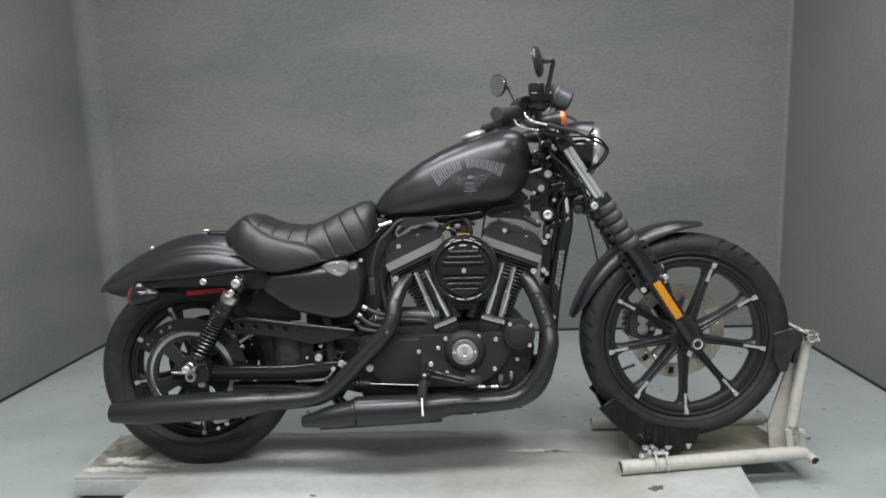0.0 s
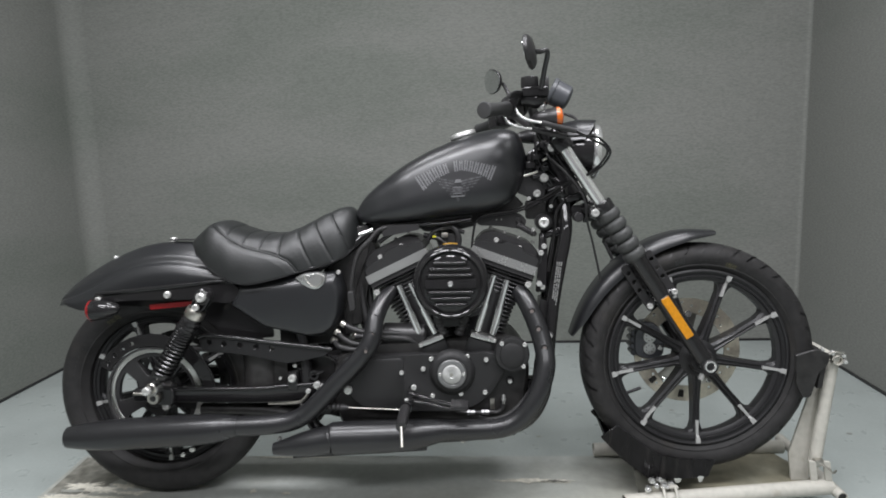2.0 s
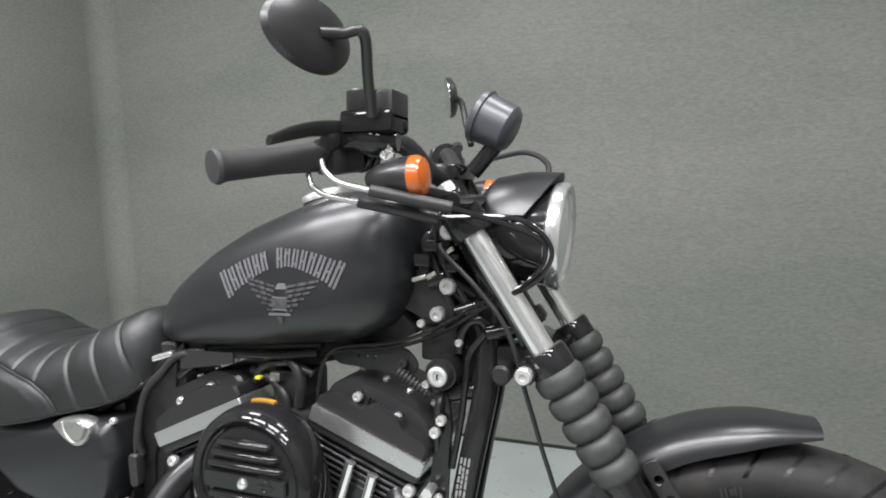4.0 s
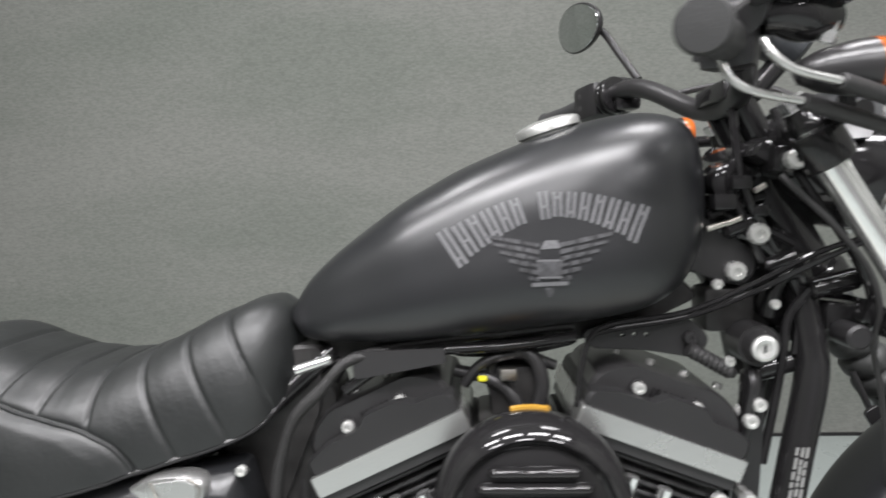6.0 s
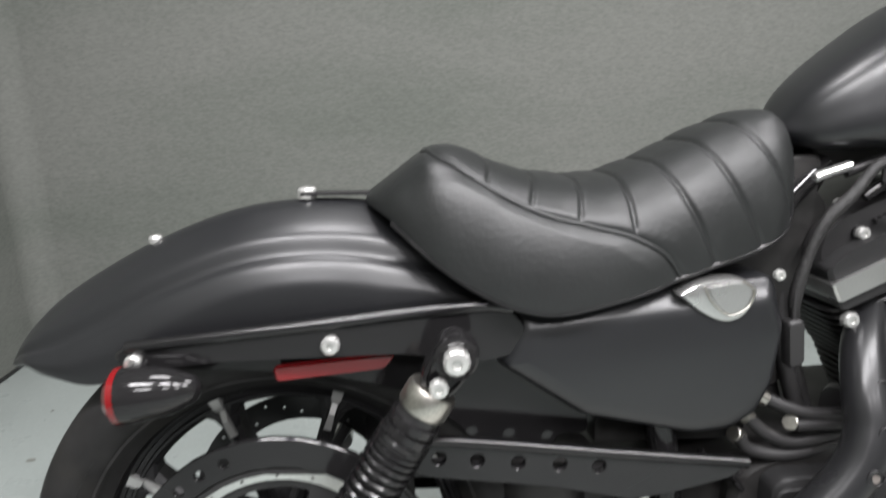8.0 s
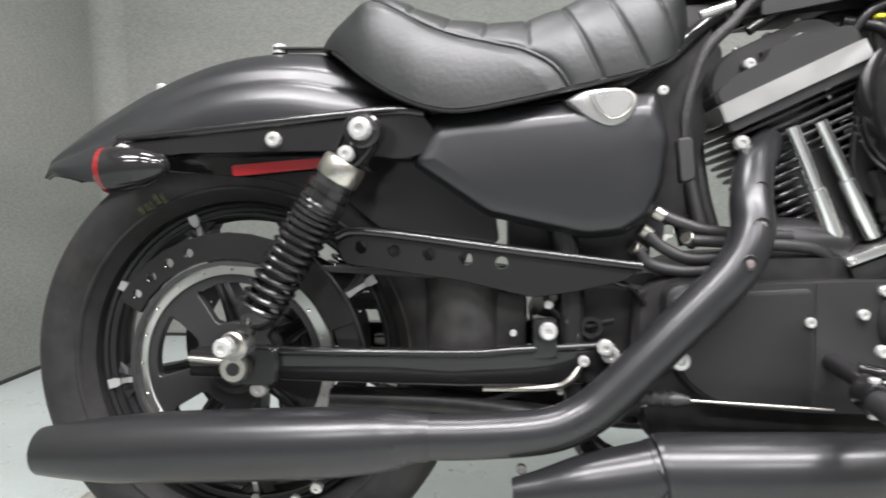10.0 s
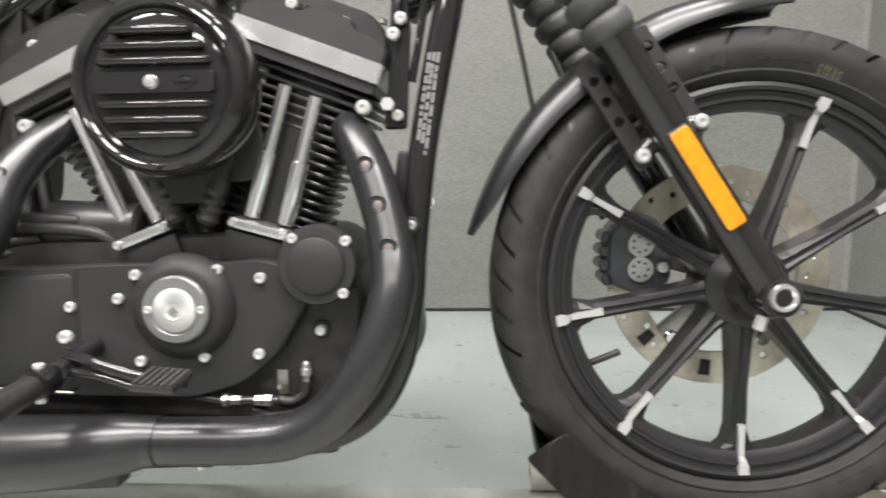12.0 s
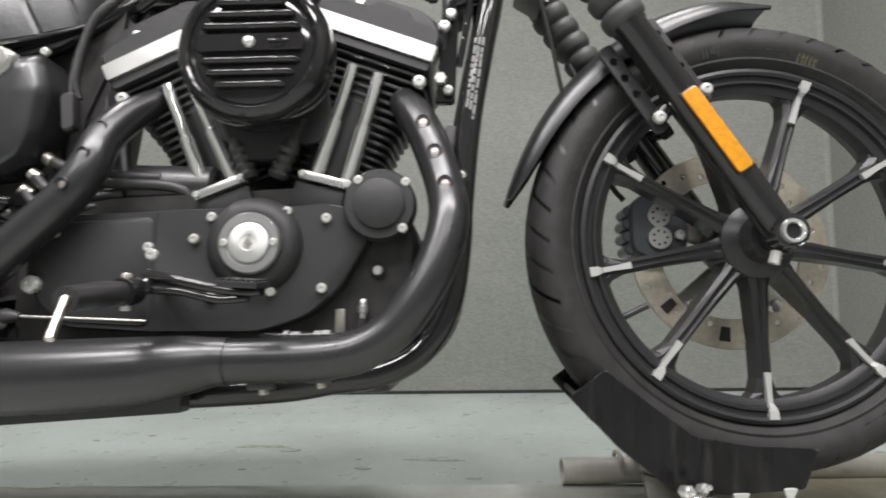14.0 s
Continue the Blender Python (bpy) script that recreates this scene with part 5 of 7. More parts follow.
# intake between the cylinders
part("intake_manifold", rod((0.088, -0.10, 0.60), (0.088, 0.04, 0.60), 0.035, 24), "black", bike)
part("throttle_body", box(0.088, -0.02, 0.665, 0.09, 0.10, 0.06, 0.012), "black", bike)
part("valley_cover", plate([(0.055, 0.50), (0.125, 0.50), (0.150, 0.56), (0.03, 0.56)], -0.10, -0.05, 0.004, 0.01), "wrinkle", bike)
for s in (-1, 1):
    part("rubber_boot", lathe([(-0.03, 0.010), (-0.024, 0.0145), (-0.018, 0.0115), (-0.012, 0.0145), (-0.006, 0.0115), (0.0, 0.0145), (0.006, 0.0115), (0.012, 0.0145), (0.03, 0.010)], (0.09 + s * 0.028, -0.09, 0.505), (s * 0.35, 0, 0.93), 18), "softrubber", bike)

part("plug_boot", lathe([(0.0, 0.006)] + [(0.006 * k + d, r) for k in range(9) for d, r in ((0.001, 0.0085), (0.004, 0.0085), (0.005, 0.0068))] + [(0.058, 0.005)], (0.272, -0.060, 0.768), (0.86, 0, -0.5), 16), "softrubber", bike, "ribbed black rubber boot")
for cx, cz, tilt in ((0.246, 0.7175, -20.5), (-0.067, 0.7065, 24.5)):
    for k in range(6):
        d = (k - 2.5) * 0.0062
        part("cover_rib", box(cx + d * math.cos(radians(tilt)), -0.0715, cz + d * math.sin(radians(tilt)), 0.0026, 0.006, 0.012, 0.0006, turn=Euler((0, radians(-tilt), 0)).to_matrix()), "gloss", bike)

# air cleaner
AC = (0.0955, -0.014, 0.6275)
air = part("air_cleaner", lathe([(-0.092, 0.070), (-0.094, 0.088), (-0.104, 0.096), (-0.118, 0.099), (-0.132, 0.0985), (-0.146, 0.096), (-0.156, 0.090), (-0.159, 0.084), (-0.156, 0.079), (-0.151, 0.0765), (-0.150, 0.074), (-0.1535, 0.066), (-0.1560, 0.050), (-0.1565, 0.004)], AC, sides=72), "gloss", bike, "round gloss black air cleaner with louvres")
for k, dz in enumerate((0.053, 0.0375, 0.022, -0.022, -0.0375, -0.053)):
    half = math.sqrt(0.072 ** 2 - dz ** 2) * 0.90
    pts = [(AC[0] - half, 0), (AC[0] - half * 0.93, 0.8), (AC[0] - half * 0.86, 1), (AC[0] + half * 0.86, 1), (AC[0] + half * 0.93, 0.8), (AC[0] + half, 0)]
    secs = []
    for x, k2 in pts:
        h = 0.0050 * (0.4 + 0.6 * k2)
        d = 0.0085 * k2
        secs.append([(x, -0.1710 - d * math.sin(math.pi * q / 10) ** 0.8, AC[2] + dz - h * math.cos(math.pi * q / 10)) for q in range(11)])
    part("louvre", loft(secs), "gloss", air)
part("centre_bar", plate([(AC[0] - 0.066, AC[2] - 0.011), (AC[0] + 0.066, AC[2] - 0.011), (AC[0] + 0.066, AC[2] + 0.011), (AC[0] - 0.066, AC[2] + 0.011)], -0.1680, -0.1770, 0.002, 0.004), "gloss", air)
part("centre_bolt", lathe([(-0.158, 0.0100), (-0.1600, 0.0100), (-0.1605, 0.0080), (-0.1645, 0.0078), (-0.1672, 0.0058), (-0.1682, 0.001)], AC, sides=20), "chrome", air, "domed chrome centre bolt")
part("round_mark", holed(circle(AC[0] + 0.036, AC[2] + 0.001, 0.0085, 20), [circle(AC[0] + 0.036, AC[2] + 0.001, 0.0062, 20)], -0.1782, -0.1765, 0.0002), "gloss", air)
part("mark_bar", box(AC[0] + 0.036, -0.1775, AC[2] + 0.001, 0.024, 0.0018, 0.004, 0.0005), "gloss", air)
arc_o = [(AC[0] + 0.101 * math.sin(radians(a)), AC[2] + 0.101 * math.cos(radians(a))) for a in range(-11, 12, 2)]
bm = loft([[(x, -0.130, z), (x, -0.122, z), (x, -0.122, z - 0.003), (x, -0.130, z - 0.003)] for x, z in arc_o])
part("gold_label", bm, "gold", air, "small gold label strip on the rim")
part("backing_plate", plate([(0.015, 0.56), (0.035, 0.525), (0.165, 0.525), (0.18, 0.56), (0.17, 0.63), (0.02, 0.63)], -0.088, -0.078, 0.002, 0.02), "wrinkle", air)

# exhaust
front_pipe = part("front_exhaust_pipe", sweep([(0.272, -0.056, 0.592), (0.285, -0.070, 0.574), (0.303, -0.088, 0.540), (0.3190, -0.104, 0.498), (0.332, -0.122, 0.452), (0.336, -0.144, 0.408), (0.323, -0.158, 0.358), (0.299, -0.166, 0.312), (0.269, -0.168, 0.275), (0.231, -0.168, 0.2525), (0.185, -0.167, 0.2445), (0.12, -0.167, 0.2425), (0.072, -0.168, 0.2420)],
                                             [0.021, 0.0240, 0.0250, 0.025, 0.025, 0.025, 0.025, 0.025, 0.025, 0.0255, 0.026, 0.026, 0.026], 8, 28), "pipe", bike, "black front exhaust header with a heat shield")


def shield_holes(pipe, places):
    """Round cooling holes in a heat shield, each a dark disc painting the hole's shade round bare tinted pipe."""
    for x, y, z, d in places:
        rim = part("hole_shade", lathe([(0.004, d), (-0.0008, d), (-0.0012, d * 0.93), (0.0002, d * 0.86), (0.0006, 0.001)], (x, y, z), (0.12, 1, -0.05), 20), "plastic", pipe)
        part("bare_pipe", lathe([(0.0008, d * 0.74), (-0.0002, d * 0.68), (-0.0006, d * 0.4), (-0.0007, 0.001)], (x + 0.0008, y + 0.0006, z - d * 0.20), (0.12, 1, -0.05), 16), "brass", pipe)


shield_holes(front_pipe, [(0.3035, -0.1155, 0.543, 0.0095), (0.3190, -0.1320, 0.499, 0.0098), (0.3322, -0.1500, 0.4535, 0.0098)])
part("muffler", sweep([(0.080, -0.168, 0.2420), (0.062, -0.168, 0.2418), (0.030, -0.170, 0.2385), (-0.03, -0.173, 0.2315), (-0.12, -0.175, 0.2270), (-0.205, -0.175, 0.2245), (-0.222, -0.175, 0.2235), (-0.229, -0.175, 0.2215), (-0.30, -0.175, 0.2090), (-0.350, -0.174, 0.1995), (-0.384, -0.174, 0.1945)], [0.0275, 0.0285, 0.034, 0.0400, 0.0425, 0.0425, 0.0420, 0.0375, 0.0320, 0.023, 0.0165], 8, 32), "pipe", bike, "black tapered front muffler")
# black disc on the capped end paints the dark inside of the mouth
part("mouth_shade", lathe([(0.0, 0.016), (0.02, 0.0155), (0.021, 0.002)], (-0.385, -0.174, 0.1945), (1, 0, 0.1), 20), "plastic", bike)
rear_pipe = part("rear_exhaust_pipe", sweep([(-0.070, -0.060, 0.600), (-0.096, -0.092, 0.566), (-0.111, -0.122, 0.525), (-0.116, -0.140, 0.487), (-0.140, -0.150, 0.442), (-0.206, -0.156, 0.374), (-0.272, -0.160, 0.307), (-0.308, -0.163, 0.2790), (-0.350, -0.166, 0.2640), (-0.42, -0.169, 0.2575), (-0.485, -0.170, 0.2550)],
                                           [0.019, 0.0225, 0.0235, 0.024, 0.0245, 0.0245, 0.025, 0.025, 0.0255, 0.026, 0.026], 8, 28), "pipe", bike, "black rear exhaust header with a heat shield")
shield_holes(rear_pipe, [(-0.106, -0.1385, 0.538, 0.008), (-0.1135, -0.1612, 0.497, 0.0085), (-0.130, -0.1732, 0.456, 0.0085)])
part("muffler", sweep([(-0.480, -0.170, 0.2552), (-0.498, -0.170, 0.2548), (-0.535, -0.171, 0.2515), (-0.60, -0.172, 0.2465), (-0.70, -0.173, 0.2415), (-0.80, -0.174, 0.2365), (-0.86, -0.175, 0.2325), (-0.917, -0.175, 0.2297), (-0.950, -0.175, 0.2280)], [0.0275, 0.029, 0.0365, 0.0405, 0.0415, 0.0410, 0.0385, 0.033, 0.0285], 8, 32), "pipe", bike, "black tapered rear muffler")
# the same painted dark inside for the rear muffler's end
part("mouth_shade", lathe([(0.0, 0.022), (0.02, 0.0215), (0.021, 0.002)], (-0.951, -0.175, 0.2280), (1, 0, 0.0), 20), "plastic", bike)
for x, z, d in ((-0.618, 0.186, 0.015), (-0.645, 0.170, 0.012), (-0.445, 0.268, 0.018), (-0.375, 0.215, 0.012)):
    bolt(bike, x, -0.152, z, d)
part("muffler_rail", loft([[(x, y, z + dz) for y, dz in ((-0.158, -0.010), (-0.158, 0.010), (-0.132, 0.010), (-0.132, -0.010))] for x, z in ((0.020, 0.193), (0.005, 0.192), (-0.180, 0.181), (-0.340, 0.172))]), "satin", bike, smooth=False)
for x, z in ((0.1144, 0.200), (-0.0454, 0.186), (0.1827, 0.207)):
    part("clamp_bolt", rod((x, -0.150, z + 0.014), (x + 0.002, -0.150, z + 0.002), 0.0055, 6, bevel=0.001), "steel", bike)
    part("clamp_ear", box(x, -0.150, z + 0.014, 0.034, 0.020, 0.012, 0.003), "satin", bike)

# side cover and its badge
outer = rounded([(-0.484, 0.634), (-0.330, 0.646), (-0.212, 0.655), (-0.197, 0.60), (-0.206, 0.540), (-0.222, 0.503), (-0.252, 0.484), (-0.295, 0.4805), (-0.415, 0.508), (-0.508, 0.572)], 0.010)
face = rounded([(-0.473, 0.613), (-0.330, 0.626), (-0.222, 0.636), (-0.208, 0.598), (-0.215, 0.541), (-0.230, 0.509), (-0.256, 0.492), (-0.296, 0.4885), (-0.412, 0.515), (-0.499, 0.574)], 0.008)
side_cover = part("side_cover", loft([[(x + (fx - x) * k, y, z + (fz - z) * k) for (x, z), (fx, fz) in zip(outer, face)] for y, k in ((-0.055, 0), (-0.100, 0), (-0.107, 0.20), (-0.114, 0.62), (-0.1185, 0.90), (-0.1210, 1.12), (-0.1225, 1.6), (-0.1250, 3.2))]), "denim", bike, "matte charcoal side cover")
badge = [(-0.322, 0.6430), (-0.299, 0.6540), (-0.262, 0.6570), (-0.241, 0.6490), (-0.240, 0.6340), (-0.252, 0.6170), (-0.272, 0.6115), (-0.298, 0.6230)]
part("badge", pillow(badge, [(-0.100, 1.0), (-0.1215, 1.0), (-0.1250, 0.92), (-0.1262, 0.7)], smooth_steps=4), "alu", side_cover, "pale silver badge")
part("badge_shield", pillow([(-0.294, 0.651), (-0.259, 0.6545), (-0.246, 0.645), (-0.252, 0.629), (-0.269, 0.621), (-0.285, 0.634)], [(-0.124, 1.0), (-0.1280, 0.92)], smooth_steps=4), "alu", side_cover)
part("badge_line", sweep([(-0.296, -0.1262, 0.651), (-0.287, -0.1285, 0.6335), (-0.269, -0.1290, 0.620), (-0.250, -0.1285, 0.6285), (-0.244, -0.1265, 0.645), (-0.256, -0.1260, 0.6555)], 0.0010, 4, 6), "steel", side_cover)
bolt(side_cover, -0.207, -0.104, 0.655, 0.012)
bolt(side_cover, -0.40, -0.06, 0.645, 0.02)
part("oil_tank", pillow(rounded([(-0.48, 0.60), (-0.21, 0.62), (-0.21, 0.50), (-0.42, 0.51)], 0.02), [(-0.055, 1), (0.10, 1)]), "black", bike)
part("battery_tray", box(-0.30, 0, 0.53, 0.18, 0.14, 0.16, 0.01), "black", bike)
part("gearbox", pillow(rounded([(-0.22, 0.24), (-0.34, 0.27), (-0.36, 0.38), (-0.30, 0.42), (-0.20, 0.44)], 0.02), [(-0.07, 1), (0.1, 1)]), "black", bike)

# oil hoses behind the engine
for k, (a, b, c, d) in enumerate([((-0.205, 0.510), (-0.175, 0.497), (-0.14, 0.488), (-0.05, 0.482)), ((-0.222, 0.488), (-0.20, 0.468), (-0.165, 0.455), (-0.10, 0.462)), ((-0.232, 0.466), (-0.215, 0.448), (-0.17, 0.44), (-0.11, 0.447)), ((-0.17, 0.478), (-0.10, 0.474), (-0.03, 0.468), (0.0, 0.45))]):
    part("oil_hose", sweep([(a[0], -0.085 - 0.004 * k, a[1]), (b[0], -0.092, b[1]), (c[0], -0.092, c[1]), (d[0], -0.085, d[1])], 0.0075, 6, 10), "softrubber", bike, "black rubber oil hose")
    part("hose_end", rod((a[0] - 0.006, -0.085 - 0.004 * k, a[1] + 0.004), (a[0] + 0.006, -0.087, a[1] - 0.004), 0.0088, 12, bevel=0.001), "steel", bike)
for x, y, r in ((-0.158, -0.030, 0.010), (-0.140, -0.015, 0.009), (-0.172, 0.000, 0.012)):
    part("vent_hose", sweep([(x + 0.03, y, 0.76), (x + 0.004, y, 0.70), (x - 0.002, y, 0.62), (x + 0.004, y - 0.01, 0.54), (x + 0.02, y - 0.02, 0.47)], r, 6, 12), "softrubber", bike)
loom = spline([(-0.050, -0.070, 0.772), (-0.094, -0.084, 0.765), (-0.124, -0.090, 0.735), (-0.152, -0.091, 0.706), (-0.168, -0.090, 0.665), (-0.176, -0.088, 0.623), (-0.172, -0.084, 0.596)], 12)
part("wiring_loom", sweep([tuple(p) for p in loom], [0.0064 + 0.0006 * math.sin(0.23 * k + 1.0) for k in range(len(loom))], 3, 14), "braid", bike, "braided black wiring loom")
part("loom_connector", plate([(-0.188, 0.600), (-0.170, 0.602), (-0.166, 0.550), (-0.183, 0.545)], -0.100, -0.082, 0.003, 0.006), "softrubber", bike)
part("loom_wire", sweep([(-0.172, -0.09, 0.66), (-0.178, -0.092, 0.63), (-0.178, -0.092, 0.60)], 0.003, 4, 8), "softrubber", bike)
part("wiring_channel", sweep([(-0.100, -0.074, 0.730), (-0.066, -0.075, 0.753), (-0.036, -0.075, 0.766), (0.006, -0.075, 0.774), (0.080, -0.073, 0.777), (0.150, -0.070, 0.785)], 0.0062, 6, 10), "gloss", bike)
part("heat_shield_plate", plate([(-0.09, 0.775), (0.01, 0.778), (0.012, 0.762), (-0.045, 0.752), (-0.088, 0.745)], -0.085, -0.080, 0.001, 0.004), "satin", bike)
part("chrome_stay", rod((-0.155, -0.07, 0.752), (-0.115, -0.07, 0.764), 0.006, 10, bevel=0.001), "chrome", bike)
part("yellow_plug", box(0.050, -0.075, 0.742, 0.010, 0.010, 0.005, 0.002), "yellow", bike, "small yellow connector plug")
part("grey_plug", box(0.078, -0.07, 0.745, 0.018, 0.012, 0.014, 0.003), "steel", bike)

# bolts on the front engine mount
for x, z, d in ((0.3417, 0.7094, 0.015), (0.3328, 0.6919, 0.016), (0.3362, 0.5996, 0.014)):
    bolt(bike, x, -0.072, z, d)
part("mount_nut", lathe([(-0.004, 0.004), (-0.004, 0.0080), (0.008, 0.0080), (0.010, 0.0065), (0.030, 0.0065)], (0.3264, -0.088, 0.6115), (0, 1, 0), 6), "zinc", bike)
part("mount_arm", plate(rounded([(0.318, 0.585), (0.345, 0.585), (0.352, 0.70), (0.348, 0.745), (0.330, 0.745), (0.326, 0.66)], 0.006), -0.066, -0.054, 0.002), "gloss", bike)

# rear brake pedal and folding peg
part("peg_mount", rod((-0.020, -0.10, 0.340), (-0.014, -0.20, 0.328), 0.011, 14, bevel=0.002), "gloss", bike)
peg = part("foot_peg", sweep([(-0.023, -0.200, 0.322), (-0.024, -0.255, 0.316), (-0.023, -0.318, 0.308)], [0.0115, 0.0140, 0.0125], 5, 16), "satin", bike, "rubber foot peg with a steel feeler below its tip")
part("peg_cap", lathe([(0.0, 0.013), (0.010, 0.0145), (0.014, 0.010)], (-0.023, -0.205, 0.322), (0.0, -0.99, -0.1), 16), "satin", peg)
part("peg_clamp", lathe([(-0.016, 0.0125), (-0.016, 0.0160), (-0.010, 0.0168), (0.004, 0.0168), (0.010, 0.0155), (0.010, 0.012)], (-0.0225, -0.212, 0.3215), (0.0, -0.99, -0.1), 18), "lip", peg)
part("peg_pin", rod((-0.022, -0.212, 0.300), (-0.022, -0.212, 0.342), 0.0055, 12, bevel=0.001), "zinc", peg)
part("peg_feeler", rod((-0.022, -0.318, 0.310), (-0.018, -0.345, 0.270), 0.0042, 12, bevel=0.001), "steel", peg)
bolt(bike, -0.004, -0.19, 0.365, 0.014)
pedal = part("brake_pedal", sweep([(-0.018, -0.175, 0.343), (0.02, -0.188, 0.336), (0.065, -0.196, 0.326), (0.105, -0.200, 0.320), (0.128, -0.206, 0.320)], [0.0075, 0.0066, 0.006, 0.006, 0.005], 6, 12), "gloss", bike, "gloss black brake pedal with a ribbed rubber pad")
part("pedal_arm", sweep([(-0.012, -0.185, 0.326), (0.03, -0.192, 0.322), (0.075, -0.198, 0.312), (0.112, -0.202, 0.313)], [0.0055, 0.005, 0.005, 0.0045], 6, 10), "gloss", pedal)
pad = part("pedal_pad", box(0.113, -0.222, 0.3275, 0.044, 0.046, 0.007, 0.002, turn=Euler((radians(6), radians(4), 0)).to_matrix()), "plastic", pedal)
for k in range(6):
    part("pad_rib", box(0.095 + k * 0.0072, -0.223, 0.3325 - k * 0.0005, 0.0035, 0.042, 0.004, 0.0, turn=Euler((radians(6), radians(4), 0)).to_matrix()), "softrubber", pad, smooth=False)
part("brake_rod", rod((-0.23, -0.15, 0.300), (-0.03, -0.15, 0.290), 0.0019, 10), "steel", bike)
part("rod_boot", lathe([(-0.03, 0.006), (-0.024, 0.010), (-0.018, 0.0075), (-0.012, 0.010), (-0.006, 0.0075), (0, 0.010), (0.006, 0.0075), (0.012, 0.010), (0.03, 0.005)], (-0.215, -0.15, 0.299), (1, 0, -0.05), 14), "softrubber", bike)
part("master_cylinder", box(-0.265, -0.115, 0.289, 0.06, 0.04, 0.035, 0.006), "satin", bike)
for x, z, d in ((-0.232, 0.291, 0.018), (-0.342, 0.371, 0.022), (-0.275, 0.352, 0.020), (-0.19, 0.338, 0.024), (-0.30, 0.335, 0.014)):
    bolt(bike, x, -0.120, z, d)
part("lower_mount", box(-0.345, -0.10, 0.36, 0.03, 0.04, 0.05, 0.006), "gloss", bike)
part("banjo_line", sweep([(-0.30, -0.11, 0.33), (-0.315, -0.115, 0.31), (-0.34, -0.11, 0.30), (-0.42, -0.10, 0.295)], 0.005, 5, 8), "steel", bike)

# hoses and leads between the cylinders, under the tank
for k, pts in enumerate([[(0.03, -0.055, 0.73), (0.05, -0.062, 0.755), (0.09, -0.06, 0.765), (0.13, -0.055, 0.75)], [(0.02, -0.05, 0.745), (0.06, -0.055, 0.735), (0.085, -0.06, 0.715), (0.09, -0.06, 0.69)],
                         [(0.11, -0.06, 0.70), (0.115, -0.062, 0.735), (0.10, -0.06, 0.765), (0.05, -0.05, 0.775)], [(-0.11, -0.055, 0.755), (-0.05, -0.06, 0.775), (0.06, -0.06, 0.787), (0.15, -0.058, 0.795)],
                         [(0.07, -0.045, 0.70), (0.06, -0.05, 0.74), (0.07, -0.05, 0.77), (0.12, -0.045, 0.78)]]):
    part("hose", sweep(pts, 0.006 + 0.0012 * (k % 3), 6, 10), "satin", bike, "black rubber hose")
part("fuel_rail", box(0.088, -0.02, 0.72, 0.06, 0.07, 0.06, 0.01), "black", bike)
part("top_engine_bracket", plate([(-0.01, 0.775), (0.17, 0.79), (0.16, 0.765), (0.09, 0.75), (0.02, 0.752)], -0.02, 0.02, 0.003, 0.008), "satin", bike)

part("rear_engine_mount", plate([(-0.25, 0.77), (-0.13, 0.775), (-0.135, 0.70), (-0.165, 0.63), (-0.185, 0.58), (-0.19, 0.47), (-0.25, 0.46)], -0.045, 0.045, 0.004, 0.01), "black", bike)
part("swingarm_bridge", box(-0.395, 0.0, 0.365, 0.06, 0.17, 0.10, 0.012), "black", bike)
part("starter_motor", rod((-0.10, -0.06, 0.475), (0.02, -0.06, 0.470), 0.032, 24, bevel=0.005), "satin", bike)

part("backbone_plate", plate([(-0.145, 0.795), (0.17, 0.815), (0.265, 0.850), (0.295, 0.820), (0.21, 0.778), (0.05, 0.765), (-0.12, 0.755)], -0.034, 0.034, 0.004, 0.01), "black", bike)
part("rear_wiring_cover", plate([(-0.215, 0.755), (-0.155, 0.765), (-0.116, 0.720), (-0.122, 0.655), (-0.142, 0.600), (-0.156, 0.500), (-0.225, 0.490)], -0.040, 0.040, 0.004, 0.012), "black", bike)

# fork
FA, FB = Vector((0.365, 0, 1.010)), Vector((0.757, 0, 0.391))
FD = (FB - FA).normalized()


def on_fork(z, y, off=0.0):
    k = (FA.z - z) / (FA.z - FB.z)
    p = FA + (FB - FA) * k
    return Vector((p.x + off * -FD.z, y, p.z + off * FD.x))


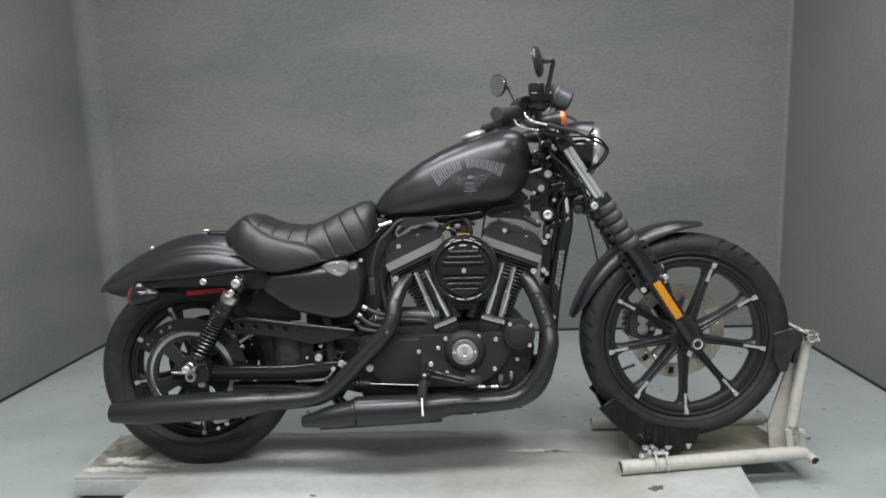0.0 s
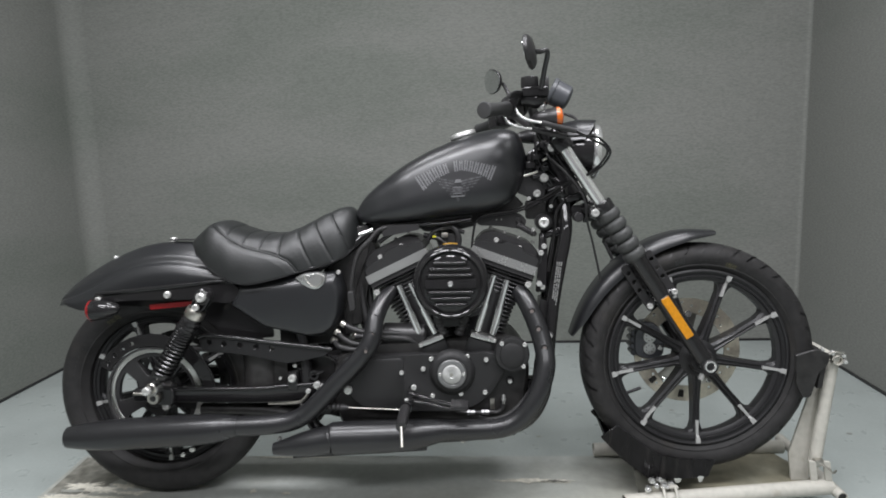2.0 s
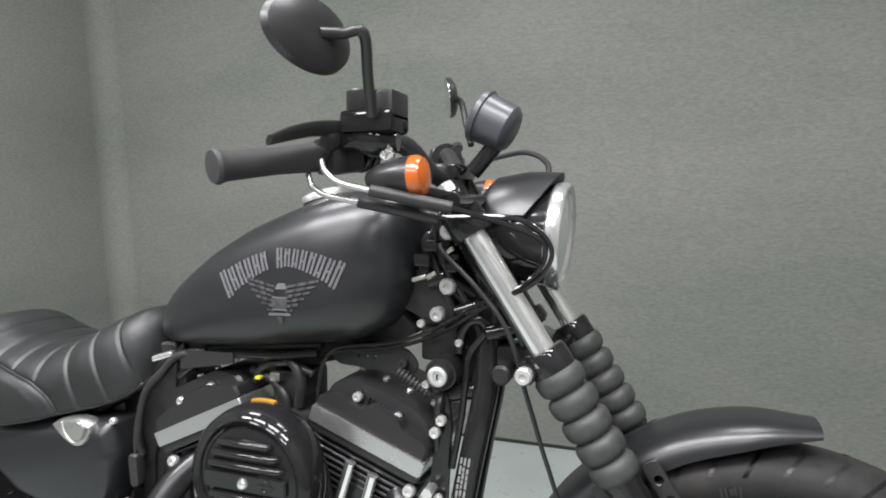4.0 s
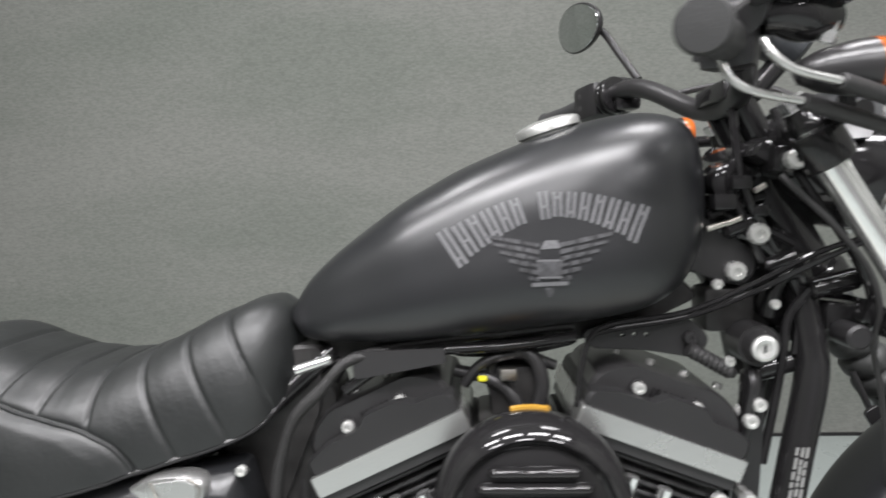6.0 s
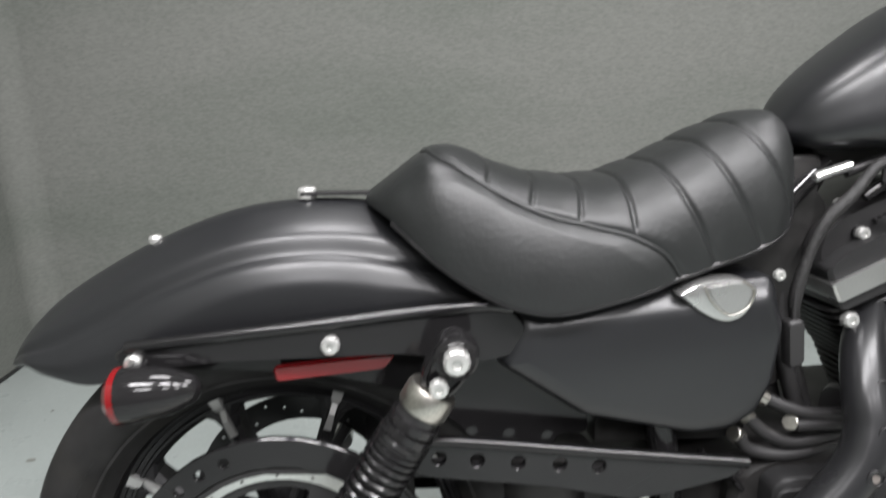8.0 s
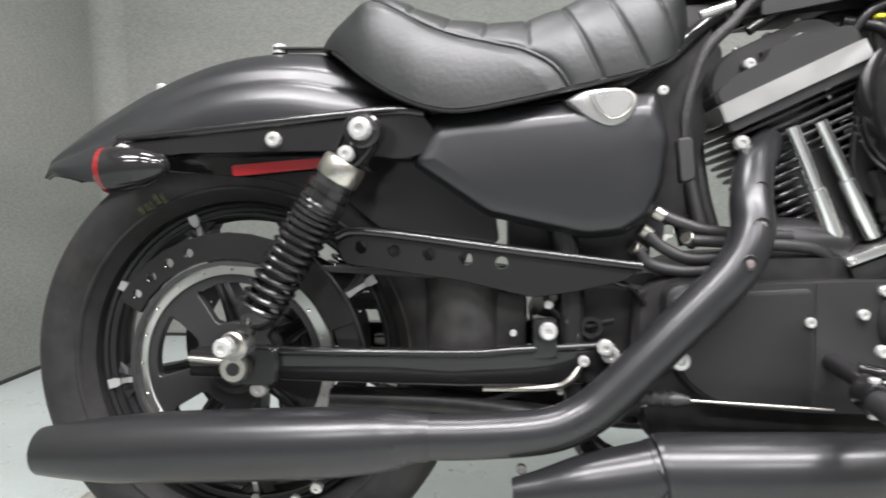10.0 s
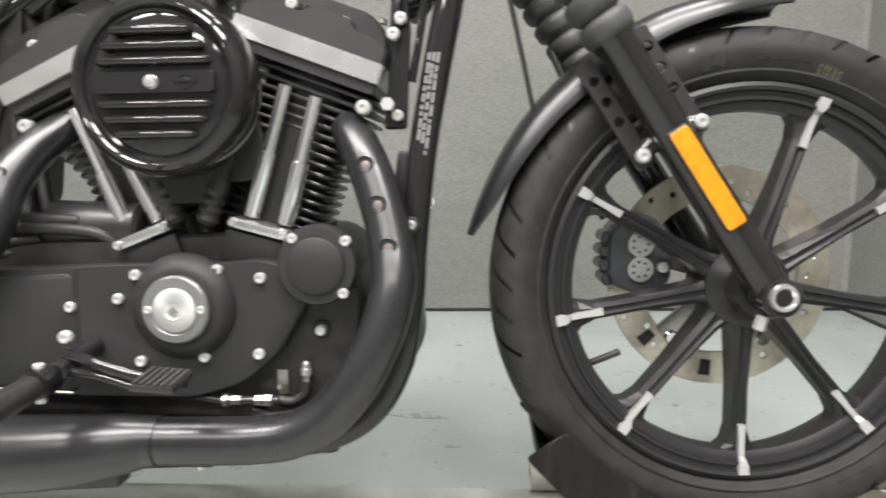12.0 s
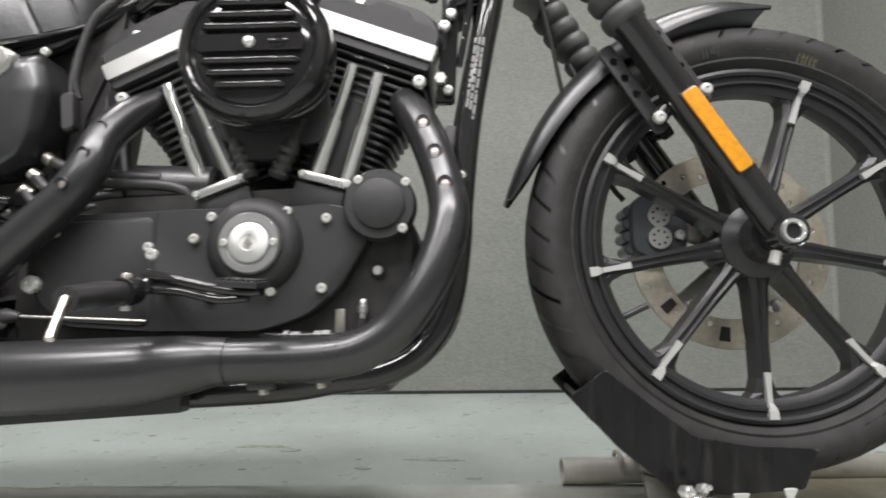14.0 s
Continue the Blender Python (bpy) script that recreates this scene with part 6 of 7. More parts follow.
for s in (-1, 1):
    y = s * 0.100
    top = on_fork(1.00, y)
    tube_part = part("fork_tube", rod(top, on_fork(0.74, y), 0.0156, 28), "chrome", bike, "chrome fork tube")
    part("fork_cap", lathe([(-0.018, 0.004), (-0.016, 0.012), (-0.004, 0.015), (0.0, 0.018), (0.006, 0.018)], top, FD, 20), "gloss", tube_part)
    part("fork_nut", lathe([(-0.030, 0.004), (-0.030, 0.0115), (-0.028, 0.013), (-0.017, 0.013), (-0.016, 0.016)], top, FD, 6), "chrome", tube_part, "chrome hex fork cap")
    g0, g1 = on_fork(0.800, y), on_fork(0.672, y)
    rows, n = [], 5
    L = (g1 - g0).length
    for k in range(n):
        b = k / n * L
        w = 0.0315 - 0.002 * k / n
        rows += [(b, w - 0.0085), (b + L * 0.015, w - 0.0035), (b + L * 0.045, w - 0.0004), (b + L * 0.080, w), (b + L * 0.130, w - 0.0006), (b + L * 0.165, w - 0.0028), (b + L * 0.188, w - 0.0075)]
    rows.append((L, 0.024))
    part("fork_gaiter", lathe(rows, g0, FD, 36), "gaiter", bike, "ribbed black rubber fork gaiter")
    a, b = on_fork(0.690, y), on_fork(0.372, y)
    L = (b - a).length
    slider = part("fork_slider", lathe([(0, 0.018), (0.002, 0.0245), (0.022, 0.0245), (0.026, 0.0225), (L - 0.07, 0.0225), (L - 0.03, 0.0215), (L - 0.008, 0.020), (L, 0.014)], a, FD, 32), "gloss", bike, "gloss black fork slider")
    part("axle_boss", lathe([(-0.021, 0.018), (-0.023, 0.022), (0.023, 0.022), (0.021, 0.018)], (FB.x, y, FB.z), (0, 1, 0), 24), "gloss", slider)
    part("pinch_bolt", rod((0.746, y - 0.004, 0.368), (0.741, y - 0.004, 0.352), 0.0070, 6, bevel=0.001), "zinc", slider)
    for z, off in ((0.568, -0.038), (0.566, 0.034)):
        c = on_fork(z, y * 0.86, off)
        part("fender_boss", rod(on_fork(z + 0.01, y * 0.9, 0), tuple(c), 0.011, 12), "gloss", slider)
        if s < 0:
            bolt(slider, c.x, y * 0.86 - 0.006, c.z, 0.017)
    # reflector on the outer face
    if s < 0:
        c0, c1 = on_fork(0.575, y - 0.0235), on_fork(0.468, y - 0.0235)
        w = Vector((-FD.z, 0, FD.x)) * 0.0125
        part("reflector_base", plate([(p.x, p.z) for p in (c0 - w, c0 + w, c1 + w, c1 - w)], y - 0.019, y - 0.0235, 0.001, 0.004), "plastic", slider)
        w = w * 0.88
        c0, c1 = c0 + FD * 0.002, c1 - FD * 0.002
        part("reflector", plate([(p.x, p.z) for p in (c0 - w, c0 + w, c1 + w, c1 - w)], y - 0.0230, y - 0.0265, 0.001, 0.004), "amber", slider, "long amber side reflector")
    # fender bracket with lightening holes
    for off0, off1 in ((-0.046, -0.026), (0.024, 0.044)):
        ends = [on_fork(0.672, 0, off0), on_fork(0.672, 0, off1), on_fork(0.555, 0, off1), on_fork(0.555, 0, off0)]
        mids = [on_fork(z, 0, (off0 + off1) / 2) for z in (0.652, 0.629, 0.606)]
        part("fender_bracket", holed(rounded([(p.x, p.z) for p in ends], 0.006), [circle(p.x, p.z, 0.0065, 12) for p in mids], s * 0.079, s * 0.073), "satin", bike, "black fender bracket with round holes")

for z, mat, name in ((0.977, "gloss", "upper_triple_clamp"), (0.806, "gloss", "lower_triple_clamp")):
    c = on_fork(z, 0)
    clamp = part(name, box(c.x - 0.028, 0, c.z - 0.008, 0.05, 0.17, 0.026, 0.008, turn=Euler((0, radians(32), 0)).to_matrix()), mat, bike)
    for s in (-1, 1):
        q = on_fork(z, s * 0.100)
        part("clamp_ring", lathe([(-0.019, 0.019), (-0.019, 0.0255), (-0.015, 0.0275), (0.015, 0.0275), (0.019, 0.0255), (0.019, 0.019)], q, FD, 28), mat, clamp)
bolt(bike, 0.4668, -0.125, 0.796, 0.022)
part("clamp_ear", rod((0.4668, -0.085, 0.796), (0.4668, -0.125, 0.796), 0.0135, 18, bevel=0.002), "gloss", bike)
bolt(bike, 0.362, -0.098, 0.9658, 0.021)
part("clamp_ear", rod((0.362, -0.060, 0.9658), (0.362, -0.098, 0.9658), 0.0130, 18, bevel=0.002), "gloss", bike)
part("clamp_lug", box(0.470, -0.095, 0.797, 0.03, 0.03, 0.028, 0.006), "gloss", bike)
part("clamp_lug", box(0.362, -0.080, 0.967, 0.035, 0.03, 0.028, 0.006), "gloss", bike)
part("horn_bracket", box(0.44, -0.04, 0.80, 0.05, 0.05, 0.03, 0.006), "gloss", bike)
part("lower_lug", rod((0.43, -0.062, 0.785), (0.43, -0.10, 0.785), 0.013, 14, bevel=0.003), "plastic", bike)

# front fender
arc = []
for a in (169, 161, 150, 138, 124, 110, 96, 82.5):
    r = interp(a, [82, 94, 108, 123, 135, 145, 154, 161, 169], [0.349, 0.351, 0.350, 0.344, 0.342, 0.342, 0.342, 0.344, 0.348])
    arc.append((FW[0] + r * math.cos(radians(a)), FW[1] + r * math.sin(radians(a))))
part("front_fender", arch(arc, [0.034, 0.052, 0.060, 0.062, 0.062, 0.060, 0.056, 0.035], [0.007, 0.022, 0.030, 0.035, 0.038, 0.036, 0.029, 0.010], 0.003), "denim", bike, "matte charcoal front fender")

# front brake caliper on the far side
cal = part("front_caliper", pillow(rounded([(0.600, 0.455), (0.600, 0.385), (0.635, 0.370), (0.680, 0.380), (0.685, 0.435), (0.660, 0.475), (0.625, 0.478)], 0.015), [(0.022, 0.92), (0.028, 1), (0.085, 1), (0.09, 0.92)]), "gunmetal", bike, "black front brake caliper with silver pistons")
for x, z in ((0.640, 0.438), (0.640, 0.405)):
    part("piston_cover", lathe([(0.024, 0.018), (0.018, 0.018), (0.016, 0.0165), (0.016, 0.002)], (x, 0, z), sides=24), "alu", cal)
    for i in range(7):
        a = TAU * i / 7
        shared("cover_dimple", DARK_BOLT, cal, pose(x + 0.010 * math.cos(a), 0.0165, z + 0.010 * math.sin(a)) @ Matrix.Scale(0.0035, 4))
bolt(cal, 0.668, 0.020, 0.408, 0.016)
for k in range(4):
    part("caliper_fin", rod((0.600 - 0.003 * (k in (1, 2)), 0.030, 0.390 + k * 0.019), (0.600 - 0.003 * (k in (1, 2)), 0.080, 0.390 + k * 0.019), 0.0085, 14, bevel=0.002), "gunmetal", cal)
part("brake_hose", sweep([(0.60, 0.06, 0.47), (0.585, 0.07, 0.50), (0.59, 0.08, 0.56), (0.53, 0.085, 0.70)], 0.0045, 6, 8), "softrubber", cal)

# headlamp
HC, HX = Vector((0.485, 0, 0.957)), Vector((1, 0, -0.08)).normalized()
head = part("headlamp", lathe([(-0.115, 0.012), (-0.110, 0.032), (-0.092, 0.052), (-0.06, 0.064), (-0.03, 0.068), (-0.008, 0.069), (-0.008, 0.050)], HC, HX, 48), "gloss", bike, "round black headlamp with a chrome rim")
part("rim", lathe([(-0.009, 0.066), (-0.009, 0.0695), (-0.006, 0.0730), (0.006, 0.0735), (0.011, 0.070), (0.008, 0.063)], HC, HX, 56, closed=True), "chrome", head, "chrome headlamp rim")
part("lens", lathe([(0.002, 0.064), (0.004, 0.060), (0.007, 0.042), (0.009, 0.020), (0.0095, 0.002)], HC, HX, 48), "glass", head)
visor = []
for i in range(13):
    a = radians(20 + 140 * i / 12)
    e = HC.x - 0.062 + 0.068 * math.sin(a) ** 0.8
    visor.append([(HC.x - 0.095, -0.066 * math.cos(a), HC.z + 0.070 * math.sin(a)), (HC.x - 0.082, -0.073 * math.cos(a), HC.z + 0.081 * math.sin(a)), (HC.x - 0.040, -0.0765 * math.cos(a), HC.z + 0.0880 * math.sin(a)),
                  (e, -0.0770 * math.cos(a), HC.z + 0.0860 * math.sin(a)), (e, -0.0745 * math.cos(a), HC.z + 0.0832 * math.sin(a)), (HC.x - 0.07, -0.069 * math.cos(a), HC.z + 0.077 * math.sin(a))])
part("eyebrow", loft(visor), "denim", head, "black headlamp eyebrow visor")
part("headlamp_mount", box(0.405, 0, 1.00, 0.07, 0.05, 0.03, 0.008), "gloss", bike)
part("signal_bar", rod((0.390, -0.165, 1.004), (0.390, 0.165, 1.004), 0.009, 12), "gloss", bike)

# front turn signals
for s in (-1, 1):
    c = Vector((0.362, -0.216, 1.031)) if s < 0 else Vector((0.338, 0.165, 1.018))
    sig = part("front_turn_signal", lathe([(-0.058, 0.004), (-0.054, 0.010), (-0.038, 0.017), (-0.014, 0.022), (0.0, 0.0232)], c, (1, 0, 0.05), 28), "satin", bike, "satin black bullet turn signal with an orange lens")
    part("lens", lathe([(0.0, 0.0234), (0.007, 0.0234), (0.013, 0.020), (0.017, 0.010), (0.018, 0.002)], c, (1, 0, 0.05), 28), "orange", sig, "orange lens")
    part("stalk", rod((0.385, s * 0.14, 1.006), (c.x - 0.010, c.y - s * 0.008, c.z - 0.013), 0.008, 12), "gloss", sig)

# handlebar and controls
ends = {-1: ((0.190, -0.333, 1.039), (0.254, -0.208, 1.057)), 1: ((0.172, 0.358, 1.060), (0.230, 0.243, 1.074))}
R0, RI = Vector(ends[-1][0]), Vector(ends[-1][1])
L0, LI = Vector(ends[1][0]), Vector(ends[1][1])
part("handlebar", sweep([tuple(RI + (R0 - RI) * 0.6), tuple(RI), (0.302, -0.125, 1.078), (0.325, -0.065, 1.042), (0.334, 0.0, 1.032), (0.322, 0.060, 1.038), (0.272, 0.150, 1.082), tuple(LI), tuple(LI + (L0 - LI) * 0.6)], 0.0125, 8, 16), "satin", bike, "black handlebar")
for s in (-1, 1):
    part("riser", rod((0.368, s * 0.03, 0.975), (0.336, s * 0.03, 1.034), 0.016, 18, bevel=0.003), "gloss", bike)
part("bar_clamp", box(0.334, 0, 1.046, 0.04, 0.09, 0.022, 0.006), "gloss", bike)
for s, (e, i) in ends.items():
    e, i = Vector(e), Vector(i)
    ax = (e - i).normalized()
    L = (e - i).length
    grip = part("grip", lathe([(0.02, 0.0135), (0.022, 0.0168), (L * 0.5, 0.0150), (L - 0.012, 0.0165), (L - 0.004, 0.0190), (L, 0.017), (L + 0.001, 0.002)], i, ax, 28), "grip", bike, "black rubber handlebar grip")
    hs = i - ax * 0.012
    rot = ax.to_track_quat("Y", "Z").to_matrix()
    hw = 0.045 if s < 0 else 0.052
    house = part("switch_housing", box(hs.x, hs.y, hs.z, hw, hw + 0.001, hw, 0.010, turn=rot), "plastic", bike, "black switch housing")
    for k in (0.018, 0.030):
        part("switch_ring", lathe([(-0.004, 0.013), (-0.004, hw * 0.5), (-0.002, hw * 0.53), (0.002, hw * 0.53), (0.004, hw * 0.5), (0.004, 0.013)], tuple(hs - ax * (k + 0.012)), ax, 22), "gloss", house)
    for dx, dz in ((-0.024, 0.008), (-0.024, -0.010), (-0.010, 0.022)):
        p = hs + Vector((dx, 0, dz))
        part("switch", box(p.x, p.y, p.z, 0.010, 0.012, 0.010, 0.002, turn=rot), "softrubber", house)
    rs = Vector((0.313, -0.210, 1.104)) if s < 0 else Vector((0.268, 0.190, 1.082))
    res = part("reservoir", box(rs.x, rs.y, rs.z - 0.012, 0.064 if s < 0 else 0.036, 0.052 if s < 0 else 0.034, 0.026, 0.007), "gloss", bike, "gloss black lever clamp and reservoir")
    if s < 0:
        part("reservoir_pot", lathe([(-0.004, 0.018), (0.0, 0.021), (0.022, 0.021), (0.024, 0.019)], (rs.x - 0.012, rs.y, rs.z), (0, 0, 1), 24), "satin", res)
    if s < 0:
        part("reservoir_lid", box(rs.x + 0.022, rs.y, rs.z + 0.004, 0.020, 0.046, 0.034, 0.004), "satin", res)
    if s < 0:
        part("cylinder_body", sweep([(0.278, -0.212, 1.074), (0.296, -0.212, 1.077), (0.318, -0.210, 1.073), (0.340, -0.206, 1.072)], [0.014, 0.019, 0.020, 0.013], 5, 16), "gloss", res)
        part("banjo_bolt", lathe([(0, 0.005), (0.001, 0.009), (0.010, 0.009), (0.011, 0.006), (0.018, 0.006)], (0.3284, -0.212, 1.052), (0.3, -0.3, 1), 6), "chrome", res)
    cover = i + Vector((0.018, 0, 0.014))
    part("lever_shroud", sweep([tuple(cover - ax * 0.05), tuple(cover - ax * 0.01 + Vector((0, 0, 0.008))), tuple(cover + ax * 0.025)], [0.014, 0.020, 0.017], 5, 16, flat=0.6), "satin", res)
    fwd = Vector((0.046, 0, -0.001 if s < 0 else -0.010))
    if s < 0:
        part("lever", sweep([(0.300, -0.192, 1.084), (0.284, -0.212, 1.086), (0.2633, -0.250, 1.0835), (0.2500, -0.284, 1.0750), (0.2440, -0.312, 1.0660)], [0.012, 0.0115, 0.0110, 0.0100, 0.007], 6, 14, flat=0.55), "satin", bike, "black control lever")
        continue
    part("lever", sweep([tuple(i - ax * 0.03 + fwd), tuple(i + ax * 0.03 + fwd * 1.1), tuple(i + ax * L * 0.6 + fwd * 1.05), tuple(i + ax * (L + 0.005) + fwd * 0.9)], [0.008, 0.006, 0.0055, 0.007], 6, 12, flat=0.6), "satin", bike, "black control lever")
part("lever_guard", sweep([(0.300, -0.222, 1.082), (0.280, -0.212, 1.088), (0.256, -0.190, 1.088), (0.238, -0.170, 1.082)], [0.010, 0.013, 0.012, 0.006], 6, 12, flat=0.5), "satin", bike)
# mirrors
for s, c, top, foot, tilt in ((-1, Vector((0.293, -0.314, 1.166)), Vector((0.337, -0.283, 1.1705)), Vector((0.3255, -0.243, 1.095)), -13), (1, Vector((0.222, 0.302, 1.205)), Vector((0.254, 0.276, 1.190)), Vector((0.292, 0.216, 1.105)), 24)):
    m = Matrix.Translation(c) @ Euler((0, radians(-8), radians(tilt))).to_matrix().to_4x4()
    shell = [(0.014, 0.3), (0.011, 0.72), (0.005, 0.95), (-0.002, 1.0), (-0.004, 0.97)]
    bm = loft([[tuple(m @ Vector((d, 0.058 * k * math.cos(TAU * i / 32), 0.038 * k * math.sin(TAU * i / 32) * (1.0 + 0.10 * math.cos(TAU * i / 32))))) for i in range(32)] for d, k in shell])
    mir = part("mirror", bm, "satin", bike, "oval black rear-view mirror")
    bm = loft([[tuple(m @ Vector((d, 0.058 * k * math.cos(TAU * i / 32), 0.038 * k * math.sin(TAU * i / 32) * (1.0 + 0.10 * math.cos(TAU * i / 32))))) for i in range(32)] for d, k in ((-0.0038, 0.94), (-0.0050, 0.93))])
    part("mirror_glass", bm, "mirror", mir)
    part("stem", sweep([tuple(c + Vector((0.012, 0, 0.0))), tuple(top * 0.6 + c * 0.4), tuple(top), tuple(top * 0.5 + foot * 0.5), tuple(foot)], 0.0058, 5, 10), "satin", mir)

# gauge
GC, GN = Vector((0.393, 0, 1.114)), Vector((-0.89, 0, 0.456)).normalized()
gauge = part("speedometer", lathe([(-0.033, 0.018), (-0.030, 0.028), (-0.024, 0.0335), (0.014, 0.0355), (0.016, 0.0385), (0.023, 0.0385), (0.026, 0.035), (0.021, 0.033)], GC, GN, 44), "gunmetal", bike, "round black speedometer housing")
part("dial_glass", lathe([(0.021, 0.034), (0.0215, 0.002)], GC, GN, 36), "gloss", gauge)
part("gauge_stay", sweep([(0.362, 0, 1.045), (0.380, 0, 1.065), (0.403, 0, 1.092)], 0.012, 4, 12), "gloss", bike)

# brake lines and cables
steel1 = [(0.238, -0.232, 1.042), (0.246, -0.236, 1.022), (0.266, -0.236, 1.011), (0.306, -0.232, 1.003)]
steel2 = [(0.265, -0.246, 1.049), (0.272, -0.250, 1.036), (0.290, -0.250, 1.024), (0.327, -0.246, 1.015)]
for k, st in enumerate((steel1, steel2)):
    part("cable_end", sweep(st, 0.0034, 5, 10), "alu", bike, "bright steel throttle cable end")
    x, y, z = st[-1]
    part("cable_sleeve", rod((x - 0.004, y, z + 0.001), (x + 0.080, y + 0.030, z - 0.018), 0.0068, 10, bevel=0.001), "softrubber", bike)
    part("throttle_cable", sweep([(x + 0.076, y + 0.028, z - 0.017), (0.457, -0.170, 0.986 - 0.009 * k), (0.488, -0.152, 0.970 - 0.008 * k), (0.502 - 0.007 * k, -0.147, 0.947), (0.489 - 0.004 * k, -0.130, 0.919 + 0.006 * k), (0.46, -0.117, 0.897 + 0.004 * k), (0.40, -0.087, 0.874 - 0.009 * k), (0.34, -0.062, 0.837 - 0.009 * k), (0.27, -0.060, 0.808 - 0.006 * k), (0.19, -0.066, 0.797 - 0.006 * k), (0.165, -0.072, 0.782), (0.155, -0.075, 0.75), (0.150, -0.075, 0.71)], 0.0031, 6, 8), "gloss", bike, "black control cable")
part("clutch_cable", sweep([(0.330, 0.22, 1.08), (0.40, 0.17, 1.085), (0.45, 0.10, 1.06), (0.45, 0.06, 1.02), (0.42, 0.04, 0.97)], 0.0045, 6, 8), "softrubber", bike, "black control cable")
part("brake_cable", sweep([(0.350, -0.100, 0.950), (0.3574, -0.106, 0.9389), (0.3974, -0.106, 0.9002), (0.4326, -0.104, 0.8564), (0.449, -0.098, 0.8148), (0.4546, -0.080, 0.7726), (0.4693, -0.072, 0.7166), (0.482, -0.060, 0.664), (0.505, -0.03, 0.58), (0.55, 0.03, 0.50)], 0.0031, 6, 8), "softrubber", bike, "black control cable")
part("wiring_lead", sweep([(0.36, -0.06, 1.02), (0.375, -0.085, 0.95), (0.42, -0.085, 0.885), (0.455, -0.075, 0.82), (0.45, -0.06, 0.77)], 0.0048, 6, 8), "gloss", bike)
part("wiring_lead", sweep([(0.33, -0.03, 1.05), (0.325, -0.05, 0.99), (0.335, -0.055, 0.93), (0.37, -0.05, 0.87)], 0.0048, 6, 8), "gloss", bike)
for x, y, z, r in ((0.325, -0.06, 0.945, 0.014), (0.31, -0.055, 0.925, 0.016), (0.35, -0.05, 0.915, 0.012)):
    part("connector", box(x, y, z, r * 1.5, 0.022, r * 1.1, 0.004), "gloss", bike)
part("side_stand", sweep([(0.02, 0.12, 0.24), (-0.08, 0.16, 0.215), (-0.22, 0.17, 0.20)], 0.010, 4, 10), "gloss", bike)

# ---- wheel chock stand ----
chock = thing("wheel_chock", "cream-painted tubular steel wheel chock with black cradle plates", "wheel stand")


def plate_flat(outline, z0, z1):
    return loft([[(x, y, z) for x, y in outline] for z in (z0, z1)])


def pipe_open(name, a, b, r, label=""):
    a, b = Vector(a), Vector(b)
    n = (b - a).normalized()
    L = (b - a).length
    return part(name, lathe([(0, r), (L, r), (L, r - 0.003), (0, r - 0.003)], a, n, 24, closed=True), "cream", chock, label)


TZ = PT + 0.017
pipe_open("side_tube", (0.538, -0.172, TZ), (1.108, -0.086, TZ), 0.0208)
pipe_open("side_tube", (0.508, 0.130, TZ), (1.085, 0.150, TZ), 0.0208)
pipe_open("cross_tube", (1.118, -0.128, TZ - 0.008), (1.105, 0.210, TZ), 0.0145)
# black plugs inside the tube ends put the bore's shade into colour
part("bore_shade", rod((1.1178, -0.124, TZ - 0.008), (1.1175, -0.120, TZ - 0.008), 0.0114, 20), "black", chock)
part("bore_shade", rod((0.5425, -0.1714, TZ), (0.5465, -0.1708, TZ), 0.0177, 20), "black", chock)
pipe_open("upright_tube", (1.076, -0.058, 0.146), (1.112, -0.050, 0.448), 0.0165)
part("upright_plate", plate(rounded([(1.030, PT + 0.004), (1.078, PT + 0.004), (1.096, 0.335), (1.104, 0.440), (1.080, 0.440), (1.066, 0.335), (1.020, 0.165)], 0.004), -0.030, -0.022, 0.0015), "cream", chock)
for x0 in (1.052, 1.090):
    part("upright_lug", plate(rounded([(x0 + 0.004, PT + 0.012), (x0 + 0.022, PT + 0.010), (x0 + 0.010, 0.172), (x0 - 0.008, 0.175)], 0.004), -0.094, -0.086, 0.0015), "cream", chock)
part("base_plate", plate_flat([(0.66, -0.10), (0.66, 0.135), (1.052, 0.135), (1.088, 0.02), (1.092, -0.06)], PT - 0.0035, PT + 0.0045), "olive", chock, "olive brown steel base plate between the tubes")
pipe_open("top_tube", (1.112, -0.080, 0.450), (1.106, 0.070, 0.450), 0.0125)
part("top_clamp", box(1.116, -0.060, 0.452, 0.034, 0.026, 0.026, 0.005), "steel", chock)
for y in (-0.090, 0.036):
    part("stop_cheek", plate(rounded([(0.996, 0.470), (1.002, 0.388), (1.020, 0.352), (1.040, 0.352), (1.058, 0.420), (1.082, 0.448), (1.084, 0.472), (1.050, 0.486)], 0.006), y, y + 0.008, 0.002), "black", chock, "black upper wheel stop")
part("stop_back", plate([(1.060, 0.375), (1.072, 0.375), (1.084, 0.470), (1.070, 0.470)], -0.082, 0.036, 0.002), "black", chock)
for x, z, r in ((1.068, 0.484, 0.004), (1.094, 0.474, 0.005), (1.122, 0.468, 0.0055), (1.128, 0.450, 0.005)):
    part("stop_nut", lathe([(-0.008, 0.002), (-0.008, r), (0.004, r), (0.004, 0.002)], (x, -0.080, z), (0.2, 1, 0.3), 6), "zinc", chock)
part("stop_strap", sweep([(1.080, -0.086, 0.470), (1.10, -0.090, 0.478), (1.122, -0.085, 0.470), (1.134, -0.07, 0.450)], 0.003, 5, 8), "steel", chock)
CRADLE = [(x - 0.020, z - 0.013) for x, z in ((0.504, 0.270), (0.549, 0.303), (0.606, 0.258), (0.660, 0.218), (0.730, 0.206), (0.808, 0.203), (0.790, 0.155), (0.700, 0.148), (0.630, 0.152), (0.563, 0.206))]
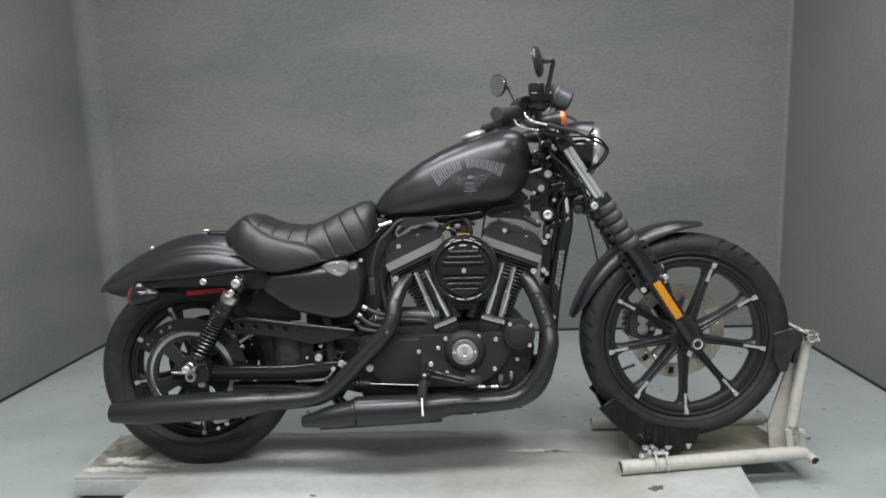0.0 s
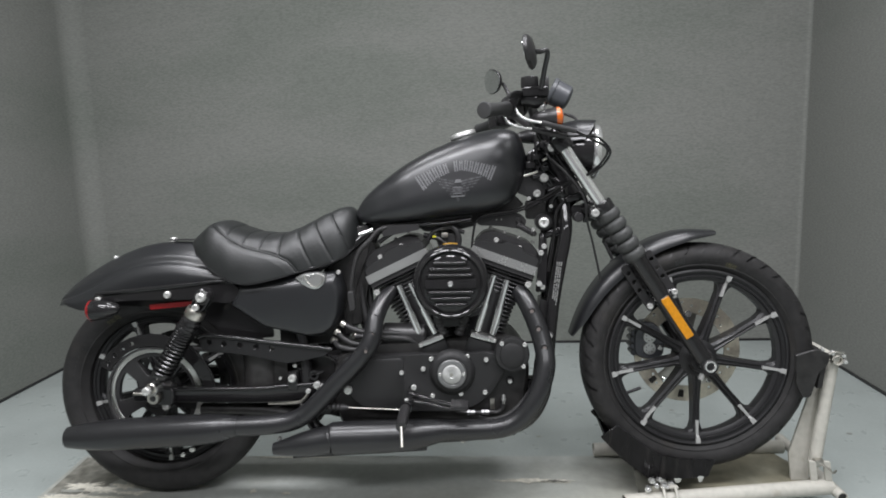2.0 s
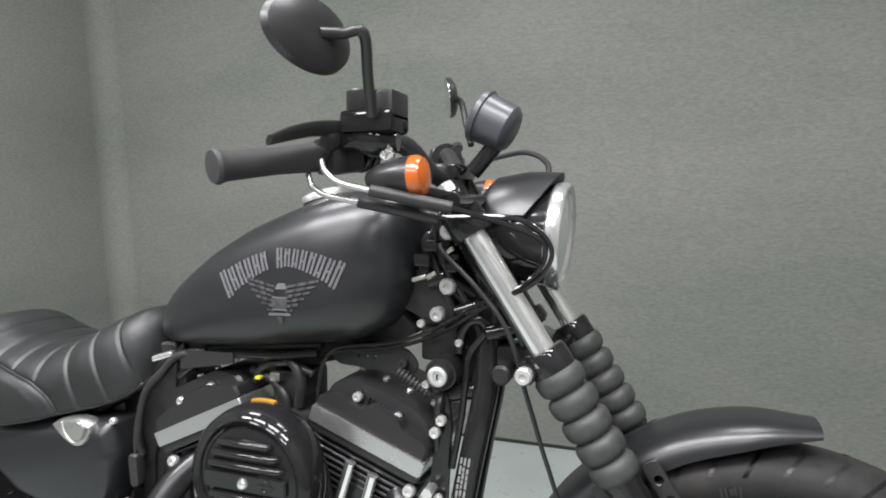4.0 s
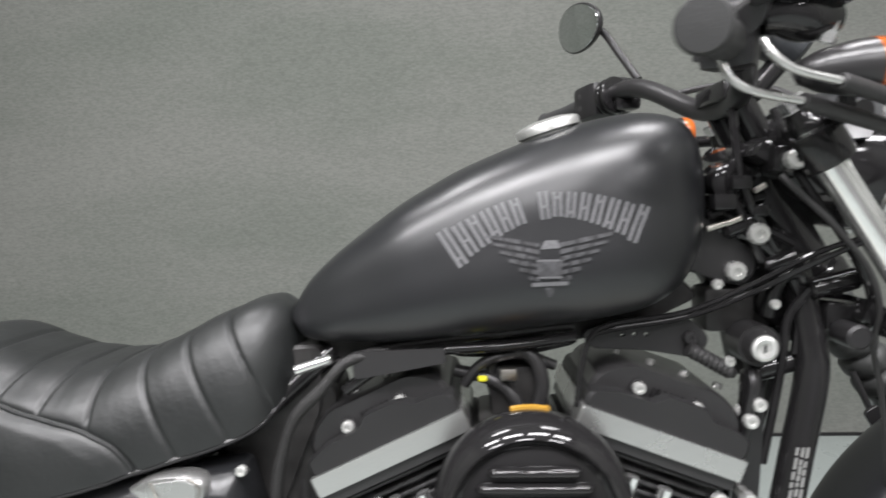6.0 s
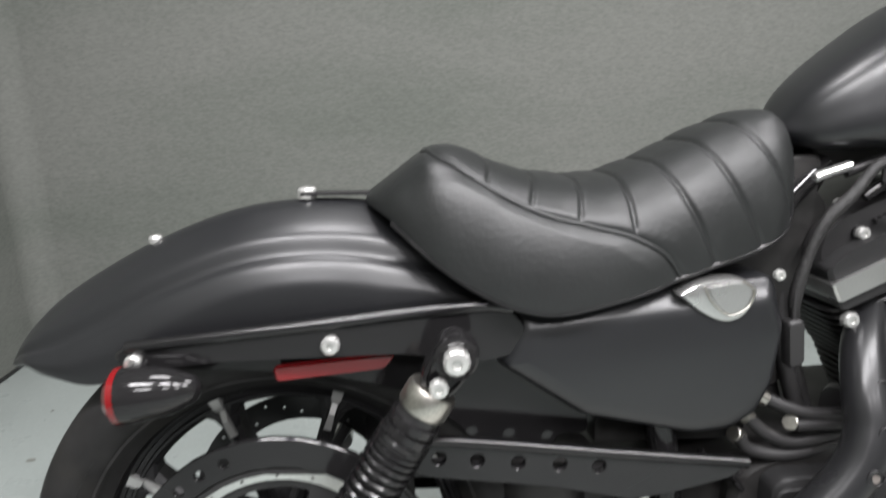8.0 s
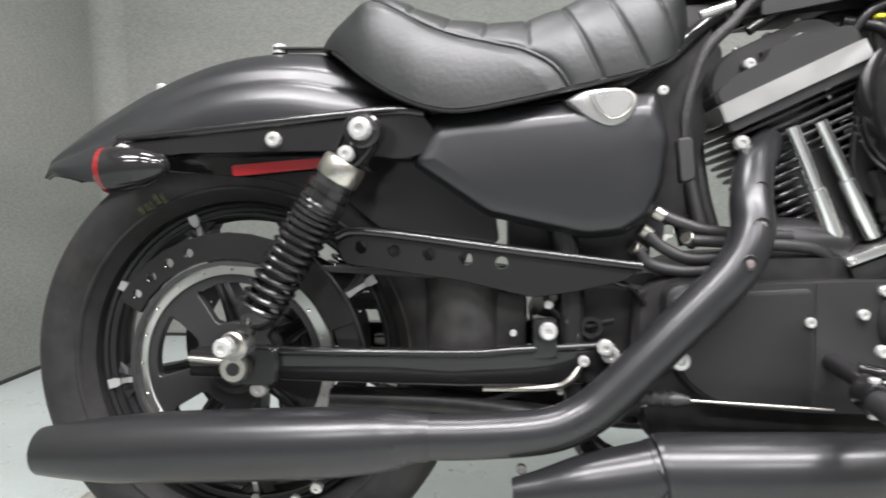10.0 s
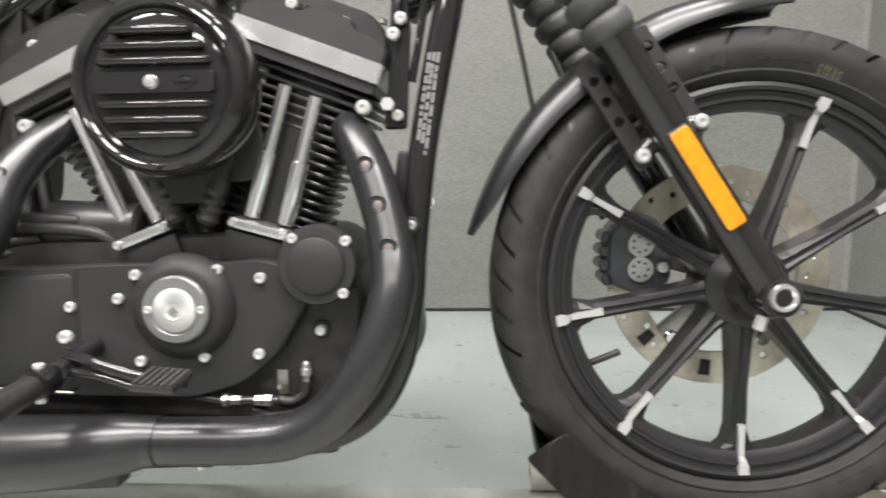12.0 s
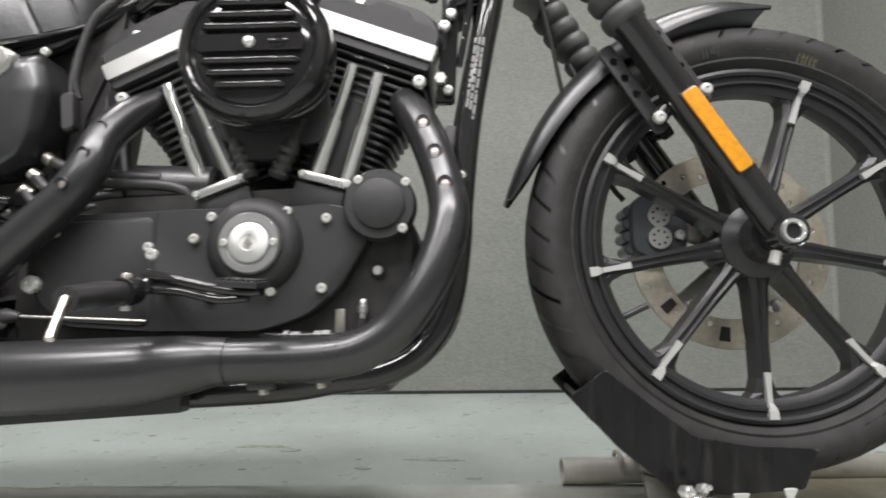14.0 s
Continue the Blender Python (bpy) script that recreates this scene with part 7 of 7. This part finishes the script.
for y in (-0.118, 0.050):
    part("cradle_plate", plate(rounded(CRADLE, 0.006), y - 0.0025, y + 0.0025, 0.001), "cradle", chock, "black wheel cradle side plate")
bm = loft([[(x, -0.118, z), (x, 0.050, z), (x + 0.003, 0.050, z + 0.005), (x + 0.003, -0.118, z + 0.005)] for x, z in ((0.497, 0.251), (0.545, 0.203), (0.612, 0.150), (0.680, 0.139), (0.756, 0.145))])
part("cradle_floor", bm, "cradle", chock)
for x0, x1, z, h in ((0.680, 0.702, 0.138, 0.012), (0.742, 0.760, 0.144, 0.016)):
    part("cradle_foot", plate([(x0, z), (x1, z), (x1 - 0.008, z - h), (x0 + 0.004, z - h)], -0.116, -0.123, 0.001, 0.004), "plate", chock)
for y in (0.132,):
    for dx in (-0.012, 0.012):
        part("u_bolt", sweep([(0.612 + dx, y - 0.026, TZ), (0.612 + dx, y - 0.024, TZ + 0.022), (0.612 + dx, y, TZ + 0.030), (0.612 + dx, y + 0.024, TZ + 0.022), (0.612 + dx, y + 0.026, TZ)], 0.0035, 5, 8), "cream", chock)
for x, y, z, r, n in ((0.610, -0.150, 0.150, 0.008, (0.3, -1, 0.2)), (0.604, -0.152, 0.128, 0.009, (-0.2, -1, 0.1)), (0.622, -0.154, 0.138, 0.007, (0.1, -1, 0.3)), (0.628, -0.150, 0.152, 0.006, (0.5, -1, 0.4)), (0.640, -0.150, 0.134, 0.009, (1, -0.6, 0))):
    part("pivot_bolt", lathe([(0, r * 0.5), (0.002, r), (0.013, r), (0.014, r * 0.6), (0.020, r * 0.55), (0.021, r * 0.2)], (x, y, z), n, 6), "chrome", chock)
part("pivot_tab", plate(rounded([(0.596, PT + 0.004), (0.632, PT + 0.004), (0.634, 0.128), (0.600, 0.136)], 0.003), -0.152, -0.146, 0.001), "steel", chock)
for x, y, z in ((0.648, -0.098, 0.128), (0.656, -0.104, 0.122), (0.676, -0.110, 0.116)):
    part("clamp_nut", lathe([(-0.012, 0.005), (-0.012, 0.009), (-0.008, 0.0105), (0.006, 0.0105), (0.006, 0.006)], (x, y, z), (0.1, 1, -0.1), 6), "zinc", chock)
part("hinge_bracket", plate([(0.575, 0.158), (0.635, 0.143), (0.648, 0.100), (0.620, PT), (0.592, PT)], -0.108, -0.098, 0.001, 0.004), "oil", chock, "rusty brown hinge bracket")
for x in (0.642, 0.674):
    part("u_bolt", sweep([(x, -0.182, TZ - 0.004), (x, -0.180, TZ + 0.020), (x, -0.154, TZ + 0.034), (x, -0.130, TZ + 0.020), (x, -0.128, TZ - 0.004)], 0.0038, 5, 8), "cream", chock)
part("u_bolt_strap", box(0.658, -0.154, TZ + 0.036, 0.046, 0.014, 0.004, 0.001), "cream", chock)
for (x0, z0), (x1, z1) in zip(CRADLE[1:5], CRADLE[2:6]):
    part("rubbed_edge", rod((x0, -0.1195, z0 - 0.0008), (x1, -0.1195, z1 - 0.0008), 0.0008, 6), "gunmetal", chock)
part("cradle_bend", rod((0.648, -0.1202, 0.199), (0.640, -0.1202, 0.143), 0.0022, 8), "cradle", chock)
part("pull_pin", sweep([(1.070, -0.085, 0.168), (1.088, -0.105, 0.160), (1.100, -0.108, 0.148), (1.112, -0.100, 0.150)], 0.003, 5, 8), "steel", chock)
part("pin_bracket", box(1.074, -0.082, 0.166, 0.026, 0.02, 0.018, 0.004), "steel", chock)

# cluttered steering head
AXIS = Vector((0.08, 0, -0.13)).normalized()
for k, name in ((0.0, "upper_bearing_cup"), (0.150, "lower_bearing_cup")):
    part(name, lathe([(-0.012, 0.028), (-0.012, 0.036), (-0.007, 0.039), (0.007, 0.039), (0.012, 0.035), (0.012, 0.028)], Vector((0.354, 0, 0.962)) + AXIS * k, AXIS, 28), "gloss", bike)
part("lock_barrel", lathe([(-0.052, 0.004), (-0.052, 0.016), (-0.048, 0.022), (-0.010, 0.024), (0.0, 0.020)], (0.324, 0, 0.945), (0, 1, 0), 24), "gloss", bike)
part("lock_face", lathe([(-0.054, 0.002), (-0.054, 0.009), (-0.050, 0.012)], (0.324, 0, 0.945), (0, 1, 0), 20), "satin", bike)
for x, y, z, r, L in ((0.318, -0.040, 0.915, 0.009, 0.040), (0.340, -0.046, 0.925, 0.008, 0.034), (0.328, -0.050, 0.898, 0.010, 0.030), (0.372, -0.052, 0.86, 0.009, 0.036), (0.365, -0.05, 0.745, 0.013, 0.045), (0.425, -0.058, 0.835, 0.012, 0.05)):
    part("harness_plug", rod((x - L / 2, y, z - 0.006), (x + L / 2, y, z + 0.006), r, 12, bevel=0.003), "gloss", bike)
for pts in ([(0.305, -0.035, 0.925), (0.325, -0.050, 0.905), (0.350, -0.052, 0.898), (0.385, -0.055, 0.878)], [(0.312, -0.040, 0.895), (0.335, -0.05, 0.888), (0.365, -0.05, 0.868), (0.392, -0.055, 0.82), (0.385, -0.06, 0.76)],
            [(0.335, -0.045, 0.985), (0.318, -0.052, 0.95), (0.330, -0.055, 0.91), (0.352, -0.055, 0.86)], [(0.400, -0.06, 0.83), (0.378, -0.06, 0.80), (0.372, -0.062, 0.76), (0.365, -0.06, 0.71), (0.352, -0.06, 0.64)]):
    part("harness_wire", sweep(pts, 0.005, 6, 8), "gloss", bike)
part("neck_cover", plate([(0.305, 0.945), (0.345, 0.965), (0.368, 0.90), (0.385, 0.83), (0.372, 0.74), (0.345, 0.72), (0.328, 0.80), (0.300, 0.85)], -0.018, 0.018, 0.004, 0.012), "black", bike)
for x, z, L in ((0.304, 0.899, 0.022), (0.321, 0.904, 0.016), (0.348, 0.938, 0.012)):
    part("harness_pin", rod((x - L / 2, -0.056, z - 0.003), (x + L / 2, -0.058, z + 0.004), 0.0035, 10, bevel=0.0008), "steel", bike)
part("neck_gusset", sweep([(0.3600, -0.052, 0.800), (0.3640, -0.054, 0.824), (0.3740, -0.055, 0.842), (0.3900, -0.054, 0.846), (0.4020, -0.050, 0.832)], 0.0075, 6, 14), "lip", bike, "gloss black bent gusset on the steering neck")
for x, z, d in ((0.3153, 0.7533, 0.012), (0.3626, 0.8144, 0.011)):
    bolt(bike, x, -0.060, z, d)
